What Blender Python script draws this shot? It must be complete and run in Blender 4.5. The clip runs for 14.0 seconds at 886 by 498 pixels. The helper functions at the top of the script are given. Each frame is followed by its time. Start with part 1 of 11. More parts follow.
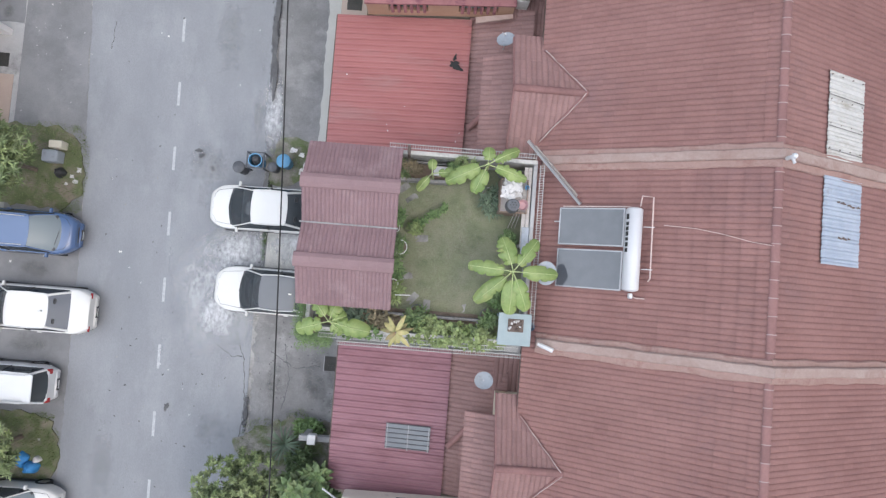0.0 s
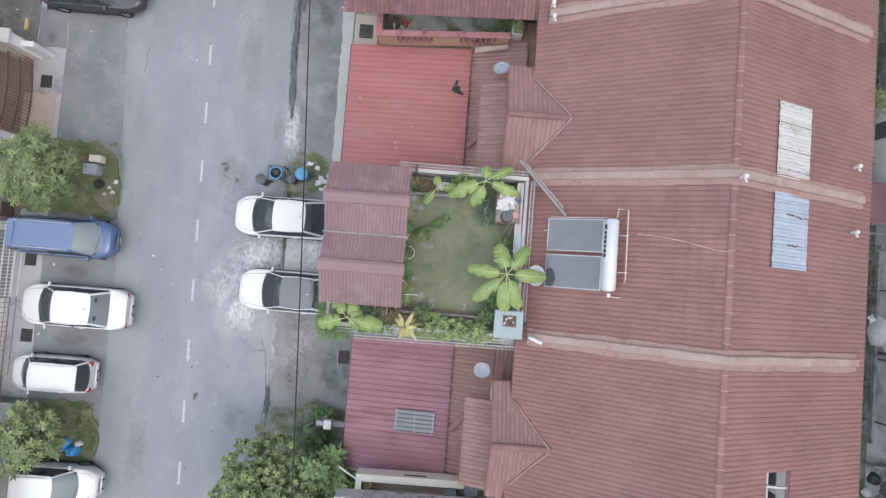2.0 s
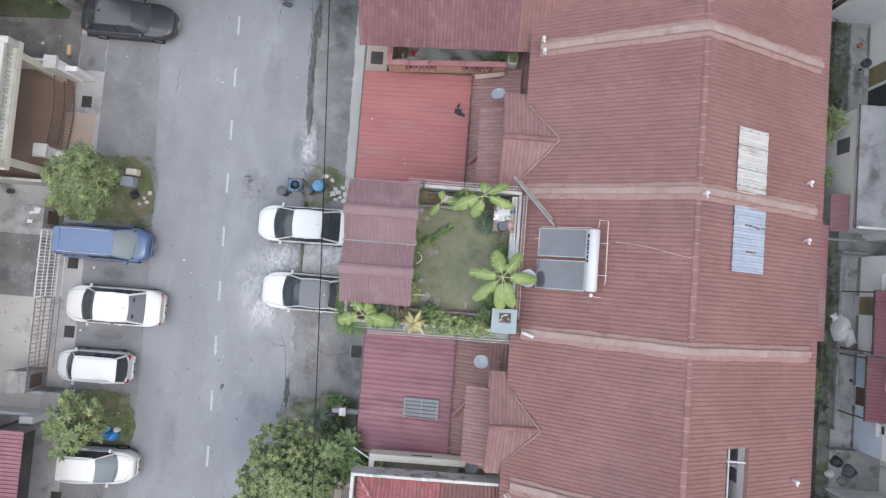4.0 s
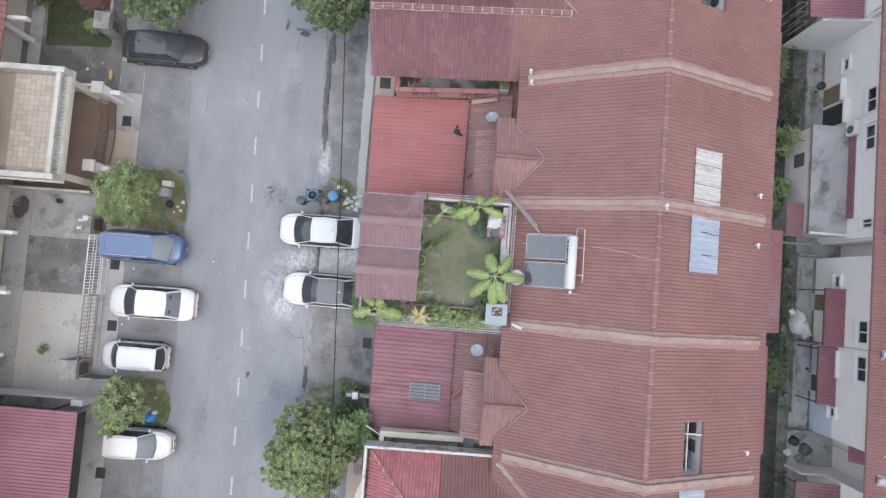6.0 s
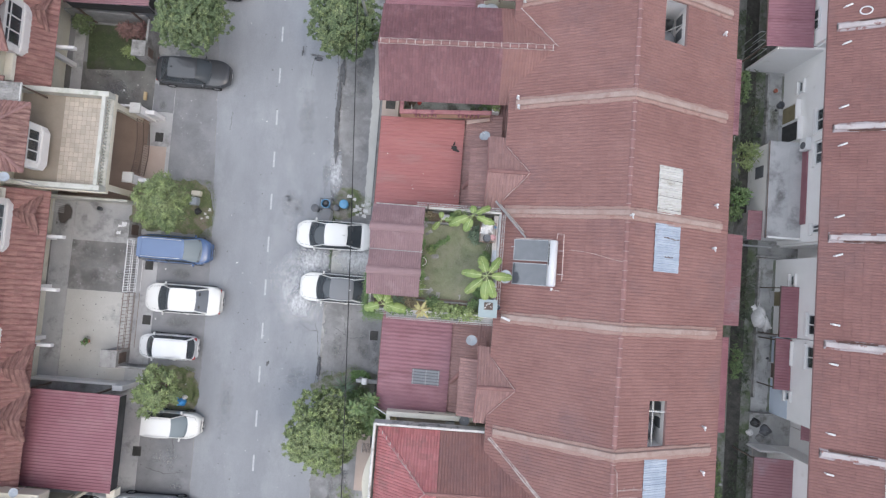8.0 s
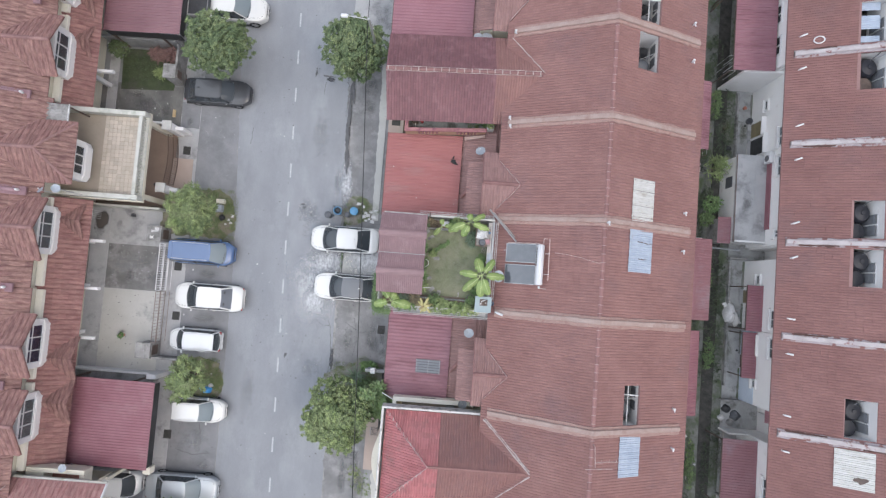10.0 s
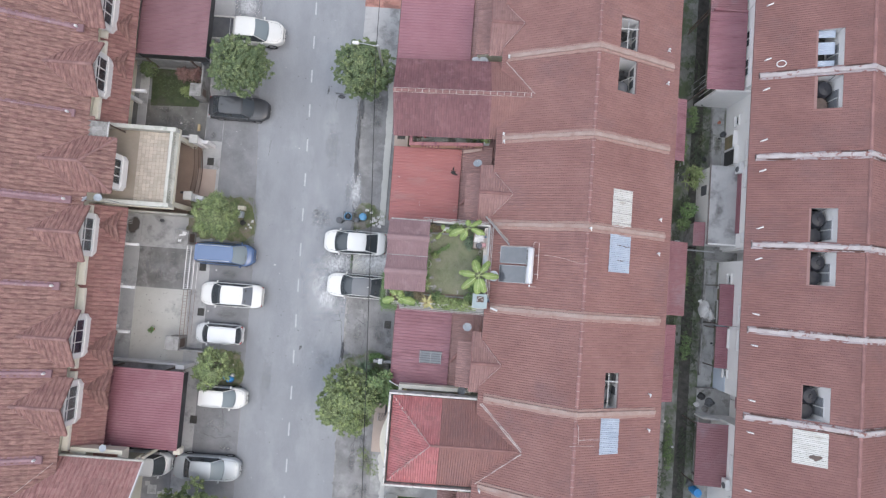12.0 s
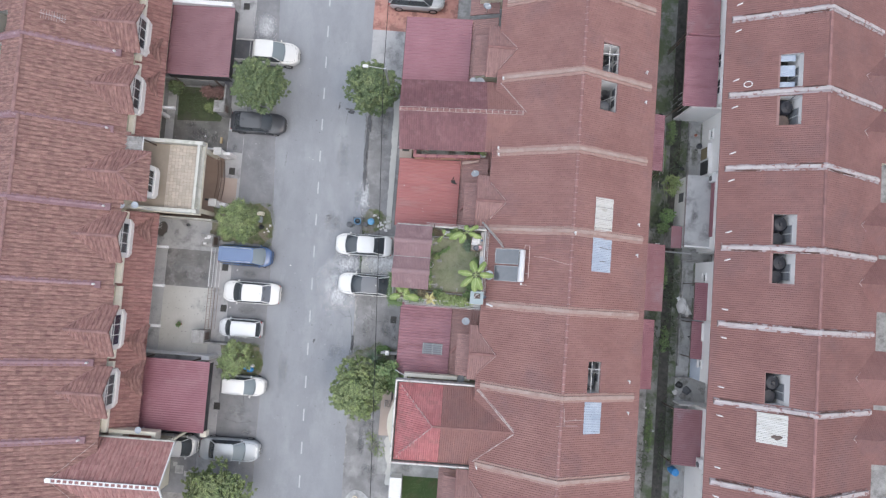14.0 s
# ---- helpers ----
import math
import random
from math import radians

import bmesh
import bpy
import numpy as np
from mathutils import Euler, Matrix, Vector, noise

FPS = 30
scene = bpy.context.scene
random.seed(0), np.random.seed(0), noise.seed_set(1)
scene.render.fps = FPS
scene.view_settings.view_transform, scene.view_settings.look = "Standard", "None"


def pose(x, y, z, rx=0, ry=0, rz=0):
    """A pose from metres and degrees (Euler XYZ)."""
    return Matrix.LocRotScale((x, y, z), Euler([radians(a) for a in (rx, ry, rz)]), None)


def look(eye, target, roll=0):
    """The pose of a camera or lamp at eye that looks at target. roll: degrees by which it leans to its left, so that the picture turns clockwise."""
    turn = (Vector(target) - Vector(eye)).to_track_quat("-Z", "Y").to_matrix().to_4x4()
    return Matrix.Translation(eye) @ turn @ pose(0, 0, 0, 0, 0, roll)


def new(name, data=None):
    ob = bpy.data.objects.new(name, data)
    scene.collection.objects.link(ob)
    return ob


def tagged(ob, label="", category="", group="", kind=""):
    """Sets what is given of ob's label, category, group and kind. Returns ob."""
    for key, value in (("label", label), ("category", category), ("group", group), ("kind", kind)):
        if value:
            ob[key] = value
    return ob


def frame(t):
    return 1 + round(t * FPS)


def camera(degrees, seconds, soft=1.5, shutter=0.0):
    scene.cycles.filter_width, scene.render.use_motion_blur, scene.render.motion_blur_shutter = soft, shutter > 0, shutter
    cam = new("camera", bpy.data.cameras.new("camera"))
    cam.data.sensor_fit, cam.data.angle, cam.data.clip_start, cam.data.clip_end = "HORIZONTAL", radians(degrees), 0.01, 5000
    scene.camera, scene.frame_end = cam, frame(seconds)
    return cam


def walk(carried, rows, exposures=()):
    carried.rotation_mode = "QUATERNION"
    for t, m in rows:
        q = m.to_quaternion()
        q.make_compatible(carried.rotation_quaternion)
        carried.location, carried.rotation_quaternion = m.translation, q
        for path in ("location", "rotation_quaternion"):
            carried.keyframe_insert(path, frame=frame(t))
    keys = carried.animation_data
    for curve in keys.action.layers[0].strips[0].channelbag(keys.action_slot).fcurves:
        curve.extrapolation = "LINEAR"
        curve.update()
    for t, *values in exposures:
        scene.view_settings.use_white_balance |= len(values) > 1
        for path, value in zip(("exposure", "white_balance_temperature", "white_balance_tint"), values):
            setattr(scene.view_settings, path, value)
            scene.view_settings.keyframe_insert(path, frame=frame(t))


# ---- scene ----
# A street of two-storey terrace houses seen from a drone that rises straight up.
cam = camera(73.7, 14.0, soft=1.3)
PATH = [
    (0, -0.062, -0.671, 23.267, 2.841, -0.759, 4.489),
    (1, -0.110, -0.682, 24.468, 2.892, -0.729, 4.462),
    (2, -0.177, -0.644, 25.661, 2.900, -0.697, 4.472),
    (3, -0.270, -0.597, 26.878, 2.927, -0.682, 4.462),
    (4.25, -0.348, -0.605, 28.751, 2.964, -0.643, 4.462),
    (5.5, -0.388, -0.639, 30.890, 2.988, -0.614, 4.434),
    (6.5, -0.370, -0.677, 32.789, 3.030, -0.577, 4.431),
    (7.5, -0.347, -0.716, 34.681, 3.043, -0.571, 4.423),
    (8.5, -0.331, -0.772, 36.558, 3.094, -0.548, 4.410),
    (9.5, -0.335, -0.790, 38.443, 3.100, -0.500, 4.407),
    (10.5, -0.363, -0.841, 40.352, 3.148, -0.480, 4.385),
    (11.5, -0.398, -0.866, 42.274, 3.141, -0.466, 4.381),
    (12.5, -0.421, -0.925, 44.277, 3.166, -0.433, 4.372),
    (13.25, -0.433, -0.984, 45.876, 3.201, -0.408, 4.368),
    (14, -0.446, -1.035, 47.478, 3.218, -0.384, 4.362),
]
EXPOSURE, KELVIN, TINT = 0.19, 5950, 8
walk(cam, [(t, pose(x, y, z, rx, ry, rz)) for t, x, y, z, rx, ry, rz in PATH],
     [(0, EXPOSURE, KELVIN, TINT), (14, EXPOSURE, KELVIN, TINT)])

# ---- daylight: a bright overcast sky ----
world = bpy.data.worlds.new("overcast_sky")
scene.world = world
world.use_nodes = True
wn, wl = world.node_tree.nodes, world.node_tree.links
sky = wn.new("ShaderNodeTexSky")
sky.sky_type, sky.sun_disc = "NISHITA", False
sky.sun_elevation, sky.sun_rotation = radians(62), radians(120)
sky.air_density, sky.dust_density, sky.ozone_density = 1.0, 6.0, 1.0
bg = wn["Background"]
bg.inputs["Strength"].default_value = 0.12
wl.new(sky.outputs["Color"], bg.inputs["Color"])
sun_data = bpy.data.lights.new("sun", "SUN")
sun_data.energy, sun_data.angle, sun_data.color = 2.0, radians(75), (1.0, 0.98, 0.97)
sun = new("sun", sun_data)
sun.matrix_world = look((-41, -8, 58), (0, 0, 0))

RNG = random.Random(7)


# ---- materials ----
def mat(name, c1, c2, scale=1.5, rough=0.8, fine=25.0, fine_amt=0.25, bump=0.15, metal=0.0, island=0.0, objr=0.0,
        stain=None, stain_scale=0.5, stain_lo=0.52, stain_hi=0.68, coat=0.0, transmission=0.0, stretch=(1, 1, 1)):
    """A surface of two mixed colours with grain, broad stains, per-piece variation and fine relief, in metres."""
    m = bpy.data.materials.new(name)
    m.use_nodes = True
    n, l = m.node_tree.nodes, m.node_tree.links
    b = n["Principled BSDF"]
    geo = n.new("ShaderNodeNewGeometry")
    mp = n.new("ShaderNodeMapping")
    mp.inputs["Scale"].default_value = stretch
    l.new(geo.outputs["Position"], mp.inputs["Vector"])

    def nz(s, detail=5, rgh=0.6):
        t = n.new("ShaderNodeTexNoise")
        t.inputs["Scale"].default_value, t.inputs["Detail"].default_value, t.inputs["Roughness"].default_value = s, detail, rgh
        l.new(mp.outputs["Vector"], t.inputs["Vector"])
        return t.outputs["Fac"]

    def ramp(src, lo, hi):
        r = n.new("ShaderNodeMapRange")
        r.inputs["From Min"].default_value, r.inputs["From Max"].default_value = lo, hi
        l.new(src, r.inputs["Value"])
        return r.outputs["Result"]

    def mix(fac, a, bcol, kind="MIX"):
        x = n.new("ShaderNodeMix")
        x.data_type, x.blend_type = "RGBA", kind
        for sock, val in ((x.inputs[0], fac), (x.inputs[6], a), (x.inputs[7], bcol)):
            if isinstance(val, (int, float)):
                sock.default_value = val
            elif isinstance(val, tuple):
                sock.default_value = (*val, 1) if len(val) == 3 else val
            else:
                l.new(val, sock)
        return x.outputs[2]

    def grey(src, lo, hi):
        r = n.new("ShaderNodeMapRange")
        r.inputs["To Min"].default_value, r.inputs["To Max"].default_value = lo, hi
        l.new(src, r.inputs["Value"])
        return r.outputs["Result"]

    col = mix(ramp(nz(scale), 0.35, 0.65), c1, c2)
    if stain:
        col = mix(ramp(nz(stain_scale, 6, 0.68), stain_lo, stain_hi), col, stain)
    f = nz(fine, 3, 0.7)
    if fine_amt:
        col = mix(1.0, col, grey(f, 1 - fine_amt, 1 + fine_amt), "MULTIPLY")
    if island:
        col = mix(1.0, col, grey(geo.outputs["Random Per Island"], 1 - island, 1 + island), "MULTIPLY")
    if objr:
        oi = n.new("ShaderNodeObjectInfo")
        col = mix(1.0, col, grey(oi.outputs["Random"], 1 - objr, 1 + objr), "MULTIPLY")
    l.new(col, b.inputs["Base Color"])
    b.inputs["Roughness"].default_value = rough
    b.inputs["Metallic"].default_value = metal
    b.inputs["Coat Weight"].default_value = coat
    b.inputs["Coat Roughness"].default_value = 0.08
    b.inputs["Transmission Weight"].default_value = transmission
    if bump:
        bp = n.new("ShaderNodeBump")
        bp.inputs["Strength"].default_value, bp.inputs["Distance"].default_value = bump, 0.02
        l.new(f, bp.inputs["Height"])
        l.new(bp.outputs["Normal"], b.inputs["Normal"])
    return m


def decal_mat(name, c1, c2, scale, soft=0.25, fill=0.55, stretch=(1, 1, 1), speckle=0.0):
    """A thin ragged film (dried cement, dirt, moss): it breaks up by noise and thins out towards its rim."""
    m = bpy.data.materials.new(name)
    m.use_nodes = True
    n, l = m.node_tree.nodes, m.node_tree.links
    b = n["Principled BSDF"]
    tc = n.new("ShaderNodeTexCoord")
    geo = n.new("ShaderNodeNewGeometry")
    mp = n.new("ShaderNodeMapping")
    mp.inputs["Scale"].default_value = stretch
    l.new(geo.outputs["Position"], mp.inputs["Vector"])
    nz = []
    for s, d in ((scale, 8), (scale * (7 if speckle else 5), 9 if speckle else 4)):
        t = n.new("ShaderNodeTexNoise")
        t.inputs["Scale"].default_value, t.inputs["Detail"].default_value, t.inputs["Roughness"].default_value = s, d, 0.7
        l.new(mp.outputs["Vector"], t.inputs["Vector"])
        nz.append(t.outputs["Fac"])
    ds = n.new("ShaderNodeVectorMath")
    ds.operation = "DISTANCE"
    ds.inputs[1].default_value = (0.5, 0.5, 0.0)
    flatten = n.new("ShaderNodeVectorMath")
    flatten.operation = "MULTIPLY"
    flatten.inputs[1].default_value = (1, 1, 0)
    l.new(tc.outputs["Generated"], flatten.inputs[0])
    l.new(flatten.outputs["Vector"], ds.inputs[0])
    rim = n.new("ShaderNodeMapRange")
    rim.inputs["From Min"].default_value, rim.inputs["From Max"].default_value = 0.10, 0.50
    rim.inputs["To Min"].default_value, rim.inputs["To Max"].default_value = fill, fill - 0.62
    l.new(ds.outputs["Value"], rim.inputs["Value"])
    ad = n.new("ShaderNodeMath")
    l.new(nz[0], ad.inputs[0])
    l.new(rim.outputs["Result"], ad.inputs[1])
    al = n.new("ShaderNodeMapRange")
    al.inputs["From Min"].default_value, al.inputs["From Max"].default_value = 0.62, 0.62 + soft
    l.new(ad.outputs["Value"], al.inputs["Value"])
    mx = n.new("ShaderNodeMix")
    mx.data_type = "RGBA"
    mx.inputs[6].default_value, mx.inputs[7].default_value = (*c1, 1), (*c2, 1)
    l.new(nz[1], mx.inputs[0])
    l.new(mx.outputs[2], b.inputs["Base Color"])
    alpha = al.outputs["Result"]
    if speckle:
        sp = n.new("ShaderNodeMapRange")
        sp.inputs["From Min"].default_value, sp.inputs["From Max"].default_value = 0.40, 0.62
        sp.inputs["To Min"].default_value = 1 - speckle
        l.new(nz[1], sp.inputs["Value"])
        mu = n.new("ShaderNodeMath")
        mu.operation = "MULTIPLY"
        l.new(alpha, mu.inputs[0])
        l.new(sp.outputs["Result"], mu.inputs[1])
        alpha = mu.outputs["Value"]
    l.new(alpha, b.inputs["Alpha"])
    b.inputs["Roughness"].default_value = 0.9
    return m


def leaf_mat(name, c1, c2, island=0.3, scale=1.2):
    return mat(name, c1, c2, scale=scale, rough=0.5, fine=9, fine_amt=0.15, bump=0.05, island=island)


M_ASPHALT = mat("worn_asphalt", (0.255, 0.265, 0.283), (0.298, 0.308, 0.326), 0.5, 0.9, 34, 0.26, 0.3, stain=(0.345, 0.357, 0.372), stain_scale=0.35, stain_lo=0.50, stain_hi=0.74, stretch=(1.3, 0.6, 1))
M_ASPHALT_DARK = mat("patched_asphalt", (0.185, 0.183, 0.184), (0.262, 0.260, 0.262), 0.8, 0.92, 30, 0.36, 0.35, stain=(0.335, 0.332, 0.33), stain_scale=0.9, stain_lo=0.50, stain_hi=0.70)
M_LOT = mat("parking_asphalt", (0.195, 0.197, 0.206), (0.258, 0.26, 0.270), 0.6, 0.92, 35, 0.28, 0.3, stain=(0.30, 0.302, 0.31), stain_scale=0.4, stain_lo=0.5, stain_hi=0.7)
M_TAR = mat("tar_stain", (0.09, 0.09, 0.095), (0.15, 0.15, 0.155), 2.0, 0.8, 30, 0.3, 0.2)
M_PAINTLINE = mat("faded_road_paint", (0.55, 0.56, 0.57), (0.42, 0.43, 0.45), 9, 0.8, 40, 0.25, 0.1)
M_CONC = mat("grey_concrete", (0.385, 0.385, 0.39), (0.46, 0.46, 0.46), 0.8, 0.9, 22, 0.18, 0.25, stain=(0.22, 0.22, 0.22), stain_scale=0.7)
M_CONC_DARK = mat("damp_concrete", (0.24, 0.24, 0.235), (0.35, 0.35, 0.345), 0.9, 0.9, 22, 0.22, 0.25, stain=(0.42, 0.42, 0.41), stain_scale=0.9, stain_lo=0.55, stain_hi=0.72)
M_CONC_PALE = mat("pale_concrete", (0.47, 0.465, 0.435), (0.54, 0.535, 0.505), 0.6, 0.9, 22, 0.12, 0.2, stain=(0.30, 0.30, 0.29), stain_scale=0.6, stain_lo=0.58, stain_hi=0.75)
M_CONC_OLD = mat("mouldy_concrete", (0.24, 0.235, 0.225), (0.38, 0.37, 0.36), 1.5, 0.95, 18, 0.3, 0.35, stain=(0.12, 0.12, 0.11), stain_scale=1.4, stain_lo=0.5, stain_hi=0.7)
# Near-black of drains; also painted in for shade inside openings and wells.
M_DRAIN_RECESS = mat("dark_drain_recess", (0.045, 0.045, 0.04), (0.09, 0.085, 0.075), 2.5, 0.95, 20, 0.4, 0.3)
M_YARD = mat("stained_yard_concrete", (0.33, 0.33, 0.325), (0.42, 0.42, 0.41), 1.1, 0.92, 20, 0.25, 0.3, stain=(0.17, 0.17, 0.155), stain_scale=1.2, stain_lo=0.52, stain_hi=0.68)
M_LANE = mat("damp_mossy_lane", (0.15, 0.155, 0.135), (0.25, 0.25, 0.232), 1.3, 0.95, 18, 0.4, 0.35, stain=(0.10, 0.125, 0.07), stain_scale=0.7, stain_lo=0.46, stain_hi=0.58)
M_SOIL = mat("soil", (0.16, 0.12, 0.09), (0.24, 0.19, 0.15), 2.0, 0.95, 20, 0.35, 0.5)
M_WHITEWALL = mat("white_wall_paint", (0.76, 0.745, 0.73), (0.83, 0.815, 0.80), 0.7, 0.75, 20, 0.05, 0.08, stain=(0.52, 0.50, 0.47), stain_scale=0.9, stain_lo=0.60, stain_hi=0.80)
M_REARWALL = mat("bright_white_wall_paint", (0.84, 0.83, 0.815), (0.88, 0.87, 0.855), 0.7, 0.75, 20, 0.04, 0.06, stain=(0.66, 0.64, 0.60), stain_scale=0.9, stain_lo=0.62, stain_hi=0.82)
M_CREAMWALL = mat("cream_wall_paint", (0.66, 0.62, 0.50), (0.72, 0.68, 0.57), 0.9, 0.8, 20, 0.06, 0.08, stain=(0.42, 0.38, 0.30), stain_scale=1.0, stain_lo=0.6, stain_hi=0.8)
M_YELLOWWALL = mat("ochre_wall_paint", (0.50, 0.33, 0.225), (0.56, 0.385, 0.27), 1.0, 0.8, 20, 0.08, 0.08)
M_TERRWALL = mat("greenish_cream_paint", (0.50, 0.495, 0.44), (0.57, 0.565, 0.52), 1.2, 0.8, 20, 0.08, 0.08, stain=(0.36, 0.37, 0.30), stain_scale=1.4)
M_BLUEWALL = mat("pale_blue_wall", (0.55, 0.62, 0.72), (0.62, 0.69, 0.78), 1.0, 0.8, 20, 0.08, 0.08)
M_TILE = mat("brown_red_roof_tile", (0.236, 0.124, 0.111), (0.282, 0.155, 0.139), 0.4, 0.78, 14, 0.18, 0.2, island=0.055, stain=(0.225, 0.130, 0.124), stain_scale=0.25)
M_TILE_ONE = mat("brown_red_tile_piece", (0.236, 0.124, 0.111), (0.282, 0.155, 0.139), 0.4, 0.78, 14, 0.18, 0.2, objr=0.07, stain=(0.225, 0.130, 0.124), stain_scale=0.25)
M_TILE_REAR = mat("dull_brown_red_roof_tile", (0.205, 0.104, 0.094), (0.245, 0.130, 0.118), 0.4, 0.78, 14, 0.18, 0.2, island=0.055, stain=(0.195, 0.110, 0.105), stain_scale=0.25)
M_TILE_OLD = mat("dusty_brown_roof_tile", (0.252, 0.150, 0.139), (0.298, 0.184, 0.171), 0.6, 0.8, 14, 0.18, 0.2, island=0.10)
M_TILE_MAUVE = mat("mauve_roof_tile", (0.170, 0.082, 0.090), (0.212, 0.106, 0.113), 0.7, 0.7, 14, 0.28, 0.3, island=0.11, stain=(0.245, 0.135, 0.145), stain_scale=1.2)
M_TILE_RED = mat("bright_red_roof_tile", (0.385, 0.142, 0.146), (0.435, 0.185, 0.186), 0.7, 0.7, 14, 0.14, 0.15, island=0.12, stain=(0.30, 0.15, 0.145), stain_scale=0.9)
M_TILE_L = mat("variegated_orange_tile", (0.164, 0.082, 0.077), (0.325, 0.198, 0.166), 4.0, 0.75, 10, 0.12, 0.2, island=0.14, stretch=(0.55, 2.4, 0.55))
M_TILE_LY = mat("variegated_orange_cross_tile", (0.168, 0.082, 0.077), (0.318, 0.188, 0.160), 4.0, 0.75, 10, 0.12, 0.2, island=0.14, stretch=(2.4, 0.55, 0.55))
M_TILE_LRED = mat("reddish_variegated_tile", (0.265, 0.125, 0.118), (0.385, 0.225, 0.205), 4.0, 0.75, 10, 0.12, 0.2, island=0.12, stretch=(2.4, 0.55, 0.55))
M_TILE_SKIRT = mat("reddish_skirt_tile", (0.215, 0.100, 0.094), (0.33, 0.185, 0.16), 4.0, 0.75, 10, 0.12, 0.2, island=0.14, stretch=(0.55, 2.4, 0.55))
M_TILE_AWN = mat("plum_awning_tile", (0.222, 0.142, 0.150), (0.262, 0.170, 0.178), 0.8, 0.7, 16, 0.14, 0.2, island=0.05, stain=(0.29, 0.20, 0.205), stain_scale=1.5)
M_AWN_RIDGE = mat("pale_plum_ridge", (0.245, 0.160, 0.166), (0.278, 0.184, 0.190), 1.2, 0.7, 16, 0.1, 0.15, island=0.10)
M_RIDGE = mat("ridge_tile", (0.235, 0.125, 0.117), (0.27, 0.148, 0.138), 1.2, 0.8, 14, 0.2, 0.2, objr=0.12, island=0.12)
M_RIDGE_L = mat("mauve_ridge_tile", (0.27, 0.165, 0.185), (0.34, 0.225, 0.245), 2.2, 0.75, 14, 0.18, 0.15, island=0.1, stain=(0.42, 0.36, 0.38), stain_scale=2.4, stain_lo=0.58, stain_hi=0.70)
M_RIDGE_LB = mat("brown_hip_tile", (0.225, 0.125, 0.118), (0.29, 0.175, 0.16), 2.5, 0.75, 14, 0.18, 0.15, island=0.14)
M_FLASH_L = mat("mauve_painted_flashing", (0.225, 0.135, 0.150), (0.275, 0.172, 0.190), 1.4, 0.8, 14, 0.15, 0.15)
M_PARAPET_OLD = mat("mouldy_white_parapet", (0.56, 0.55, 0.52), (0.66, 0.65, 0.62), 1.3, 0.9, 16, 0.22, 0.3, stain=(0.24, 0.235, 0.21), stain_scale=1.8, stain_lo=0.52, stain_hi=0.66)
M_JOINT = mat("ridge_joint_mortar", (0.36, 0.27, 0.25), (0.43, 0.34, 0.32), 4, 0.9, 20, 0.2, 0.2)
M_MORTAR = mat("white_mortar", (0.54, 0.48, 0.45), (0.34, 0.26, 0.245), 3, 0.9, 20, 0.2, 0.3)
M_CAP = mat("pink_stained_cement", (0.35, 0.255, 0.222), (0.41, 0.32, 0.285), 1.4, 0.9, 14, 0.2, 0.3, stain=(0.31, 0.205, 0.178), stain_scale=1.2)
M_FLASH = mat("rust_pink_flashing", (0.325, 0.21, 0.183), (0.385, 0.27, 0.238), 1.6, 0.85, 14, 0.18, 0.2, stain=(0.26, 0.14, 0.12), stain_scale=1.6)
M_CAP_W = mat("peeling_white_cement", (0.50, 0.465, 0.465), (0.41, 0.365, 0.365), 1.6, 0.9, 14, 0.16, 0.3, stain=(0.24, 0.115, 0.10), stain_scale=2.0, stain_lo=0.56, stain_hi=0.62)
M_CAP_WG = mat("chipped_grey_cement", (0.40, 0.36, 0.37), (0.33, 0.29, 0.30), 1.6, 0.9, 14, 0.16, 0.3, stain=(0.21, 0.11, 0.10), stain_scale=1.7, stain_lo=0.52, stain_hi=0.57)
M_CAP_GREY = mat("stained_white_cement", (0.50, 0.49, 0.46), (0.60, 0.59, 0.56), 1.2, 0.9, 16, 0.2, 0.3, stain=(0.25, 0.24, 0.22), stain_scale=1.3)
M_SHEET_RED = mat("red_metal_sheet", (0.315, 0.122, 0.117), (0.365, 0.150, 0.142), 0.8, 0.6, 20, 0.06, 0.05, stain=(0.33, 0.165, 0.155), stain_scale=0.9, stretch=(0.4, 1.8, 1))
M_SHEET_MAUVE = mat("mauve_metal_sheet", (0.255, 0.122, 0.146), (0.295, 0.152, 0.178), 0.7, 0.55, 20, 0.08, 0.05, stain=(0.215, 0.10, 0.118), stain_scale=1.1, stain_lo=0.5, stain_hi=0.66, stretch=(0.5, 1.6, 1))
M_SHEET_PINK = mat("pink_mauve_metal_sheet", (0.275, 0.130, 0.155), (0.315, 0.16, 0.185), 0.6, 0.5, 20, 0.06, 0.05)
M_SHEET_MAROON = mat("maroon_metal_sheet", (0.238, 0.100, 0.120), (0.280, 0.128, 0.150), 0.8, 0.55, 20, 0.08, 0.05, stain=(0.29, 0.15, 0.165), stain_scale=0.7)
M_SHEET_DULL = mat("dull_maroon_sheet", (0.205, 0.105, 0.118), (0.245, 0.132, 0.146), 0.7, 0.5, 20, 0.08, 0.05)
M_SHEET_DARK = mat("rear_canopy_sheet", (0.235, 0.112, 0.125), (0.28, 0.145, 0.16), 0.8, 0.6, 20, 0.1, 0.05, stain=(0.28, 0.19, 0.21), stain_scale=0.5)
M_POLY_W = mat("white_polycarbonate", (0.54, 0.535, 0.505), (0.62, 0.615, 0.59), 2.6, 0.5, 20, 0.12, 0.05, stain=(0.40, 0.375, 0.32), stain_scale=2.2, stain_lo=0.55, stain_hi=0.72, stretch=(0.5, 2.0, 1))
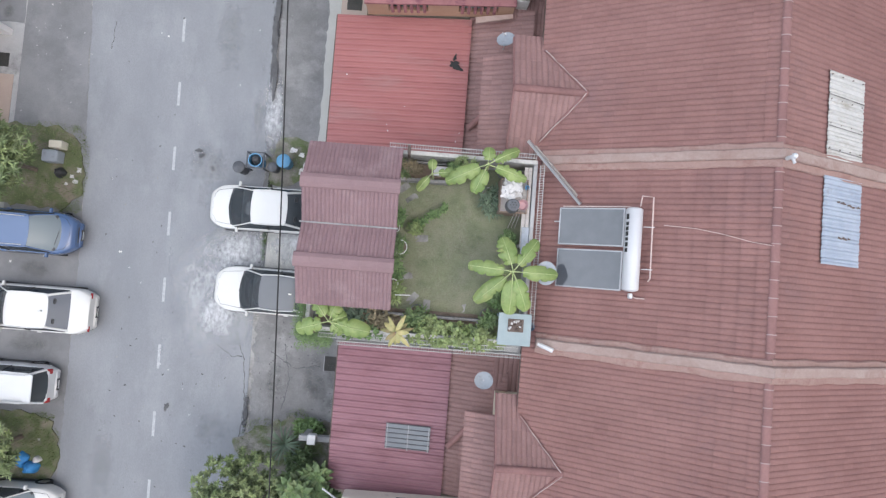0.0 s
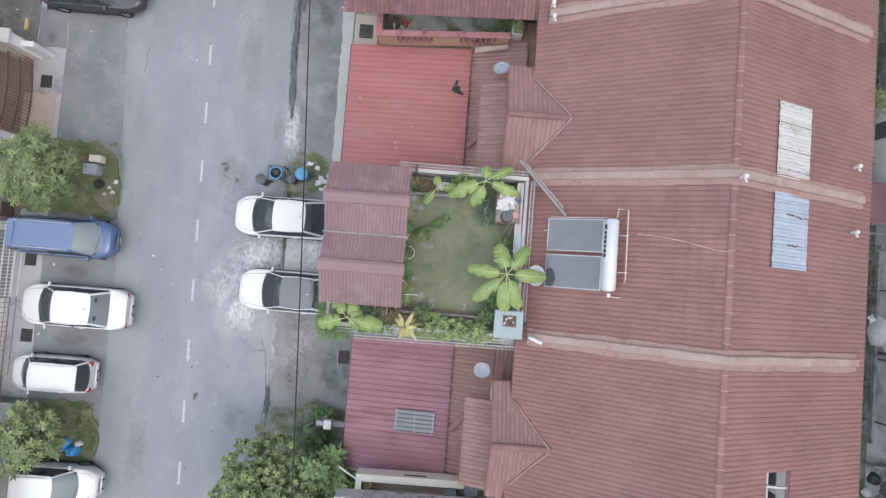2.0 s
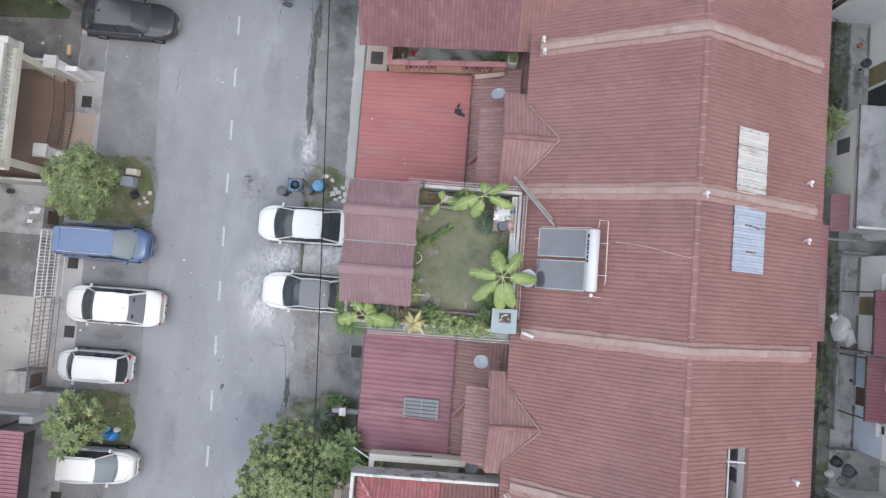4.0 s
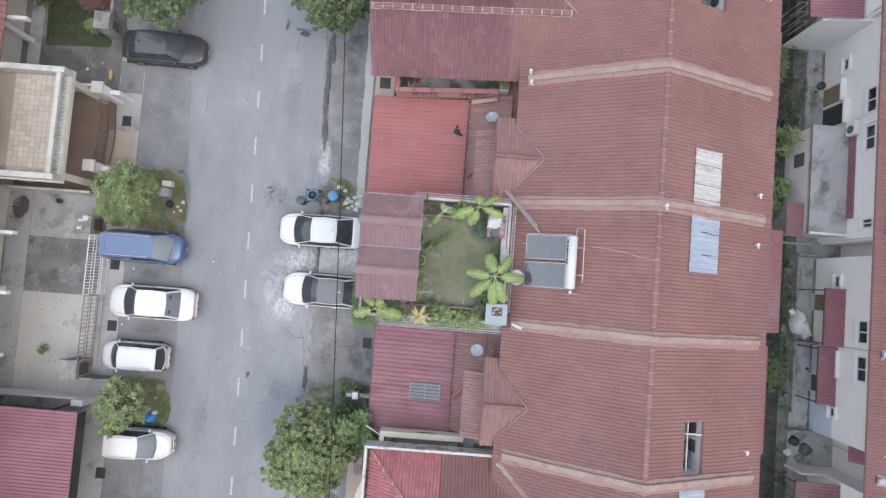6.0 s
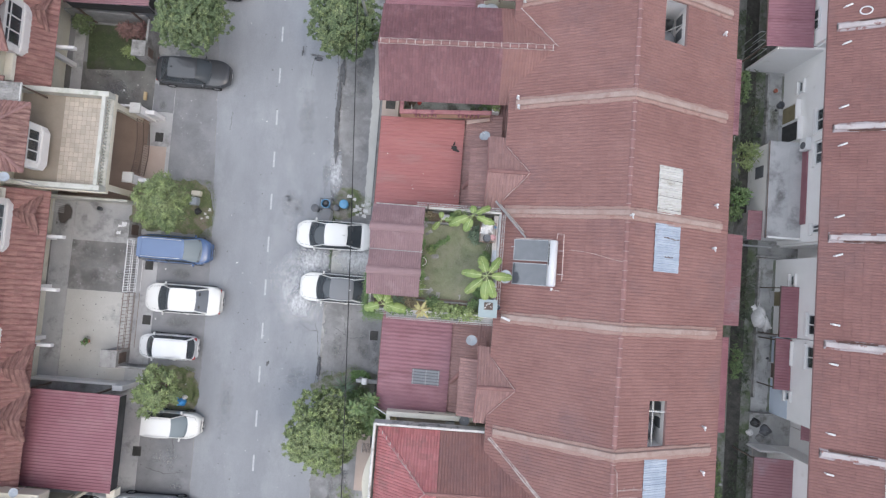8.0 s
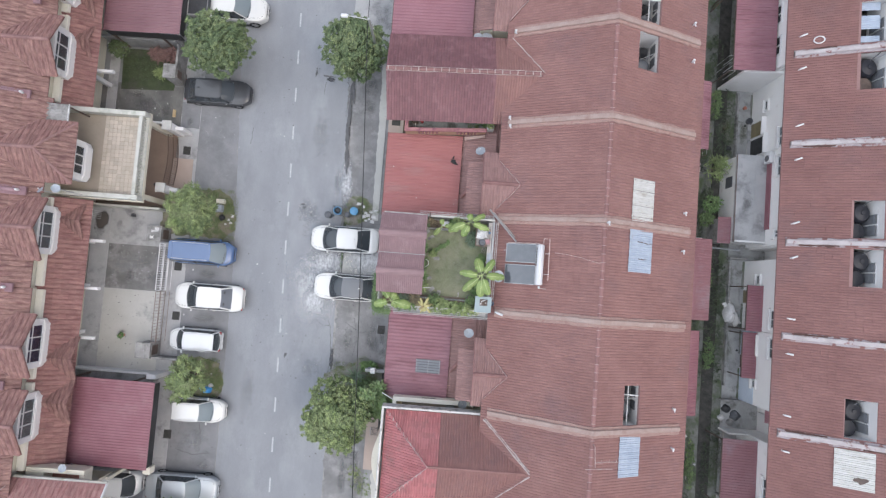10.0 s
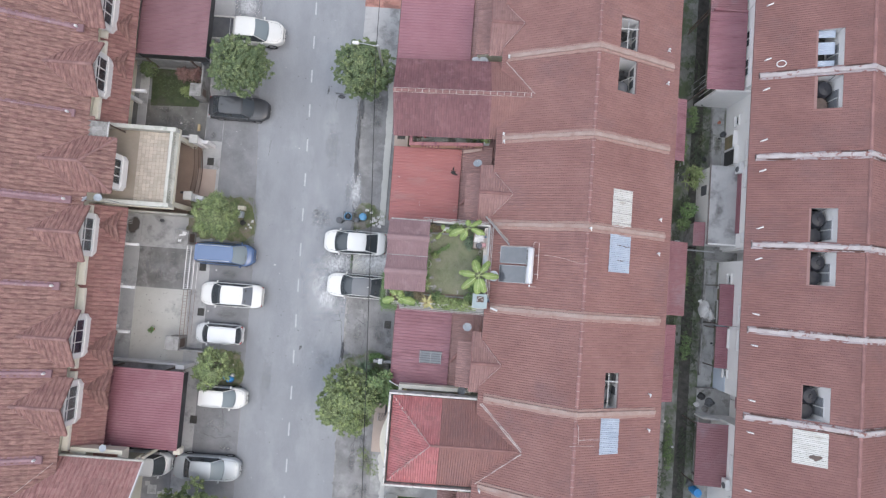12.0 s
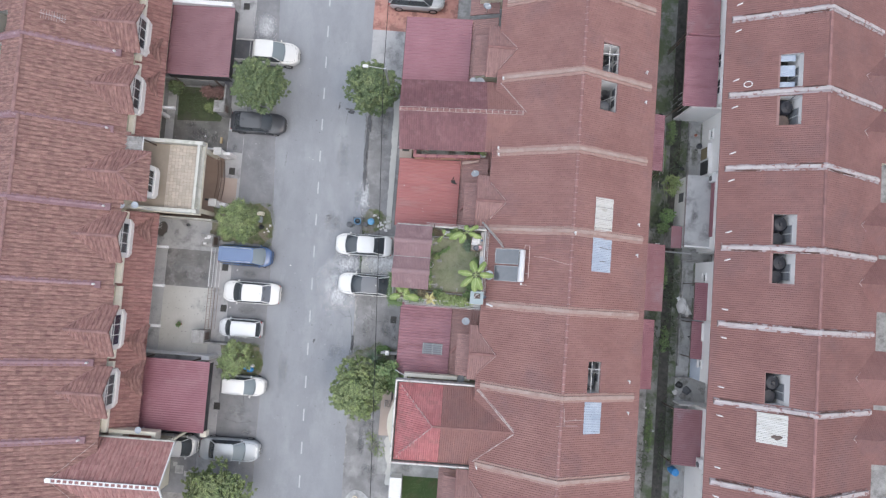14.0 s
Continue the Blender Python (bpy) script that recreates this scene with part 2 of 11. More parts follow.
M_POLY_B = mat("blue_polycarbonate", (0.36, 0.415, 0.50), (0.45, 0.505, 0.58), 1.6, 0.45, 20, 0.08, 0.05, stain=(0.32, 0.33, 0.37), stain_scale=1.8, stain_lo=0.6, stain_hi=0.75)
M_STEEL = mat("galvanised_steel", (0.52, 0.53, 0.54), (0.60, 0.60, 0.61), 3, 0.45, 30, 0.1, 0.05, metal=0.7)
M_WHITEMETAL = mat("white_painted_metal", (0.70, 0.70, 0.70), (0.76, 0.76, 0.76), 3, 0.5, 30, 0.06, 0.03)
M_BROWNMETAL = mat("brown_painted_metal", (0.10, 0.072, 0.06), (0.15, 0.11, 0.09), 3, 0.6, 30, 0.12, 0.05)
M_RUSTY = mat("rusty_steel", (0.22, 0.17, 0.15), (0.32, 0.27, 0.25), 6, 0.8, 30, 0.3, 0.1)
M_BLACKMETAL = mat("black_painted_metal", (0.03, 0.03, 0.032), (0.05, 0.05, 0.052), 3, 0.6, 30, 0.12, 0.05)
M_DISH = mat("grey_dish_paint", (0.34, 0.375, 0.42), (0.40, 0.435, 0.475), 2, 0.55, 30, 0.06, 0.02, stain=(0.28, 0.30, 0.32), stain_scale=4.0)
M_TANK = mat("satin_white_tank", (0.64, 0.64, 0.65), (0.68, 0.68, 0.69), 2, 0.35, 30, 0.03, 0.0, metal=0.0)
M_COPPER = mat("insulated_pipe", (0.62, 0.50, 0.46), (0.68, 0.57, 0.53), 4, 0.5, 30, 0.08, 0.02)
M_CURTAIN_GREY = mat("grey_curtain", (0.20, 0.205, 0.22), (0.26, 0.265, 0.28), 5, 0.9, 30, 0.1, 0.1)
M_CURTAIN_PALE = mat("pale_curtain", (0.46, 0.47, 0.47), (0.56, 0.57, 0.57), 5, 0.9, 30, 0.1, 0.1)
M_CURTAIN_PURPLE = mat("purple_curtain", (0.12, 0.085, 0.17), (0.17, 0.13, 0.24), 5, 0.9, 30, 0.1, 0.1)
M_LETTER = mat("black_lettering", (0.02, 0.02, 0.02), (0.03, 0.03, 0.03), 4, 0.6, 30, 0.05, 0.0)
M_RUBBER = mat("rubber", (0.022, 0.022, 0.022), (0.035, 0.035, 0.035), 5, 0.85, 40, 0.1, 0.05)
M_ALLOY = mat("alloy_rim", (0.50, 0.50, 0.51), (0.58, 0.58, 0.58), 5, 0.3, 40, 0.05, 0.0, metal=0.9)
M_INTERIOR = mat("car_interior", (0.075, 0.078, 0.082), (0.11, 0.112, 0.116), 5, 0.85, 30, 0.1, 0.05)
M_BLACKPLASTIC = mat("black_plastic", (0.035, 0.036, 0.038), (0.055, 0.056, 0.058), 4, 0.55, 40, 0.08, 0.03)
M_GREYPLASTIC = mat("dark_grey_plastic", (0.10, 0.105, 0.115), (0.135, 0.14, 0.15), 4, 0.6, 40, 0.08, 0.03)
M_BLUEPLASTIC = mat("blue_plastic", (0.11, 0.29, 0.48), (0.15, 0.34, 0.54), 4, 0.45, 40, 0.06, 0.03)
M_BLUETARP = mat("blue_bag", (0.05, 0.26, 0.62), (0.09, 0.33, 0.70), 6, 0.5, 30, 0.1, 0.15)
M_TERRACOTTA = mat("terracotta", (0.42, 0.17, 0.12), (0.50, 0.22, 0.16), 4, 0.8, 30, 0.1, 0.1)
M_LITTER = mat("white_litter", (0.72, 0.71, 0.70), (0.60, 0.59, 0.58), 8, 0.8, 40, 0.1, 0.1)
M_TEAL = mat("pale_teal_paint", (0.30, 0.365, 0.375), (0.34, 0.405, 0.415), 2, 0.6, 30, 0.06, 0.05)
M_PICKET = mat("weathered_white_metal", (0.50, 0.50, 0.49), (0.58, 0.58, 0.57), 3, 0.6, 30, 0.1, 0.03)
M_SKYPANEL = mat("dusty_grey_panel", (0.165, 0.18, 0.20), (0.205, 0.22, 0.24), 1.5, 0.4, 30, 0.1, 0.03)
M_WOOD = mat("weathered_plank", (0.42, 0.39, 0.36), (0.50, 0.47, 0.44), 3, 0.85, 30, 0.15, 0.15, stretch=(1, 6, 1))
M_BARK = mat("bark", (0.16, 0.125, 0.095), (0.25, 0.20, 0.16), 6, 0.95, 25, 0.35, 0.6)
M_MOSSLAWN = mat("thin_mossy_lawn", (0.165, 0.188, 0.108), (0.225, 0.24, 0.15), 2.4, 0.95, 38, 0.6, 0.7, stain=(0.26, 0.255, 0.185), stain_scale=1.9, stain_lo=0.42, stain_hi=0.72)
M_LAWN_DEEP = mat("deep_green_lawn", (0.036, 0.066, 0.020), (0.058, 0.092, 0.032), 1.1, 0.95, 30, 0.45, 0.6, stain=(0.07, 0.075, 0.035), stain_scale=0.8)
M_LANEWEED = leaf_mat("dull_lane_weed", (0.048, 0.066, 0.036), (0.088, 0.104, 0.062), 0.4)
M_YARD_DAMP = mat("damp_blotchy_concrete", (0.15, 0.148, 0.145), (0.235, 0.232, 0.228), 1.1, 0.85, 24, 0.25, 0.15, stain=(0.31, 0.305, 0.30), stain_scale=0.8, stain_lo=0.5, stain_hi=0.66)
M_YARD_DARK = mat("dark_mossy_concrete", (0.115, 0.114, 0.108), (0.18, 0.178, 0.17), 1.2, 0.9, 24, 0.3, 0.15, stain=(0.23, 0.225, 0.21), stain_scale=0.9, stain_lo=0.54, stain_hi=0.7)
M_LAWN_MOSS = mat("mossy_yard_lawn", (0.045, 0.062, 0.030), (0.075, 0.092, 0.048), 1.6, 0.95, 30, 0.5, 0.6, stain=(0.085, 0.085, 0.065), stain_scale=0.9)
M_VERGE = mat("rough_verge", (0.115, 0.145, 0.066), (0.16, 0.175, 0.09), 1.8, 0.95, 26, 0.45, 0.6, stain=(0.25, 0.215, 0.175), stain_scale=1.0, stain_lo=0.46, stain_hi=0.60)
M_RUBBLE = mat("weedy_rubble", (0.205, 0.19, 0.16), (0.30, 0.285, 0.255), 2.6, 0.95, 22, 0.5, 0.7, stain=(0.13, 0.155, 0.075), stain_scale=1.5, stain_lo=0.46, stain_hi=0.60)
M_TERRACE_TILE = mat("beige_terrace_tile", (0.44, 0.385, 0.315), (0.505, 0.445, 0.37), 1.0, 0.6, 20, 0.08, 0.04, objr=0.12)
M_GROUT = mat("terrace_grout", (0.29, 0.25, 0.20), (0.345, 0.297, 0.243), 0.8, 0.85, 20, 0.1, 0.1)
M_BROWNPAVE = mat("brown_driveway", (0.25, 0.185, 0.145), (0.29, 0.215, 0.17), 0.8, 0.7, 20, 0.1, 0.05)
M_PEACHPAVE = mat("peach_pavement", (0.42, 0.335, 0.285), (0.46, 0.375, 0.32), 0.8, 0.7, 20, 0.1, 0.05)
M_REDPAVE = mat("red_driveway_tile", (0.40, 0.19, 0.155), (0.48, 0.265, 0.215), 1.6, 0.7, 20, 0.12, 0.05, stain=(0.26, 0.13, 0.11), stain_scale=1.0, stain_lo=0.5, stain_hi=0.58)
M_GREYAWN = mat("dark_grey_backing", (0.09, 0.095, 0.105), (0.14, 0.145, 0.155), 1.5, 0.8, 30, 0.2, 0.1)
M_CAPMOULD = mat("dark_brown_mould", (0.07, 0.042, 0.036), (0.12, 0.07, 0.06), 6, 0.95, 30, 0.3, 0.2)
M_BLACKTANK = mat("black_tank_plastic", (0.014, 0.015, 0.020), (0.022, 0.023, 0.030), 4, 0.5, 40, 0.08, 0.02)
M_OLIVEDOOR = mat("olive_door_paint", (0.20, 0.17, 0.10), (0.26, 0.22, 0.13), 2.0, 0.6, bump=0.1)

M_CREAMLEDGE = mat("stained_cream_concrete", (0.77, 0.74, 0.64), (0.83, 0.80, 0.70), 1.4, 0.85, 18, 0.1, 0.15, stain=(0.50, 0.48, 0.41), stain_scale=1.6, stain_lo=0.62, stain_hi=0.78)
M_YELLOWPLASTIC = mat("pale_yellow_plastic", (0.66, 0.58, 0.34), (0.72, 0.64, 0.40), 3, 0.5, 30, 0.05, 0.03)
M_DISH_DARK = mat("dark_grey_dish_paint", (0.15, 0.165, 0.185), (0.19, 0.205, 0.225), 2, 0.5, 30, 0.05, 0.02)
M_MOULD = mat("mouldy_balcony_floor", (0.26, 0.285, 0.265), (0.36, 0.38, 0.36), 1.6, 0.9, 18, 0.25, 0.25, stain=(0.10, 0.105, 0.09), stain_scale=1.5, stain_lo=0.5, stain_hi=0.66)
M_COPING = mat("faded_red_coping", (0.33, 0.15, 0.16), (0.40, 0.20, 0.21), 2.0, 0.8, 18, 0.15, 0.15, stain=(0.20, 0.08, 0.11), stain_scale=2.2, stain_lo=0.54, stain_hi=0.66)
M_REDPLASTIC = mat("red_plastic", (0.42, 0.05, 0.05), (0.50, 0.08, 0.07), 4, 0.45, 40, 0.06, 0.03)
M_MANGO = leaf_mat("mango_leaf", (0.122, 0.168, 0.064), (0.200, 0.240, 0.108), 0.4)
M_MANGO_DARK = leaf_mat("deep_green_leaf", (0.082, 0.122, 0.052), (0.150, 0.192, 0.088), 0.4)
M_LIGHTLEAF = leaf_mat("fresh_green_leaf", (0.165, 0.225, 0.078), (0.265, 0.315, 0.13), 0.35)
M_YELLOWLEAF = leaf_mat("yellow_croton_leaf", (0.50, 0.42, 0.19), (0.34, 0.34, 0.14), 0.35, 5.0)
M_CROTON = leaf_mat("green_brown_croton_leaf", (0.30, 0.21, 0.10), (0.22, 0.24, 0.10), 0.3, 4.0)
M_DRYLEAF = leaf_mat("dry_brown_leaf", (0.20, 0.16, 0.10), (0.27, 0.235, 0.14))
M_BANANA = mat("banana_leaf", (0.165, 0.245, 0.070), (0.265, 0.335, 0.115), 2.6, 0.42, 14, 0.22, 0.25, island=0.14, stain=(0.33, 0.34, 0.14), stain_scale=2.2, stain_lo=0.58, stain_hi=0.75)
M_BANANA_RIB = leaf_mat("banana_midrib", (0.42, 0.50, 0.22), (0.47, 0.53, 0.26), 0.05)
M_FERN = leaf_mat("fern_leaf", (0.115, 0.175, 0.065), (0.17, 0.23, 0.095))
M_REDLEAF = leaf_mat("red_cordyline_leaf", (0.185, 0.10, 0.092), (0.245, 0.15, 0.13))
M_HEDGE = leaf_mat("hedge_leaf", (0.12, 0.20, 0.065), (0.175, 0.25, 0.10))
M_CYCAD = leaf_mat("grey_green_frond", (0.13, 0.19, 0.12), (0.18, 0.235, 0.155))
M_LAWNBLADE = leaf_mat("lawn_blade", (0.08, 0.12, 0.045), (0.125, 0.165, 0.07), 0.3)
M_GRASS = leaf_mat("grass_blade", (0.12, 0.18, 0.05), (0.20, 0.24, 0.10), 0.35)


def paint(name, c, rough=0.25, metal=0.0):
    return mat(name, c, tuple(x * 0.96 for x in c), 1.5, rough, 60, 0.02, 0.0, metal=metal, coat=0.8)


P_WHITE, P_WHITE2 = paint("white_car_paint", (0.735, 0.73, 0.70)), paint("cool_white_car_paint", (0.70, 0.71, 0.71))
P_BLUE, P_BLACK = paint("blue_car_paint", (0.085, 0.145, 0.29)), paint("black_car_paint", (0.040, 0.042, 0.047), 0.5)
P_SILVER, P_ROOFGREY = paint("silver_car_paint", (0.42, 0.44, 0.455), 0.3, 0.05), paint("dark_grey_roof_wrap", (0.125, 0.13, 0.14), 0.35)
P_PALEBLUE = paint("pale_silver_blue_paint", (0.45, 0.48, 0.50), 0.3, 0.15)
M_HEADLAMP = mat("headlamp_lens", (0.50, 0.53, 0.55), (0.62, 0.64, 0.66), 9, 0.12, 40, 0.05, 0.0)
M_TAILLAMP = mat("tail_lamp_lens", (0.38, 0.03, 0.035), (0.45, 0.05, 0.05), 9, 0.15, 40, 0.05, 0.0)


D_CEMENT = decal_mat("dried_cement_film", (0.46, 0.47, 0.485), (0.68, 0.69, 0.705), 0.85, 0.5, 0.70, (1.25, 0.75, 1), 0.45)
D_HAZE = decal_mat("thin_cement_haze", (0.37, 0.38, 0.395), (0.43, 0.44, 0.455), 1.4, 0.6, 0.30, (1.2, 0.7, 1), 0.5)
D_PALE = decal_mat("pale_scuff_film", (0.42, 0.43, 0.44), (0.34, 0.345, 0.355), 1.1, 0.7, 0.28)
D_DARK = decal_mat("dark_film", (0.10, 0.10, 0.10), (0.17, 0.17, 0.165), 1.2, 0.7, 0.28)
D_BROWN = decal_mat("brown_damp_film", (0.085, 0.075, 0.065), (0.13, 0.115, 0.105), 1.2, 0.25, 0.75)
D_CLOUD = decal_mat("pale_cloudy_film", (0.36, 0.355, 0.35), (0.30, 0.295, 0.29), 1.0, 0.9, 0.42, (1, 1, 1), 0.4)
D_SPECK = decal_mat("dark_lawn_specks", (0.075, 0.085, 0.05), (0.13, 0.14, 0.09), 2.2, 0.9, 0.25, (1, 1, 1), 0.9)
D_OIL = decal_mat("oil_film", (0.07, 0.07, 0.075), (0.12, 0.12, 0.125), 3.0, 0.3, 0.42)
D_MOSS = decal_mat("moss_film", (0.10, 0.12, 0.055), (0.17, 0.175, 0.10), 1.6, 0.5, 0.34, (1, 1, 1), 0.5)


def glass_mat(name, tint, rough=0.03, trans=1.0):
    m = bpy.data.materials.new(name)
    m.use_nodes = True
    b = m.node_tree.nodes["Principled BSDF"]
    b.inputs["Base Color"].default_value = (*tint, 1)
    b.inputs["Roughness"].default_value, b.inputs["Transmission Weight"].default_value, b.inputs["IOR"].default_value = rough, trans, 1.45
    return m


M_CARGLASS = glass_mat("tinted_car_glass", (0.105, 0.120, 0.132), 0.03, 0.45)
# The two pale tints put sky reflection and sunshades into the glass colour.
M_REARGLASS = glass_mat("pale_tinted_rear_glass", (0.22, 0.235, 0.26), 0.05, 0.25)
M_PALEGLASS = glass_mat("pale_car_glass", (0.30, 0.35, 0.37), 0.05, 0.25)
M_WINGLASS = glass_mat("window_glass", (0.55, 0.60, 0.62), 0.05)
M_COLLECTOR = mat("solar_absorber_glass", (0.085, 0.094, 0.108), (0.105, 0.114, 0.128), 2, 0.06, 60, 0.03, 0.0, coat=1.0)
M_ABSORB = mat("panel_edge_aluminium", (0.30, 0.30, 0.31), (0.36, 0.36, 0.37), 2, 0.4, 60, 0.05, 0.0, metal=0.8)


# ---- geometry helpers ----
class Geo:
    """Points and faces gathered in world metres (or in a thing's own frame)."""

    def __init__(self):
        self.v, self.f = [], []

    def add(self, verts, faces):
        k = len(self.v)
        self.v.extend(verts)
        self.f.extend(tuple(i + k for i in face) for face in faces)
        return self

    def box(self, x0, y0, z0, x1, y1, z1, c=0.0):
        """A box, its upright and top edges chamfered by c."""
        x0, x1, y0, y1, z0, z1 = min(x0, x1), max(x0, x1), min(y0, y1), max(y0, y1), min(z0, z1), max(z0, z1)
        if c <= 0:
            return self.add([(x, y, z) for z in (z0, z1) for x, y in ((x0, y0), (x1, y0), (x1, y1), (x0, y1))],
                            [(3, 2, 1, 0), (4, 5, 6, 7), (0, 1, 5, 4), (1, 2, 6, 5), (2, 3, 7, 6), (3, 0, 4, 7)])
        c = min(c, (x1 - x0) / 2.2, (y1 - y0) / 2.2, (z1 - z0) / 1.2)

        def ring(d, z):
            a0, a1, b0, b1 = x0 + d, x1 - d, y0 + d, y1 - d
            return [(a0 + c, b0, z), (a1 - c, b0, z), (a1, b0 + c, z), (a1, b1 - c, z), (a1 - c, b1, z), (a0 + c, b1, z), (a0, b1 - c, z), (a0, b0 + c, z)]
        vs = ring(0, z0) + ring(0, z1 - c) + ring(c * 0.7, z1)
        fs = [tuple(range(7, -1, -1)), tuple(range(16, 24))]
        for r in (0, 8):
            fs += [(r + i, r + (i + 1) % 8, r + 8 + (i + 1) % 8, r + 8 + i) for i in range(8)]
        return self.add(vs, fs)

    def slab(self, pts, t, up=(0, 0, 1)):
        """A plate of thickness t under the polygon pts (points in space)."""
        n = len(pts)
        low = [(p[0] - up[0] * t, p[1] - up[1] * t, p[2] - up[2] * t) for p in pts]
        return self.add(list(pts) + low, [tuple(range(n)), tuple(range(2 * n - 1, n - 1, -1))] + [(i, n + i, n + (i + 1) % n, (i + 1) % n) for i in range(n)])

    def tube(self, path, r, n=8, cap=True):
        """A round bar along path; r: one radius, or one for each point."""
        rs = r if isinstance(r, (list, tuple)) else [r] * len(path)
        ps = [Vector(p) for p in path]
        rings = []
        for i, p in enumerate(ps):
            d = (ps[min(i + 1, len(ps) - 1)] - ps[max(i - 1, 0)]).normalized()
            a = d.orthogonal().normalized() if abs(d.z) > 0.99 else d.cross(Vector((0, 0, 1))).normalized()
            b = d.cross(a)
            rings.append([tuple(p + (a * math.cos(k * math.tau / n) + b * math.sin(k * math.tau / n)) * rs[i]) for k in range(n)])
        fs = [(i * n + k, i * n + (k + 1) % n, (i + 1) * n + (k + 1) % n, (i + 1) * n + k) for i in range(len(ps) - 1) for k in range(n)]
        if cap:
            fs += [tuple(range(n - 1, -1, -1)), tuple(range((len(ps) - 1) * n, len(ps) * n))]
        return self.add([v for ring in rings for v in ring], fs)

    def lathe(self, x, y, rows, n=20, cap=True):
        """A turned shape about an upright axis: rows of (radius, height)."""
        vs = [(x + r * math.cos(k * math.tau / n), y + r * math.sin(k * math.tau / n), z) for r, z in rows for k in range(n)]
        fs = [(i * n + k, i * n + (k + 1) % n, (i + 1) * n + (k + 1) % n, (i + 1) * n + k) for i in range(len(rows) - 1) for k in range(n)]
        if cap:
            fs += [tuple(range(n - 1, -1, -1)), tuple(range((len(rows) - 1) * n, len(rows) * n))]
        return self.add(vs, fs)

    def grid(self, nu, nv, fn):
        """A sheet through fn(u, v), u and v from 0 to 1."""
        vs = [tuple(fn(i / nu, j / nv)) for j in range(nv + 1) for i in range(nu + 1)]
        return self.add(vs, [(j * (nu + 1) + i, j * (nu + 1) + i + 1, (j + 1) * (nu + 1) + i + 1, (j + 1) * (nu + 1) + i) for j in range(nv) for i in range(nu)])

    def moved(self, m):
        self.v = [tuple(m @ Vector(p)) for p in self.v]
        return self


# Plan heights, fitted to the camera's view, are stretched by 1.2; plan lengths and the vehicles are in metres.
UP = 1.2
TRUE_HEIGHT = set()     # things whose heights are given in metres
BASE = {}


def mesh_of(name, g, material, smooth=0):
    me = bpy.data.meshes.new(name)
    me.from_pydata(g.v, [], g.f)
    me.materials.append(material)
    if smooth:
        me.shade_smooth()
        me.set_sharp_from_angle(angle=radians(smooth))
    me.update()
    return me


def thing(name, at, label, category, group="", kind=""):
    ob = new(name)
    ob.empty_display_size = 0.3
    ob.location = (at[0], at[1], at[2] * UP)
    BASE[ob.name] = Vector(at)
    return tagged(ob, label, category, group, kind)


def part(name, g, material, parent, label="", smooth=0, kind=""):
    """Links g, given in world metres, as one mesh under a thing or a part of it."""
    base = BASE[parent.name]
    k = 1.0 if parent.name in TRUE_HEIGHT else UP
    g.v = [(x - base.x, y - base.y, (z - base.z) * k) for x, y, z in g.v]
    ob = new(name, mesh_of(name, g, material, smooth))
    ob.parent = parent
    BASE[ob.name] = base
    if k == 1.0:
        TRUE_HEIGHT.add(ob.name)
    return tagged(ob, label, "", "", kind)


def solo(name, g, material, label, category, group="", kind="", smooth=0):
    """A thing of a single mesh; its origin stands at the foot of its middle."""
    lo, hi = np.min(g.v, axis=0), np.max(g.v, axis=0)
    at = Vector(((lo[0] + hi[0]) / 2, (lo[1] + hi[1]) / 2, lo[2]))
    g.v = [(x - at.x, y - at.y, (z - at.z) * UP) for x, y, z in g.v]
    ob = new(name, mesh_of(name, g, material, smooth))
    ob.location = (at.x, at.y, at.z * UP)
    BASE[ob.name] = at
    return tagged(ob, label, category, group, kind)


def piece(name, me, parent, m):
    """One of many alike pieces on shared mesh data; m places it in the plan."""
    ob = new(name, me)
    ob.parent = parent
    at = m.translation - BASE[parent.name]
    ob.matrix_basis = Matrix.Translation((at.x, at.y, at.z * UP)) @ m.to_3x3().to_4x4()
    return ob


def tile_shape(tu, tv, rolls, h, lip):
    """One roof tile: rounded rolls across, its foot raised over the tile below."""
    prof = ((0, 0), (0.10, 0.55), (0.28, 0.9), (0.5, 1), (0.72, 0.9), (0.90, 0.55))
    us = [(k + t) * tu / rolls for k in range(rolls) for t, _ in prof] + [tu]
    hs = [h * q for k in range(rolls) for _, q in prof] + [0.0]
    n = len(us)
    vs = [(u, -0.02, z + lip - 0.018) for u, z in zip(us, hs)] + [(u, -0.02, z + lip) for u, z in zip(us, hs)] + [(u, tv * 1.04, z) for u, z in zip(us, hs)]
    fs = [(r * n + i, r * n + i + 1, (r + 1) * n + i + 1, (r + 1) * n + i) for r in (0, 1) for i in range(n - 1)]
    return np.array(vs), fs


def slope_frame(p0, p1, top):
    """The frame of a roof slope: u runs from p0 to p1 along the eave, v up to the point top, w out of the roof."""
    p0, p1, top = Vector(p0), Vector(p1), Vector(top)
    u = (p1 - p0).normalized()
    v = (top - p0) - u * (top - p0).dot(u)
    if u.cross(v).z < 0:
        p0, p1, u = p1, p0, -u
    return p0, u, v.normalized(), u.cross(v.normalized()), (p1 - p0).length, v.length


def uv_hole(fr, x0, y0, x1, y1):
    """A rectangle of the plan as a hole (u0, v0, u1, v1) of a slope whose eave runs along y."""
    p0, u, v = fr[0], fr[1], fr[2]
    us, vs = sorted(((y0 - p0.y) * u.y, (y1 - p0.y) * u.y)), sorted(((x0 - p0.x) / v.x, (x1 - p0.x) / v.x))
    return us[0], vs[0], us[1], vs[1]


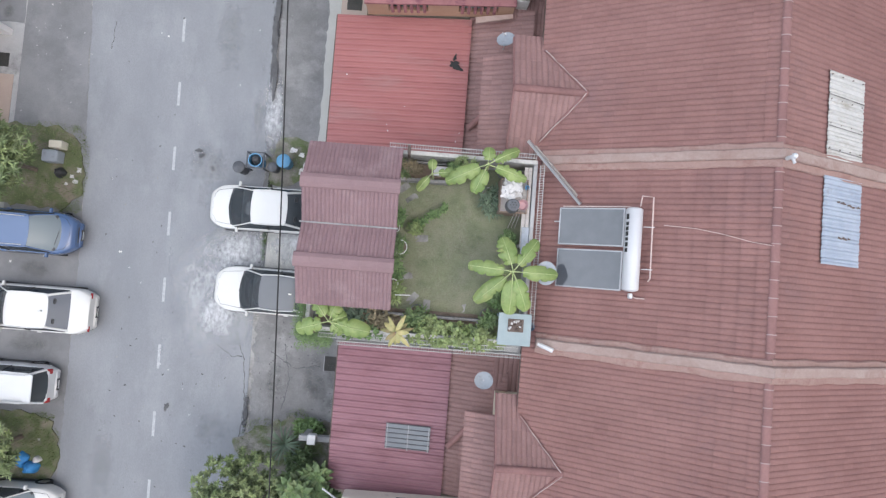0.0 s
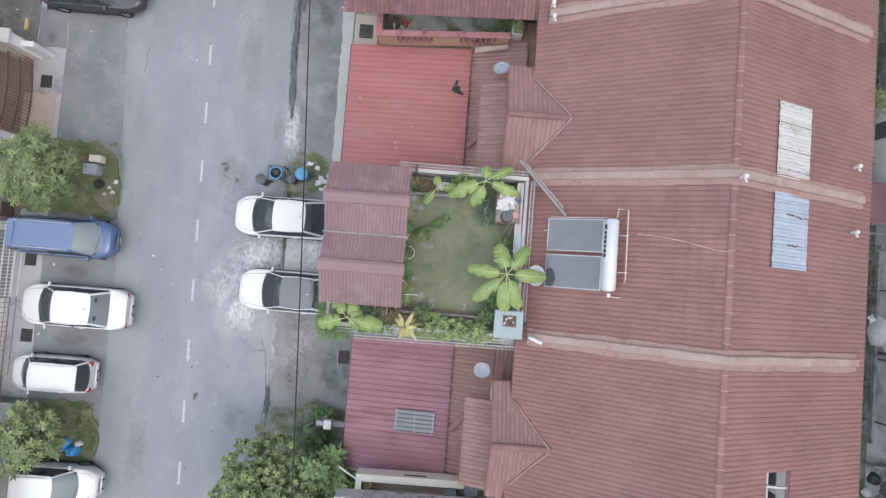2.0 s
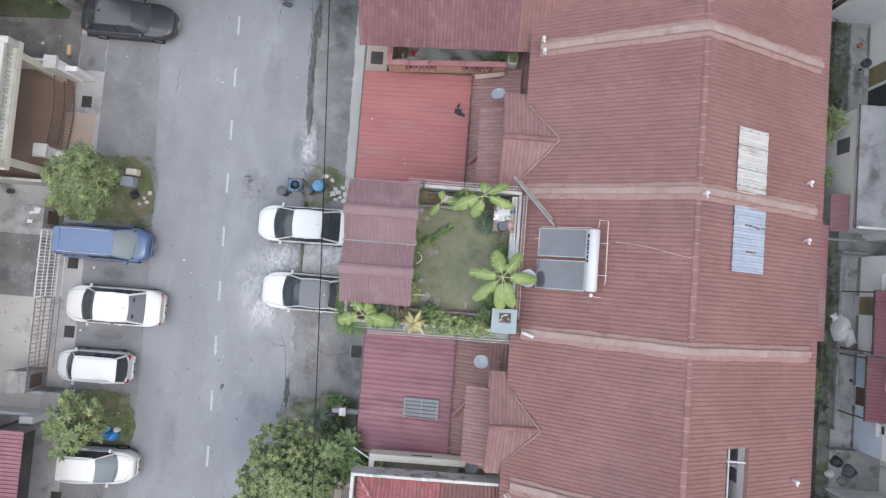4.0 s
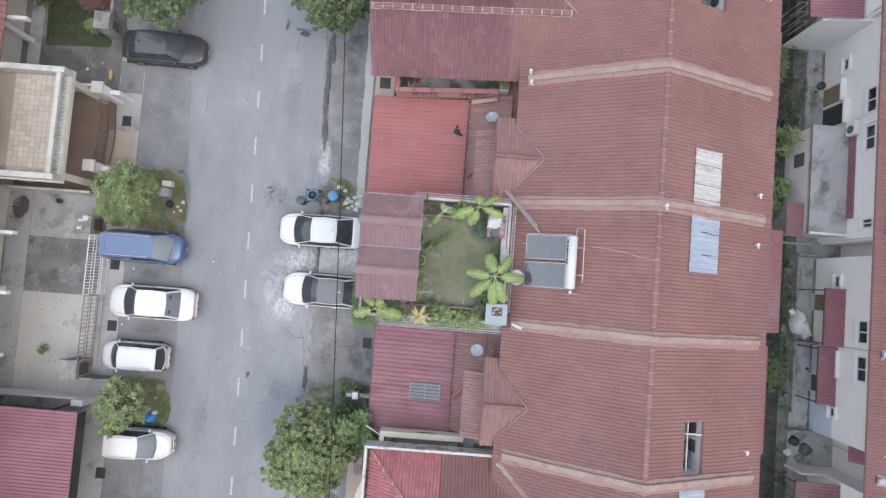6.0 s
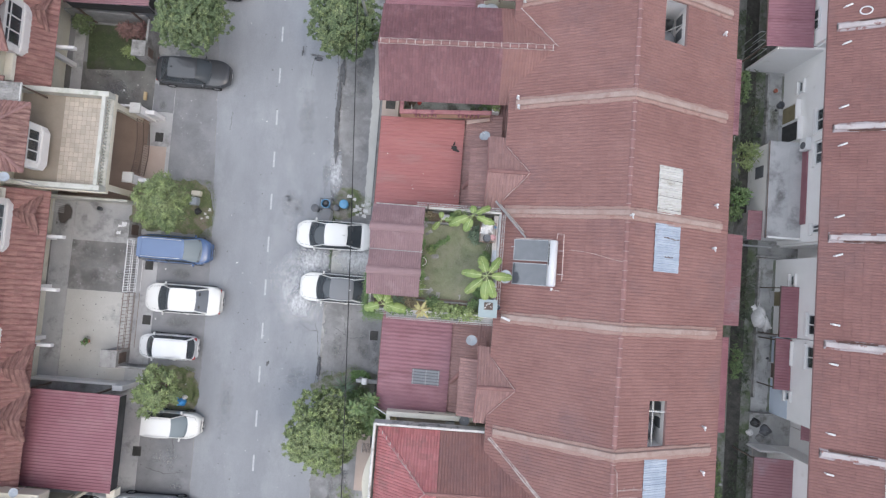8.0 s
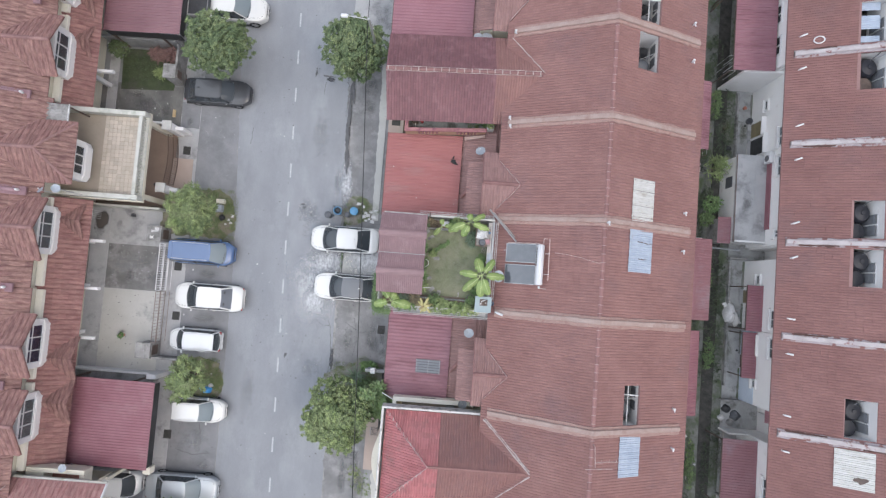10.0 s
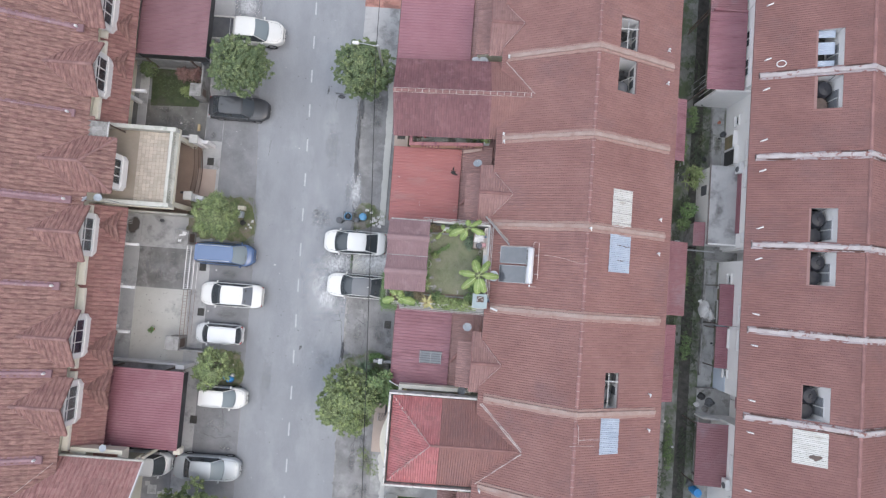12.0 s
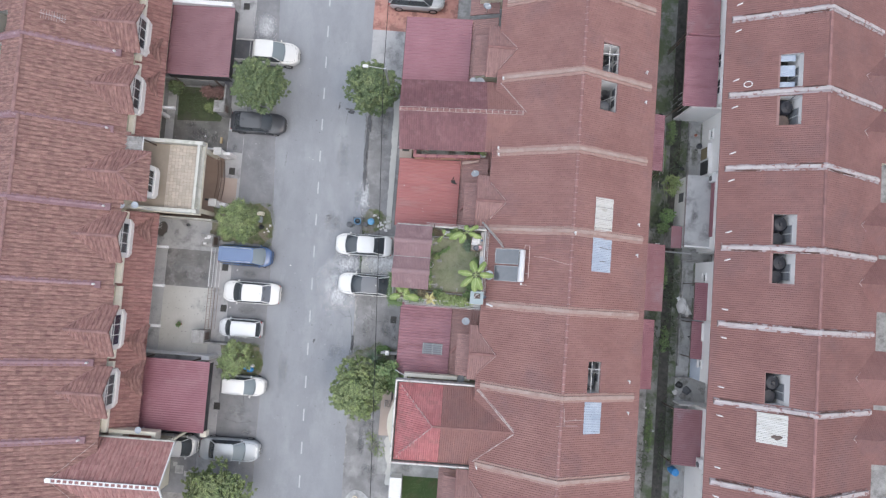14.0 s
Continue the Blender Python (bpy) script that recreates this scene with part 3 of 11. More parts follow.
def tiled(g, fr, tu=0.30, tv=0.36, rolls=2, h=0.025, lip=0.017, lo=None, hi=None, holes=(), skip=None):
    """Lays tiles over a slope. lo, hi: the slope's sides as functions of v; holes: (u0, v0, u1, v1)."""
    p0, u, v, w, U, V = fr
    base, faces = tile_shape(tu, tv, rolls, h, lip)
    nu, nv = max(1, round(U / tu)), max(1, round(V / tv))
    su, sv = U / (nu * tu), V / (nv * tv)
    for j in range(nv):
        for i in range(nu):
            cu, cv = (i + 0.5) * tu * su, (j + 0.5) * tv * sv
            if any(a < cu < c and b < cv < d for a, b, c, d in holes) or (skip and skip(i, j)):
                continue
            a0, a1 = (lo(cv) if lo else -1e9), (hi(cv) if hi else 1e9)
            if cu < a0 - tu * 0.5 or cu > a1 + tu * 0.5:
                continue
            lift = RNG.uniform(0, 0.006)
            pts = []
            for bu, bv, bz in base:
                uu, vv = (bu + i * tu) * su, (bv + j * tv) * sv
                if lo:
                    uu = max(uu, lo(vv))
                if hi:
                    uu = min(uu, hi(vv))
                pts.append(tuple(p0 + u * uu + v * vv + w * (bz + lift)))
            g.add(pts, faces)
    return g


def deck(g, fr, t=0.12, holes=()):
    """The boarding under the tiles, a slab with rectangular holes."""
    p0, u, v, w, U, V = fr
    us = sorted({0.0, U, *[h[0] for h in holes], *[h[2] for h in holes]})
    vs = sorted({0.0, V, *[h[1] for h in holes], *[h[3] for h in holes]})
    for a, b in zip(us, us[1:]):
        for c, d in zip(vs, vs[1:]):
            if any(h[0] <= (a + b) / 2 <= h[2] and h[1] <= (c + d) / 2 <= h[3] for h in holes):
                continue
            g.slab([tuple(p0 + u * x + v * y) for x, y in ((a, c), (b, c), (b, d), (a, d))], t, tuple(w))
    return g


def corrugated(g, x0, x1, y0, y1, z0, z1, pitch=0.19, h=0.03, t=0.006, wave=False):
    """A ribbed sheet; ribs run along x, from height z0 at x0 to z1 at x1."""
    n = max(2, round(abs(y1 - y0) / pitch))
    prof = []
    for i in range(n):
        y = y0 + (y1 - y0) * i / n
        d = (y1 - y0) / n
        if wave:
            prof += [(y, 0), (y + d * 0.34, 0), (y + d * 0.50, h), (y + d * 0.84, h)]
        else:
            prof += [(y, 0), (y + d * 0.55, 0), (y + d * 0.65, h), (y + d * 0.90, h)]
    prof.append((y1, 0))
    m = len(prof)
    vs = [(x0, y, z0 + a) for y, a in prof] + [(x1, y, z1 + a) for y, a in prof] + [(x0, y, z0 + a - t) for y, a in prof] + [(x1, y, z1 + a - t) for y, a in prof]
    fs = []
    for i in range(m - 1):
        fs += [(i, m + i, m + i + 1, i + 1), (2 * m + i, 2 * m + i + 1, 3 * m + i + 1, 3 * m + i), (i, i + 1, 2 * m + i + 1, 2 * m + i), (m + i, 3 * m + i, 3 * m + i + 1, m + i + 1)]
    return g.add(vs, fs)


# ---- ground, road, yards ----
def flat(name, pts, z, material, label, category, kind="structure", t=0.04):
    g = Geo().slab([(x, y, z) for x, y in pts], t)
    return solo(name, g, material, label, category, "", kind)


def rect(x0, y0, x1, y1):
    return [(x0, y0), (x1, y0), (x1, y1), (x0, y1)]


def worn(pts, seed, step=0.22, amp=0.09):
    """An outline with its long edges broken into uneven short ones."""
    r, out = random.Random(seed), []
    for (ax, ay), (bx, by) in zip(pts, pts[1:] + pts[:1]):
        n = max(1, int(math.hypot(bx - ax, by - ay) / step))
        out += [(ax + (bx - ax) * i / n + r.uniform(-amp, amp), ay + (by - ay) * i / n + r.uniform(-amp, amp)) for i in range(n)]
    return out


def worn_line(pts, seed, step=0.2, amp=0.08):
    """An open line broken into uneven short pieces."""
    r, out = random.Random(seed), []
    for (ax, ay), (bx, by) in zip(pts, pts[1:]):
        n = max(1, int(math.hypot(bx - ax, by - ay) / step))
        for i in range(n):
            d = r.uniform(-amp, amp) + amp * 1.3 * noise.noise((seed, (ay + (by - ay) * i / n) * 0.8, 0))
            out.append((ax + (bx - ax) * i / n + d, ay + (by - ay) * i / n))
    return out + [pts[-1]]


def blob(cx, cy, rx, ry, seed, rough=0.25, n=40):
    r = random.Random(seed)
    ph = [r.uniform(0, 6.28) for _ in range(5)]
    out = []
    for i in range(n):
        a = i * math.tau / n
        k = 1 + rough * sum(math.sin(a * (j + 2) + ph[j]) / (j + 1.5) for j in range(5)) + r.uniform(-0.06, 0.06) * rough * 3
        out.append((cx + rx * k * math.cos(a), cy + ry * k * math.sin(a)))
    return out


flat("ground", rect(-1600, -1600, 1600, 1600), 0.0, M_CONC_OLD, "weathered concrete and earth ground of the estate", "ground", t=0.2)
flat("road", [(-13.25, -90), (-5.8, -90), (-7.05, 0), (-7.6, 40), (-8.4, 90), (-17.5, 90), (-15.2, 20), (-14.0, 0)], 0.012, M_ASPHALT, "pale grey worn asphalt street with a dashed centre line", "road", t=0.01)
flat("parking_strip", [(-17.1, -60), (-13.6, -60)] + worn_line([(-13.85, -20), (-14.0, 0), (-15.2, 20)], 23, 0.2, 0.04) + [(-17.5, 60), (-18.0, 60), (-17.2, 0)], 0.014, M_LOT, "dark asphalt parking strip along the street", "parking strip", t=0.004)
flat("pavement", rect(-18.4, -40, -17.1, 40), 0.03, M_CONC, "grey concrete apron in front of the yards", "pavement", t=0.03)
flat("roadside_strip", [(-6.55, -60), (-3.2, -60), (-3.2, 15.2)] + worn_line([(-7.45, 15.2), (-7.12, 5.0), (-7.0, 1.0), (-6.85, -5), (-6.8, -16)], 21, 0.16, 0.11), 0.0138, M_ASPHALT_DARK, "patched dark asphalt strip beside the road", "road edge", t=0.004)
flat("drain_edge", worn_line([(-5.18, 13.6), (-5.12, 6.8), (-5.06, 2.9)], 31, 0.14, 0.03) + [(-4.66, 2.9), (-4.66, 13.6)], 0.05, M_CONC_PALE, "pale concrete drain edge below the red canopy", "kerb", t=0.05)
flat("car_apron", [(-6.75, -0.75), (-3.5, -0.75), (-3.5, 2.35), (-6.75, 2.35)], 0.03, M_CONC_PALE, "grey concrete parking apron with a weedy joint", "driveway", t=0.03)
flat("joint_gap", rect(-6.93, -0.3, -6.75, 3.1), 0.02, M_DRAIN_RECESS, "dark weedy gap between road and apron", "drain", t=0.015)
flat("red_driveway", rect(-7.45, 19.2, -0.6, 26), 0.04, M_REDPAVE, "red and pink tiled driveway with worn patches", "driveway", t=0.04)
flat("concrete_driveway", rect(-7.4, 14.6, -4.0, 19.2), 0.035, M_CONC, "pale stained concrete driveway", "driveway", t=0.03)
for k, (y0, y1, material, words) in enumerate(((-13.5, -8.35, M_CONC, "grey concrete yard below a maroon canopy"), (-8.35, -2.9, M_CONC_PALE, "pale beige concrete yard with small stains"),
                                              (-2.9, 0.05, M_YARD_DAMP, "dark damp concrete yard with pale patches"), (0.05, 2.5, M_CONC, "smooth grey concrete yard"),
                                              (2.5, 8.0, M_BROWNPAVE, "brown paved yard below the tiled terrace"), (8.0, 10.9, M_YARD_DARK, "dark stained concrete yard"),
                                              (10.9, 13.4, M_LOT, "dark stained yard with a lawn"), (13.4, 19.0, M_CONC, "grey concrete yard below a canopy"), (-19.0, -13.5, M_LOT, "dark paved yard with parked cars"))):
    flat("yard_floor", rect(-25.5, y0, -18.4 if k != 4 else -18.5, y1), 0.045, material, words, "yard floor", t=0.04)
flat("walkway", rect(-23.5, 8.1, -22.85, 13.3), 0.09, M_CONC, "raised grey concrete walkway beside the lawn", "walkway", t=0.05)
flat("walkway", rect(-23.5, -8.1, -22.3, 2.5), 0.09, M_CONC, "raised grey concrete walkway along the house front", "walkway", t=0.05)
flat("peach_apron", rect(-18.7, 4.0, -17.3, 6.05), 0.05, M_PEACHPAVE, "peach paved apron in front of the curved gate", "pavement", t=0.05)
flat("lane_floor", rect(13.4, -60, 18.9, 60), 0.01, M_LANE, "mouldy concrete back lane behind the houses", "back lane", t=0.01)
flat("lane_drain", rect(17.5, -60, 18.3, 60), 0.022, M_DRAIN_RECESS, "dark open drain along the back lane", "drain", t=0.012)
flat("lane_slab", rect(13.6, -40, 16.6, -7.9), 0.10, M_CONC_OLD, "mouldy raised concrete strip of the back lane", "back lane", t=0.09)
flat("rear_yard_floor", rect(18.88, -60, 21.3, 60), 0.06, M_YARD, "grey concrete rear yard strip", "yard floor", t=0.05)

# cement spill, stains and dirt on the road and the yards
def ragged(name, spots, z, material, words, category):
    g = Geo()
    for i, (x, y, rx, ry, sd) in enumerate(spots):
        g.slab([(a, b, z + 0.0006 * i) for a, b in blob(x, y, rx, ry, sd, 0.42, 64)], 0.003)
    return solo(name, g, material, words, category, "", "structure")


FILMS = []


def film(name, x, y, rx, ry, z, material, label, category="stain", turn=0.0):
    """A thin film on a flat surface; its material breaks it up."""
    c, s = math.cos(turn), math.sin(turn)
    z = round(z, 2) + 0.0012 * len(FILMS)
    FILMS.append(name)
    pts = [(x + c * a - s * b, y + s * a + c * b, z) for a, b in ((-rx, -ry), (rx, -ry), (rx, ry), (-rx, ry))]
    return solo(name, Geo().add(pts, [(0, 1, 2, 3)]), material, label, category, "", "structure")


film("cement_spill", -8.55, -1.75, 1.95, 2.7, 0.016, D_CEMENT, "pale dried cement spill on the road", "spill")
film("cement_haze", -8.7, -1.2, 2.0, 4.0, 0.016, D_HAZE, "thin pale cement haze on the road", "spill")
film("cement_spill", -7.75, -0.35, 1.5, 1.3, 0.0165, D_CEMENT, "thin pale cement smear beside a parked car", "spill")
film("cement_spill", -8.35, -2.75, 1.15, 1.35, 0.0165, D_CEMENT, "dense white cement splash by a car nose", "spill")
film("pale_scuff", -8.2, -7.2, 1.7, 1.9, 0.016, D_PALE, "pale scuffed patch on the asphalt")
film("dust_streak", -6.95, 5.3, 0.38, 2.0, 0.016, D_CEMENT, "pale dust trail beside the bins", "spill", 0.12)
film("pale_scuff", -7.5, 5.2, 0.6, 2.2, 0.016, D_PALE, "pale streak along the road edge")
film("pale_scuff", -9.3, 3.0, 1.8, 3.0, 0.0155, D_PALE, "pale worn area of the road")
film("pale_scuff", -9.0, 8.5, 1.5, 4.0, 0.0155, D_PALE, "pale worn wheel track")
film("pale_scuff", -12.3, -9.0, 1.2, 5.0, 0.0155, D_PALE, "pale worn wheel track")
film("dark_dirt", -5.95, -5.0, 0.75, 2.2, 0.0155, D_DARK, "dark dirty edge of the road")
film("dark_dirt", -4.4, -4.9, 1.1, 2.0, 0.018, D_DARK, "dark damp dirt at the house front")
film("dark_dirt", -15.6, -4.4, 1.9, 1.0, 0.0155, D_DARK, "dark film in the gap between parked cars")
film("dark_dirt", -15.6, -1.5, 1.9, 0.9, 0.0155, D_DARK, "dark film in the gap between parked cars")
film("pale_patch", -15.4, -12.3, 1.7, 1.6, 0.0155, D_PALE, "pale cloudy patch in a parking bay")
film("cement_spill", -5.1, 0.3, 1.9, 1.5, 0.034, D_CEMENT, "pale cement wash on the parking apron", "spill")
film("dark_dirt", -21.2, -1.4, 2.6, 1.5, 0.0505, D_PALE, "pale dried patch on the damp yard")
film("dark_dirt", -20.6, 9.3, 2.0, 1.2, 0.0505, D_PALE, "pale dried patch on the dark yard")
film("dark_dirt", -21.7, 1.4, 0.6, 0.9, 0.096, D_DARK, "round damp stain in the yard")
film("dark_dirt", -5.9, 11.2, 1.2, 4.0, 0.0155, D_DARK, "dark dirty road edge")
film("dark_dirt", -5.4, 17.0, 1.5, 2.2, 0.0375, D_DARK, "dark stains on the concrete driveway")
film("moss_patch", -17.75, 8.6, 0.5, 0.8, 0.034, D_DARK, "dark stain on the concrete apron")
ragged("tar_streak", [(-7.10, 7.35, 0.12, 1.25, 61), (-7.17, 9.3, 0.10, 1.1, 62), (-7.16, 10.6, 0.07, 0.6, 63), (-7.05, 11.5, 0.15, 0.75, 64), (-8.75, 12.4, 0.34, 0.06, 65), (-9.6, 12.6, 0.05, 0.3, 66)], 0.0745, M_TAR, "long dark tar streak along the road edge", "stain")
film("oil_streak", -7.16, 9.0, 0.26, 3.6, 0.017, D_OIL, "long dark oil stain along the road edge")
film("pale_scuff", -14.7, -13.95, 1.15, 0.42, 0.016, D_PALE, "pale cement strip across a parking bay")
film("oil_streak", -6.95, -6.4, 0.22, 1.4, 0.017, D_OIL, "dark broken edge of the asphalt")
film("oil_streak", -8.6, 12.2, 0.5, 0.15, 0.017, D_OIL, "short dark skid mark on the road", turn=-0.3)
ragged("oil_spots", [(-9.72, 3.62, 0.11, 0.08, 51), (-9.6, 3.42, 0.12, 0.08, 52), (-9.12, 2.95, 0.09, 0.08, 53), (-10.0, -6.4, 0.10, 0.12, 54)], 0.072, M_TAR, "small dark oil spots on the road", "stain")
rr_ = random.Random(17)
for k in range(5):
    ragged("road_grit", [(rr_.uniform(-13.2, -7.4), rr_.uniform(-16, 18), rr_.uniform(0.012, 0.04), rr_.uniform(0.012, 0.04), 200 + k * 40 + i) for i in range(28)], 0.014, (M_TAR, M_TAR, M_TAR, M_PAINTLINE, M_CONC_DARK)[k], "small specks of grit and tar on the road", "grit")

for k, (x0_, x1_, y0_, y1_, z_, m_, n_) in enumerate(((-6.6, -3.4, -6.5, -2.6, 0.016, M_TAR, 60), (-6.8, -4.4, 4.2, 14.0, 0.016, M_CONC_DARK, 50), (-23.0, -18.8, -8.0, -3.0, 0.053, M_TAR, 50), (-23.0, -18.8, -2.6, 0.0, 0.053, M_PAINTLINE, 30),
                                                       (-23.0, -18.8, 8.2, 10.8, 0.053, M_CONC, 25), (-17.0, -14.2, 4.5, 9.5, 0.016, M_CONC, 20), (-17.0, -14.0, -14.0, -9.8, 0.016, M_TAR, 40), (-6.4, -3.4, 14.8, 19.0, 0.042, M_TAR, 40))):
    ragged("ground_grit", [(rr_.uniform(x0_, x1_), rr_.uniform(y0_, y1_), rr_.uniform(0.012, 0.035), rr_.uniform(0.012, 0.035), 900 + k * 100 + i) for i in range(n_)], z_, m_, "small specks of dirt and grit on the ground", "grit")

# hairline cracks in the asphalt
def crack(pts, seed, w=0.012):
    r, g = random.Random(seed), Geo()
    line_ = []
    for (ax, ay), (bx, by) in zip(pts, pts[1:]):
        n = max(2, int(math.hypot(bx - ax, by - ay) / 0.09))
        line_ += [(ax + (bx - ax) * i / n + r.uniform(-.03, .03), ay + (by - ay) * i / n + r.uniform(-.03, .03)) for i in range(n)]
    for (ax, ay), (bx, by) in zip(line_, line_[1:]):
        d = math.hypot(bx - ax, by - ay) or 1
        nx, ny, k = -(by - ay) / d, (bx - ax) / d, w * r.uniform(0.4, 1.3)
        g.add([(ax - nx * k, ay - ny * k, 0.0145), (bx - nx * k, by - ny * k, 0.0145), (bx + nx * k, by + ny * k, 0.0145), (ax + nx * k, ay + ny * k, 0.0145)], [(0, 1, 2, 3)])
    return solo("asphalt_crack", g, M_TAR, "thin dark crack in the worn asphalt", "crack", "cracks in the road", "structure")


for i, pts in enumerate(([(-7.6, -3.4), (-7.2, -4.4), (-7.05, -6.2), (-7.15, -7.6)], [(-8.3, -3.9), (-7.7, -4.3), (-7.2, -4.3)], [(-9.0, 11.2), (-8.9, 12.0), (-8.6, 12.6)], [(-7.4, 9.8), (-7.3, 11.4), (-7.5, 12.8)],
                         [(-13.6, 7.4), (-13.5, 8.6)], [(-6.2, -4.0), (-5.2, -4.6), (-4.2, -4.4)], [(-5.6, -6.2), (-5.4, -5.0), (-5.7, -3.6)], [(-16.6, -13.0), (-15.4, -13.3), (-14.3, -13.1)], [(-15.2, -11.2), (-15.0, -12.6)])):
    crack(pts, 60 + i, 0.016)

# broken centre line
dash_mesh = mesh_of("dash", Geo().slab([(-0.05, -0.47, 0.004), (0.05, -0.47, 0.004), (0.05, 0.47, 0.004), (-0.05, 0.47, 0.004)], 0.004), M_PAINTLINE)
line = thing("centre_line", (-10.6, 0, 0.013), "faded white dashed centre line on the asphalt", "road marking", kind="structure")
for i in range(-9, 14):
    y = -4.52 + 2.585 * i
    piece("dash", dash_mesh, line, Matrix.Translation((-10.62 - 0.025 * y, y, 0.0135)) @ Matrix.Rotation(0.025, 4, "Z"))


# ---- terrace houses ----
def party_cap(house, y, x0, x1, zfun, cap_mat, flash_mat, label, skirt=0.30):
    """The raised cement strip over a party wall, with a flashing skirt; x0..x1 in the plan, zfun gives the roof's height."""
    def strip(w0, w1, top, bottom, jitter):
        xs = [x0 + (x1 - x0) * i / 14 for i in range(15)]
        rings = []
        for x in xs:
            a, b, dz = y - w0 + RNG.uniform(-jitter, jitter), y + w1 + RNG.uniform(-jitter, jitter), RNG.uniform(-0.008, 0.008)
            z = zfun(x)
            rings.append([(x, a, z - bottom), (x, a, z + top - 0.03 + dz), (x, a + 0.03, z + top + dz), (x, b - 0.03, z + top + dz), (x, b, z + top - 0.03 + dz), (x, b, z - bottom)])
        n = 6
        q = Geo().add([v for ring in rings for v in ring], [(i * n + k, i * n + (k + 1) % n, (i + 1) * n + (k + 1) % n, (i + 1) * n + k) for i in range(14) for k in range(n)]
                      + [tuple(range(n)), tuple(range(15 * n - 1, 14 * n - 1, -1))])
        return q
    g, f = strip(0.13, 0.13, 0.19, 0.05, 0.014), strip(skirt + 0.01, skirt - 0.01, 0.085, 0.04, 0.03)
    cap = part("party_wall_cap", g, cap_mat, house, label)
    part("flashing", f, flash_mat, cap, "rust-pink cement flashing")
    return cap


def ridge_caps(house, x, z, y0, y1, material, objects=True, half=0.115, rise=0.045, step=0.42):
    """Half-round ridge tiles laid along y."""
    def shape(g, yy, d):
        g.grid(6, 1, lambda u, v: (x + half * math.cos(math.pi * (1 - u)), yy + v * step * 1.03, z - 0.03 + d + (rise + 0.012 * (1 - v)) * math.sin(math.pi * u)))
        return g
    n = max(1, round((y1 - y0) / step))
    step = (y1 - y0) / n
    if objects:
        bed = Geo().box(x - 0.10, y0, z - 0.08, x + 0.10, y1, z - 0.02)
        for i in range(1, n):
            yj = y0 + i * step
            bed.grid(6, 1, lambda u, v: (x + (half + 0.006) * math.cos(math.pi * (1 - u)), yj - 0.010 + 0.026 * v, z - 0.022 + (rise + 0.016) * math.sin(math.pi * u)))
        top = part("ridge_bed", bed, M_JOINT, house, "pinkish mortar bed and joints")
        me = mesh_of("ridge_tile", Geo().grid(6, 1, lambda u, v: (half * math.cos(math.pi * (1 - u)), v * step * 1.03, -0.03 + (rise + 0.014 * (1 - v)) * math.sin(math.pi * u))), material, 40)
        for i in range(n):
            piece("ridge_tile", me, top, Matrix.Translation((x, y0 + i * step, z + RNG.uniform(0, 0.008))) @ Matrix.Rotation(RNG.uniform(-0.02, 0.02), 4, "Z"))
    else:
        g = Geo()
        for i in range(n):
            shape(g, y0 + i * step, RNG.uniform(0, 0.01))
        part("ridge_tiles", g, material, house, "row of rounded ridge tiles", 40)


def line_caps(parent, a, b, material, half=0.11, rise=0.07, step=0.4, name="hip_tiles"):
    """Ridge or hip tiles from point a to point b, joined."""
    a, b = Vector(a), Vector(b)
    d = b - a
    n = max(1, round(d.length / step))
    side = d.cross(Vector((0, 0, 1))).normalized()
    g = Geo()
    for i in range(n):
        p, q = a + d * (i / n), a + d * ((i + 1.06) / n)
        lift = RNG.uniform(0, 0.012)
        g.grid(6, 1, lambda u, v: tuple((p + (q - p) * v) + side * half * math.cos(math.pi * u) + Vector((0, 0, (rise + 0.012 * (1 - v)) * math.sin(math.pi * u) - 0.02 + lift))))
    return part(name, g, material, parent, "", 40)


def mortar_line(parent, a, b, w=0.05, name="mortar_line"):
    a, b = Vector(a), Vector(b)
    n = max(2, int((b - a).length / 0.25))
    pts = [tuple(a + (b - a) * (i / n) + Vector((RNG.uniform(-0.02, 0.02), RNG.uniform(-0.02, 0.02), 0))) for i in range(n + 1)]
    return part(name, Geo().tube(pts, [w * RNG.uniform(0.5, 1.2) for _ in pts], 6), M_MORTAR, parent, "pale mortar pointing")


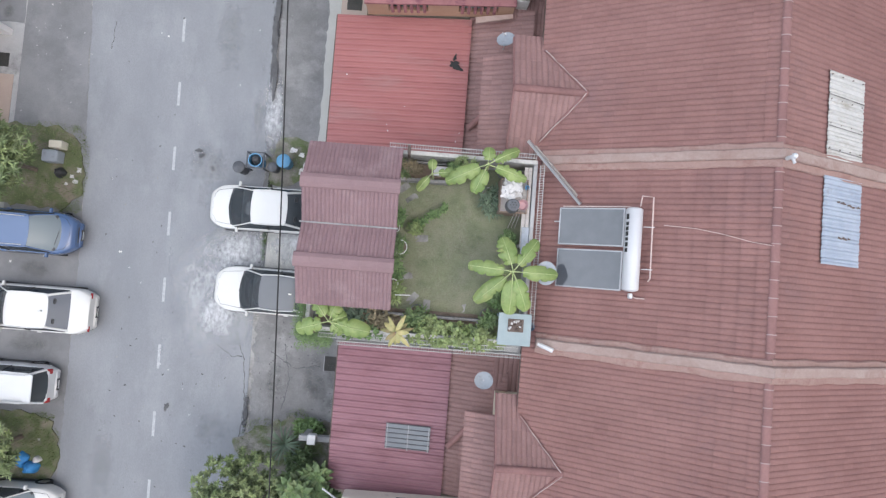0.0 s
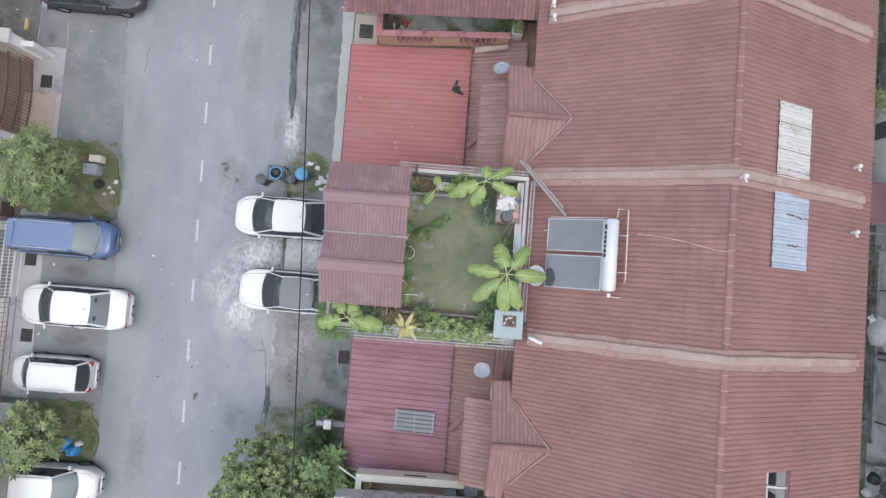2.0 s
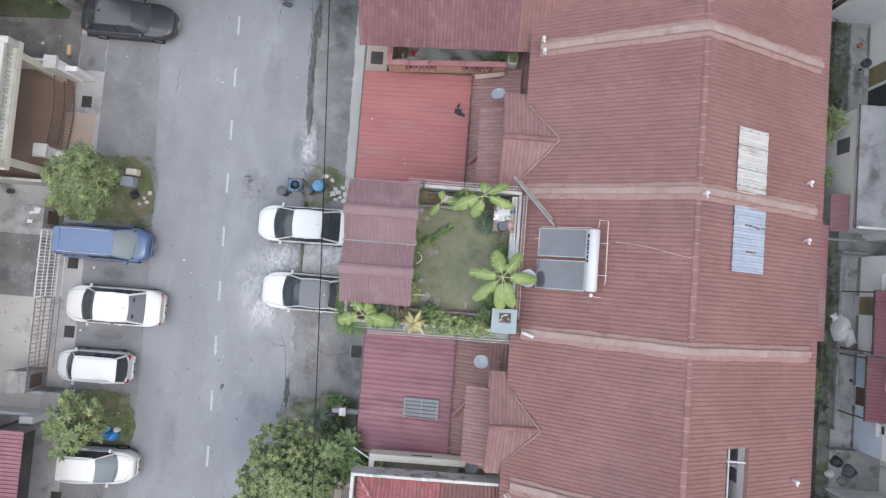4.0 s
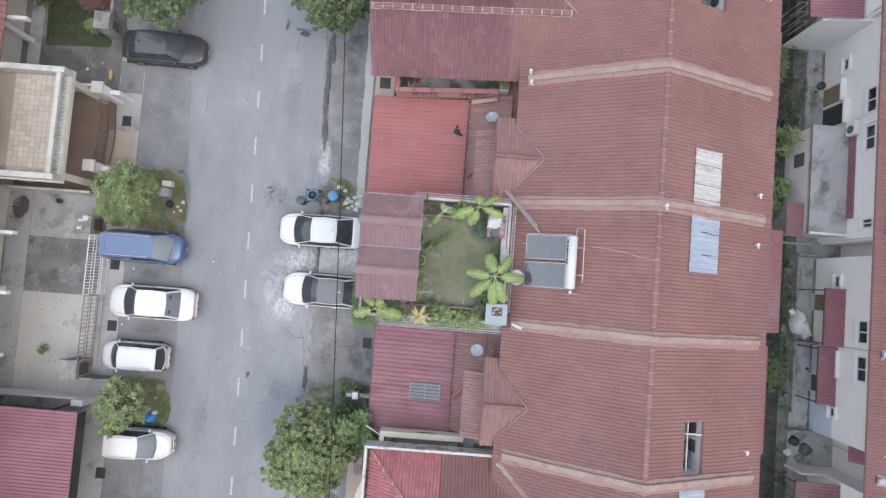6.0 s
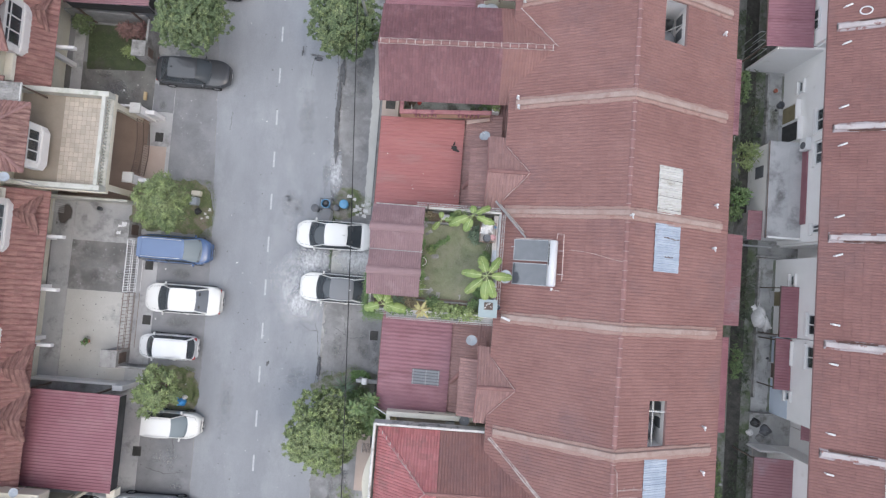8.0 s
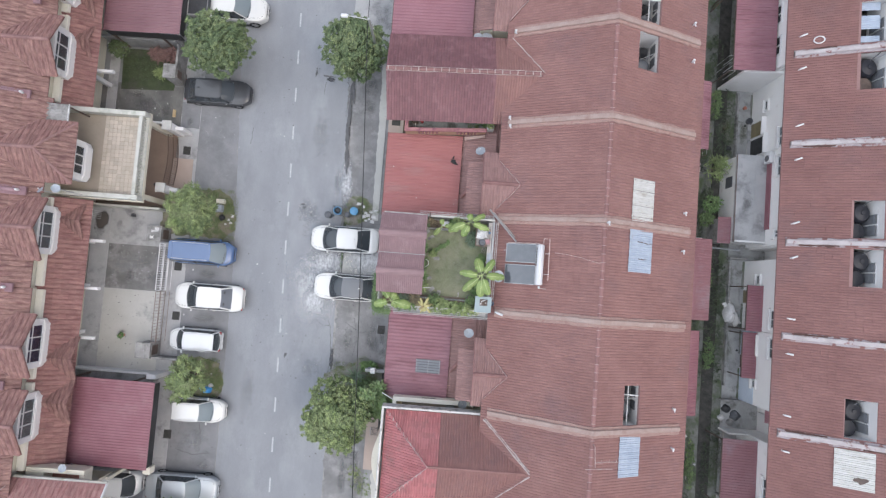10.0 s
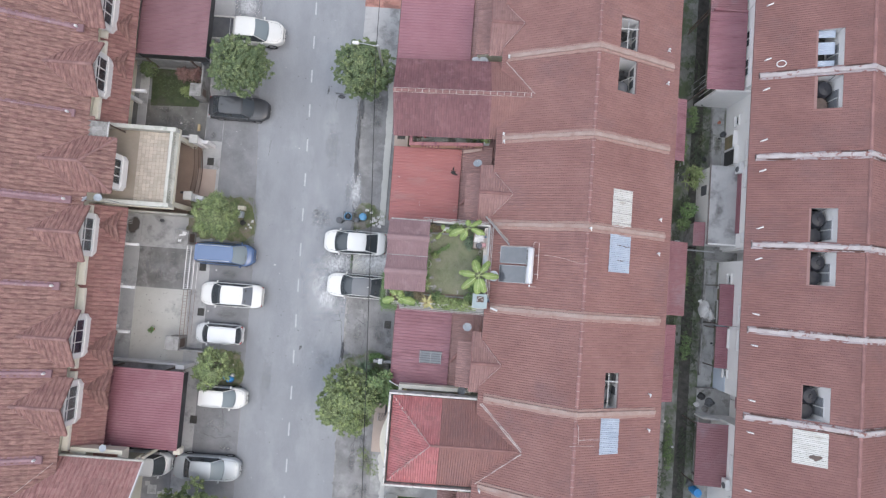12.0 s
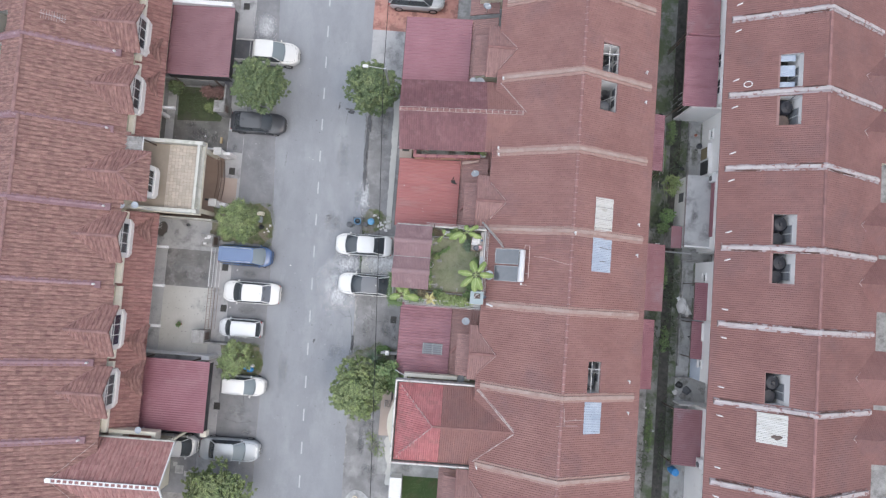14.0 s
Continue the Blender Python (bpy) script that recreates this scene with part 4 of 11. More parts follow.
def airwell(house, x0, y0, x1, y1, ztop, zfloor=5.2, wall=M_WHITEWALL, contents=0, bars=0):
    """A light well cut through the roof: four white walls, a dark floor and what stands in it."""
    g = Geo()
    for a, b, c, d in ((x0 - 0.12, y0 - 0.12, x0, y1 + 0.12), (x1, y0 - 0.12, x1 + 0.12, y1 + 0.12), (x0, y0 - 0.12, x1, y0), (x0, y1, x1, y1 + 0.12)):
        g.box(a, b, zfloor, c, d, (ztop((a + c) / 2) if c - a < 0.2 else min(ztop(x0), ztop(x1))) - 0.04)
    shaft = part("light_well", g, wall, house, "open light well with white painted walls")
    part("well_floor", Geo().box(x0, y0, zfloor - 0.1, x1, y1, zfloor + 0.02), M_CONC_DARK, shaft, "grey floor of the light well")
    ym = y0 + (y1 - y0) * 0.62
    zl = ztop(x1) - 0.55
    part("well_window", Geo().box(x1 - 0.03, ym + 0.05, zfloor + 0.35, x1 + 0.01, y1 - 0.22, zl), M_GREYPLASTIC, shaft, "dark louvred window")
    # This dark plate paints shade low on the well's solid far wall.
    part("well_door", Geo().box(x1 - 0.03, ym - 0.62, zfloor + 0.35, x1 + 0.01, ym - 0.14, zl), M_GREYPLASTIC, shaft, "dark plate painted for shade low in the well")
    if contents:
        t = Geo().lathe(x0 + (x1 - x0) * 0.52, y0 + (y1 - y0) * 0.32, [(0.42, zfloor + 0.02), (0.45, zfloor + 0.4), (0.42, zfloor + 0.72), (0.30, zfloor + 0.84), (0.10, zfloor + 0.88)], 20)
        part("water_tank", t, M_GREYPLASTIC if contents == 1 else M_BROWNMETAL, shaft, "dark round water tank", 40)
        cloth = Geo().grid(12, 8, lambda u, v: (x0 + 0.15 + (x1 - x0 - 0.3) * u, y1 - 0.2 - (y1 - y0) * 0.28 * v, zfloor + 0.32 + 0.25 * noise.noise((u * 3 + x0, v * 3 + y0, 1)) - 0.3 * v))
        part("hung_cloth", cloth, M_BLACKPLASTIC if contents == 1 else M_CONC_OLD, shaft, "dark cloth hung in the well", 60)
        part("pipe", Geo().tube([(x0 + 0.2, y0 + (y1 - y0) * 0.5, zfloor + 0.05), (x1 - 0.05, y0 + (y1 - y0) * 0.62, zl + 0.1)], 0.022, 8), M_PICKET, shaft, "pale pipe across the well")
    for k in range(bars):
        yb = y1 - (y1 - y0) * (0.26 if bars == 1 else 0.2 + 0.5 * k)
        part("cross_bar", Geo().box(x0, yb - 0.03, min(ztop(x0), ztop(x1)) - 0.12, x1, yb + 0.03, min(ztop(x0), ztop(x1)) - 0.06), M_PICKET, shaft, "white steel bar")
        part("long_bar", Geo().box((x0 + x1) / 2 - 0.025, y0, min(ztop(x0), ztop(x1)) - 0.17, (x0 + x1) / 2 + 0.025, y1, min(ztop(x0), ztop(x1)) - 0.12), M_PICKET, shaft, "white steel bar")


def window_unit(parent, x, y0, y1, z0, z1, face=1, panes=2, depth=0.07, name="window", shade=None):
    """A white framed window in a wall at x that faces face * x: frame, mullions, transom, sill, panes."""
    f = face
    rim = [(y0, z0), (y1, z0), (y1, z1), (y0, z1)]
    inner = [(y0 + 0.07, z0 + 0.07), (y1 - 0.07, z0 + 0.07), (y1 - 0.07, z1 - 0.07), (y0 + 0.07, z1 - 0.07)]
    ring = Geo().add([(xx, y, z) for xx in (x, x + f * depth) for y, z in rim + inner],
                     [q for i in range(4) for j in ((i + 1) % 4,) for q in ((i, j, 4 + j, 4 + i), (8 + i, 12 + i, 12 + j, 8 + j), (i, 8 + i, 8 + j, j), (4 + i, 4 + j, 12 + j, 12 + i))])
    win = part(name, ring, M_WHITEMETAL, parent, "white framed window")
    for k in range(1, panes):
        yy = y0 + (y1 - y0) * k / panes
        part("mullion", Geo().box(x, yy - 0.03, z0 + 0.07, x + f * depth * 0.9, yy + 0.03, z1 - 0.07), M_WHITEMETAL, win)
    part("transom", Geo().box(x, y0 + 0.07, (z0 + z1) / 2 + 0.2, x + f * depth * 0.8, y1 - 0.07, (z0 + z1) / 2 + 0.24), M_WHITEMETAL, win)
    part("sill", Geo().box(x, y0 - 0.08, z0 - 0.08, x + f * 0.16, y1 + 0.08, z0 - 0.005), M_WHITEWALL, win)
    for k in range(panes):
        a, b = y0 + (y1 - y0) * k / panes, y0 + (y1 - y0) * (k + 1) / panes
        part("pane", Geo().box(x + f * 0.012, a + 0.04, z0 + 0.06, x + f * 0.022, b - 0.04, z1 - 0.06), M_WINGLASS, win)
    # Where no curtain is given, a dark panel paints the unlit room.
    part("curtain", Geo().box(x - f * 0.004, y0 + 0.03, z0 + 0.03, x + f * 0.004, y1 - 0.03, z1 - 0.03), shade or M_GREYAWN, win, "drawn curtain" if shade else "dark panel painted for the unlit room")
    return win


MX0, MXR, MX1, MZ0, MZR, MZ1 = 2.6, 8.0, 13.75, 5.2, 7.72, 5.5


def m_front(x):
    return MZ0 + (x - MX0) / (MXR - MX0) * (MZR - MZ0)


def m_rear(x):
    return MZR + (x - MXR) / (MX1 - MXR) * (MZ1 - MZR)


def m_height(x):
    return m_front(x) if x < MXR else m_rear(x)


def patch_sheet(parent, fr, x0, y0, x1, y1, zfun, material, label, name="skylight_sheet", gap=0.03):
    """A translucent corrugated sheet laid over the tiles."""
    g = Geo().grid(max(8, int((y1 - y0) / 0.045)), 4, lambda u, v: (x0 + (x1 - x0) * v + 0.008 * math.sin(u * 37), y0 + (y1 - y0) * u, zfun(x0 + (x1 - x0) * v) + 0.075 + 0.018 * math.sin(u * (y1 - y0) / 0.11 * math.tau)))
    n = len(g.v)
    low = [(x, y, z - 0.012) for x, y, z in g.v]
    g.add(low, [tuple(reversed(f)) for f in list(g.f)])
    return part(name, g, material, parent, label)


def gable_wall(y, xa, xm, xb, zfun, drop=0.03):
    """A wall across the house at y that follows both roof slopes up to the ridge at xm."""
    prof = [(xa, 0), (xb, 0), (xb, zfun(xb) - drop), (xm, zfun(xm) - drop), (xa, zfun(xa) - drop)]
    return Geo().add([(x, y - 0.1, z) for x, z in prof] + [(x, y + 0.1, z) for x, z in prof],
                     [(0, 1, 2, 3, 4), (9, 8, 7, 6, 5)] + [(i, i + 5, (i + 1) % 5 + 5, (i + 1) % 5) for i in range(5)])


def middle_house(y0, y1, label, wells=(), split_tiles=False, tile=M_TILE, wall=M_WHITEWALL):
    """One house of the middle row: walls, two roof slopes with tiles, ridge, party wall."""
    h = thing("terrace_house", ((MX0 + MX1) / 2, (y0 + y1) / 2, 0), label, "house", "terrace houses of the middle row")
    part("front_wall", Geo().box(3.05, y0 + 0.1, 0, 3.25, y1 - 0.1, m_front(3.2) - 0.14), wall, h)
    part("rear_wall", Geo().box(13.1, y0 + 0.1, 0, 13.3, y1 - 0.1, m_rear(13.2) - 0.14), wall, h)
    part("party_wall", gable_wall(y0, 3.05, MXR, 13.3, m_height), wall, h)
    if y1 > 24:
        part("end_wall", gable_wall(y1, 3.05, MXR, 13.3, m_height), wall, h)
    for name, fr in (("front_roof", slope_frame((MX0, y0, MZ0), (MX0, y1, MZ0), (MXR, y0, MZR))), ("rear_roof", slope_frame((MX1, y0, MZ1), (MX1, y1, MZ1), (MXR, y0, MZR)))):
        holes = [uv_hole(fr, *wl4) for wl4 in wells] if name == "rear_roof" else []
        roof = part(name, deck(Geo(), fr, 0.12, holes), M_TILE_OLD, h, "brown-red concrete tile roof slope")
        if split_tiles and name == "front_roof":
            p0, u, v, w, U, V = slope_frame((MX0, y0, MZ0 * UP), (MX0, y1, MZ0 * UP), (MXR, y0, MZR * UP))
            nu, nv = round(U / 0.30), round(V / 0.36)
            su, sv = U / nu, V / nv
            vs, fs = tile_shape(su, sv, 2, 0.030, 0.029)
            me = mesh_of("roof_tile", Geo().add([tuple(p) for p in vs], fs), M_TILE_ONE, 50)
            turn = Matrix((u, v, w)).transposed().to_4x4()
            for j in range(nv):
                for i in range(nu):
                    at = p0 + u * (i * su) + v * (j * sv) + w * RNG.uniform(0, 0.008)
                    piece("roof_tile", me, roof, Matrix.Translation((at.x, at.y, at.z / UP)) @ turn @ Matrix.Rotation(RNG.uniform(-0.008, 0.008), 4, "Z"))
        else:
            part("roof_tiles", tiled(Geo(), fr, holes=holes), tile, roof, "rows of brown-red roof tiles", 50, "stuff")
    ridge_caps(h, MXR, MZR + 0.02, y0, y1, M_RIDGE)
    part("eave_fascia", Geo().box(MX0 - 0.03, y0, MZ0 - 0.24, MX0 + 0.04, y1, MZ0 - 0.02), M_BROWNMETAL, h)
    part("rear_gutter", Geo().box(MX1 - 0.02, y0, MZ1 - 0.14, MX1 + 0.10, y1, MZ1 - 0.05), M_RIDGE, h, "rust-brown gutter")
    return h


def porch_gable(h, yc, x0=1.75, x1=3.95, zr=5.76, hw=1.85, ze=5.02, tile=M_TILE_OLD, hood=True, hood_z=4.95, hood_end=1.25, label="brown tiled porch gable"):
    """A small gabled roof that runs out of the main slope over the porch, with a lean-to hood below it."""
    g = Geo()
    body = part("porch_wall", Geo().box(x0 + 0.12, yc - hw + 0.25, 2.9, 3.05, yc + hw - 0.25, ze - 0.02), M_CREAMWALL, h)
    gable = Geo().add([(x0 + 0.1, yc - hw + 0.2, ze - 0.05), (x0 + 0.1, yc + hw - 0.2, ze - 0.05), (x0 + 0.1, yc, zr - 0.1), (x0 + 0.22, yc - hw + 0.2, ze - 0.05), (x0 + 0.22, yc + hw - 0.2, ze - 0.05), (x0 + 0.22, yc, zr - 0.1)],
                      [(0, 2, 1), (3, 4, 5), (0, 1, 4, 3), (1, 2, 5, 4), (2, 0, 3, 5)])
    part("gable_wall", gable, M_CREAMWALL, h)
    frs = [slope_frame((x0, yc - hw, ze), (x1, yc - hw, ze), (x0, yc, zr)), slope_frame((x0, yc + hw, ze), (x1, yc + hw, ze), (x0, yc, zr))]
    roof = part("porch_roof", deck(deck(Geo(), frs[0], 0.07), frs[1], 0.07), M_TILE_OLD, h, label)
    for fr in frs:
        tiled(g, fr)
    part("porch_tiles", g, tile, roof, "brown-red porch roof tiles", 50, "stuff")
    line_caps(roof, (x0, yc, zr + 0.02), (x1 - 0.15, yc, zr + 0.02), M_RIDGE)
    for s in (-1, 1):
        a, b = Vector((2.62, yc + s * hw * (zr - m_front(2.62)) / (zr - ze), m_front(2.62) + 0.05)), Vector((MX0 + (zr - MZ0) / (MZR - MZ0) * (MXR - MX0), yc, zr + 0.05))
        part("valley_strip", Geo().tube([tuple(a), tuple(a.lerp(b, 0.5)), tuple(b)], 0.045, 6), M_RIDGE, roof, "mortared valley")
        mortar_line(roof, a.lerp(b, 0.02) + Vector((0, 0, 0.045)), a.lerp(b, 0.97) + Vector((0, 0, 0.045)), 0.015)
    part("barge_board", Geo().add(*barge(x0 - 0.05, yc, hw, ze, zr)), M_RIDGE, h, "brown barge edge")
    if hood:
        fr = slope_frame((x0 - 0.85, yc - hw + 0.15, hood_z - 0.32), (x0 - 0.85, yc + hood_end, hood_z - 0.32), (x0 + 0.05, yc - hw + 0.15, hood_z))
        hd = part("porch_hood", deck(Geo(), fr, 0.08), M_TILE_OLD, h, "brown tiled lean-to hood")
        part("hood_tiles", tiled(Geo(), fr), M_TILE_OLD, hd, "dusty brown hood tiles", 50, "stuff")
        part("hood_wall", Geo().box(x0 - 0.7, yc - hw + 0.25, 2.9, x0 + 0.1, yc + hood_end - 0.6, hood_z - 0.42), M_CREAMWALL, h)
    return roof


def barge(x, yc, hw, ze, zr):
    a = [(x, yc - hw, ze - 0.02), (x, yc, zr + 0.03), (x, yc + hw, ze - 0.02), (x, yc + hw, ze - 0.16), (x, yc, zr - 0.11), (x, yc - hw, ze - 0.16)]
    b = [(p[0] + 0.07, p[1], p[2]) for p in a]
    return a + b, [(0, 1, 4, 5), (1, 2, 3, 4), (11, 10, 7, 6), (10, 9, 8, 7)] + [(i, 6 + i, 6 + (i + 1) % 6, (i + 1) % 6) for i in range(6)]


def canopy(x0, x1, y0, y1, z0, z1, material, label, posts=True, pitch=0.2, frame_mat=M_BROWNMETAL, group="metal car porch canopies", wave=False, inset=0.1):
    """A ribbed metal awning on posts in front of a house: sheet, purlins, gutter, posts."""
    c = thing("canopy", ((x0 + x1) / 2, (y0 + y1) / 2, 0), label, "canopy", group)
    part("sheet", corrugated(Geo(), x0, x1, y0, y1, z0, z1, pitch, 0.034 if wave else 0.025, wave=wave), material, c)
    for k in range(4):
        x = x0 + 0.12 + (x1 - x0 - 0.24) * k / 3
        z = z0 + (z1 - z0) * (x - x0) / (x1 - x0)
        part("purlin", Geo().box(x - 0.03, y0 + 0.03, z - 0.13, x + 0.03, y1 - 0.03, z - 0.01), frame_mat, c)
    part("gutter", Geo().box(x0 - 0.045, y0, z0 - 0.12, x0 - 0.005, y1, z0 - 0.02), frame_mat, c)
    if posts:
        for y in (y0 + 0.15, y1 - 0.15):
            part("post", Geo().box(x0 + 0.06, y - 0.05, 0, x0 + 0.16, y + 0.05, z0 - 0.06), frame_mat, c)
            part("post", Geo().box(x1 - inset - 0.06, y - 0.05, 0, x1 - inset + 0.04, y + 0.05, z0 - 0.02), frame_mat, c)
    return c


PY = [24.6, 19.15, 13.65, 8.4, 2.95, -2.25, -7.8, -13.1, -18.5, -24.0]
words = {0: "brown-roofed terrace house with a plain tiled roof", 1: "terrace house with a brown tile roof and a cut light well", 2: "terrace house with a tiled porch extension and a light well",
         3: "terrace house behind a bright red metal canopy", 4: "terrace house with a rooftop garden and solar heater", 5: "terrace house behind a mauve metal canopy with a light well",
         6: "terrace house with a hipped red and brown extension", 7: "terrace house with a small lawn in front", 8: "brown-roofed terrace house at the end of view"}
wells = {1: [(9.4, 13.82, 10.68, 15.95)], 2: [(9.38, 11.3, 10.68, 13.45)], 5: [(9.56, -7.6, 10.7, -5.45)]}
houses = {}
for k in range(9):
    hs = houses[k] = middle_house(PY[k + 1], PY[k], words[k], wells.get(k, []), split_tiles=(k == 4))
    for i, wl4 in enumerate(wells.get(k, [])):
        airwell(hs, *wl4, m_rear, contents=1, bars=1 if k in (1, 5) else 0)
for k in range(1, 10):
    if k < 9 or k == 9:
        party_cap(houses[min(k, 8)] if k < 9 else houses[8], PY[k], 2.9 if k != 4 else 2.75, MXR, m_height, M_CAP, M_FLASH, "pinkish stained cement strip over the party wall")
        party_cap(houses[min(k, 8)] if k < 9 else houses[8], PY[k], MXR, 13.35, m_height, M_CAP, M_FLASH, "pinkish stained cement strip over the party wall")

# translucent sheets on the rear slopes
rear_fr = None
patch_sheet(houses[3], rear_fr, 9.52, 3.12, 10.86, 5.4, m_rear, M_POLY_W, "weathered white corrugated skylight sheet")
patch_sheet(houses[4], rear_fr, 9.48, 0.45, 10.9, 2.72, m_rear, M_POLY_B, "pale blue corrugated skylight sheet with rust holes")
patch_sheet(houses[6], rear_fr, 9.6, -10.15, 10.85, -8.05, m_rear, M_POLY_B, "pale blue torn skylight sheet")

# porch gables, mirrored house by house
porch_gable(houses[3], 4.85, hood_end=1.35)
porch_gable(houses[5], -5.7, 2.0, hood_end=1.2)
porch_gable(houses[1], 15.7)
porch_gable(houses[7], -15.6)
porch_gable(houses[0], 21.7)

# low brown roof strips between canopies and house fronts
def low_strip(h, x0, x1, y0, y1, z0, z1, label="low dusty brown tiled roof strip"):
    fr = slope_frame((x0, y0, z0), (x0, y1, z0), (x1, y0, z1))
    d = part("low_roof", deck(Geo(), fr, 0.1), M_TILE_OLD, h, label)
    part("low_roof_tiles", tiled(Geo(), fr), M_TILE_OLD, d, "dusty brown low roof tiles", 50, "stuff")


low_strip(houses[3], 0.45, 2.5, 2.95, 8.3, 2.98, 3.65)
low_strip(houses[5], 0.5, 2.5, -7.7, -2.6, 2.8, 3.5)
low_strip(houses[1], 0.55, 2.5, 13.9, 19.0, 3.0, 3.65)
low_strip(houses[7], 0.6, 2.5, -18.3, -14.4, 3.0, 3.7)
low_strip(houses[0], 0.4, 2.5, 19.3, 24.3, 3.1, 3.75)

for hk, a_, b_ in ((5, (0.75, -6.15, 3.02), (1.45, -5.3, 3.26)), (3, (0.6, 4.35, 3.16), (1.25, 5.0, 3.38))):
    line_caps(houses[hk], a_, b_, M_RIDGE, 0.10, 0.08, 0.28, "spare_ridge_tiles")

canopy(-4.1, 0.5, 2.98, 8.1, 2.80, 3.15, M_SHEET_RED, "bright red ribbed metal canopy over the porch")
canopy(-3.15, 0.68, -7.95, -2.62, 2.5, 2.95, M_SHEET_MAUVE, "mauve ribbed metal canopy with a skylight grille", pitch=0.21, wave=True)
canopy(-4.4, 0.6, 13.8, 18.95, 2.9, 3.15, M_SHEET_PINK, "pink-mauve ribbed metal canopy over the porch")

# house 2: two-storey gabled extension with mauve tiles
def gable_extension(h, x0, x1, ylo, yc, yhi, ze, zr, tile, label, seam=None, tile2=None):
    frs = [slope_frame((x0, ylo, ze), (x1, ylo, ze), (x0, yc, zr)), slope_frame((x0, yhi, ze), (x1, yhi, ze), (x0, yc, zr))]
    part("extension_wall", Geo().box(x0 + 0.2, ylo + 1.55, 0, x1 - 1.2, yhi - 0.25, ze - 0.1), M_CREAMWALL, h, "cream painted upper porch walls")
    roof = part("extension_roof", deck(deck(Geo(), frs[0], 0.09), frs[1], 0.09), M_TILE_OLD, h, label)
    if seam is None:
        g = Geo()
        for fr in frs:
            tiled(g, fr)
        part("extension_tiles", g, tile, roof, "", 50, "stuff")
    else:
        for a, b, m in ((x0, seam, tile), (seam, x1, tile2)):
            g = Geo()
            for y in (ylo, yhi):
                tiled(g, slope_frame((a, y, ze), (b, y, ze), (a, yc, zr)))
            part("extension_tiles", g, m, roof, "", 50, "stuff")
    return roof


ext = gable_extension(houses[2], -4.1, 4.9, 8.4, 10.85, 13.4, 4.86, 6.15, M_TILE_MAUVE, "mauve tiled gable roof of the upper extension", 2.0, M_TILE)
line_caps(ext, (-4.1, 10.85, 6.17), (4.55, 10.85, 6.17), M_RIDGE)
for x in np.arange(-4.0, 4.5, 0.42):
    part("ridge_mortar", Geo().box(x, 10.74, 6.19, x + 0.045, 10.96, 6.27), M_MORTAR, ext)
for s in (-1, 1):
    mortar_line(ext, (-4.1, 10.85 + 0.13 * s, 6.17), (4.5, 10.85 + 0.13 * s, 6.17), 0.022)

mortar_line(houses[2], (2.85, 13.3, m_front(2.85) + 0.09), (4.65, 11.05, m_front(4.65) + 0.10), 0.03)
pivot = Matrix.Translation((0.2 - houses[2].location.x, 10.85 - houses[2].location.y, 0))
ext.matrix_basis = pivot @ Matrix.Rotation(radians(2.2), 4, "Z") @ pivot.inverted()

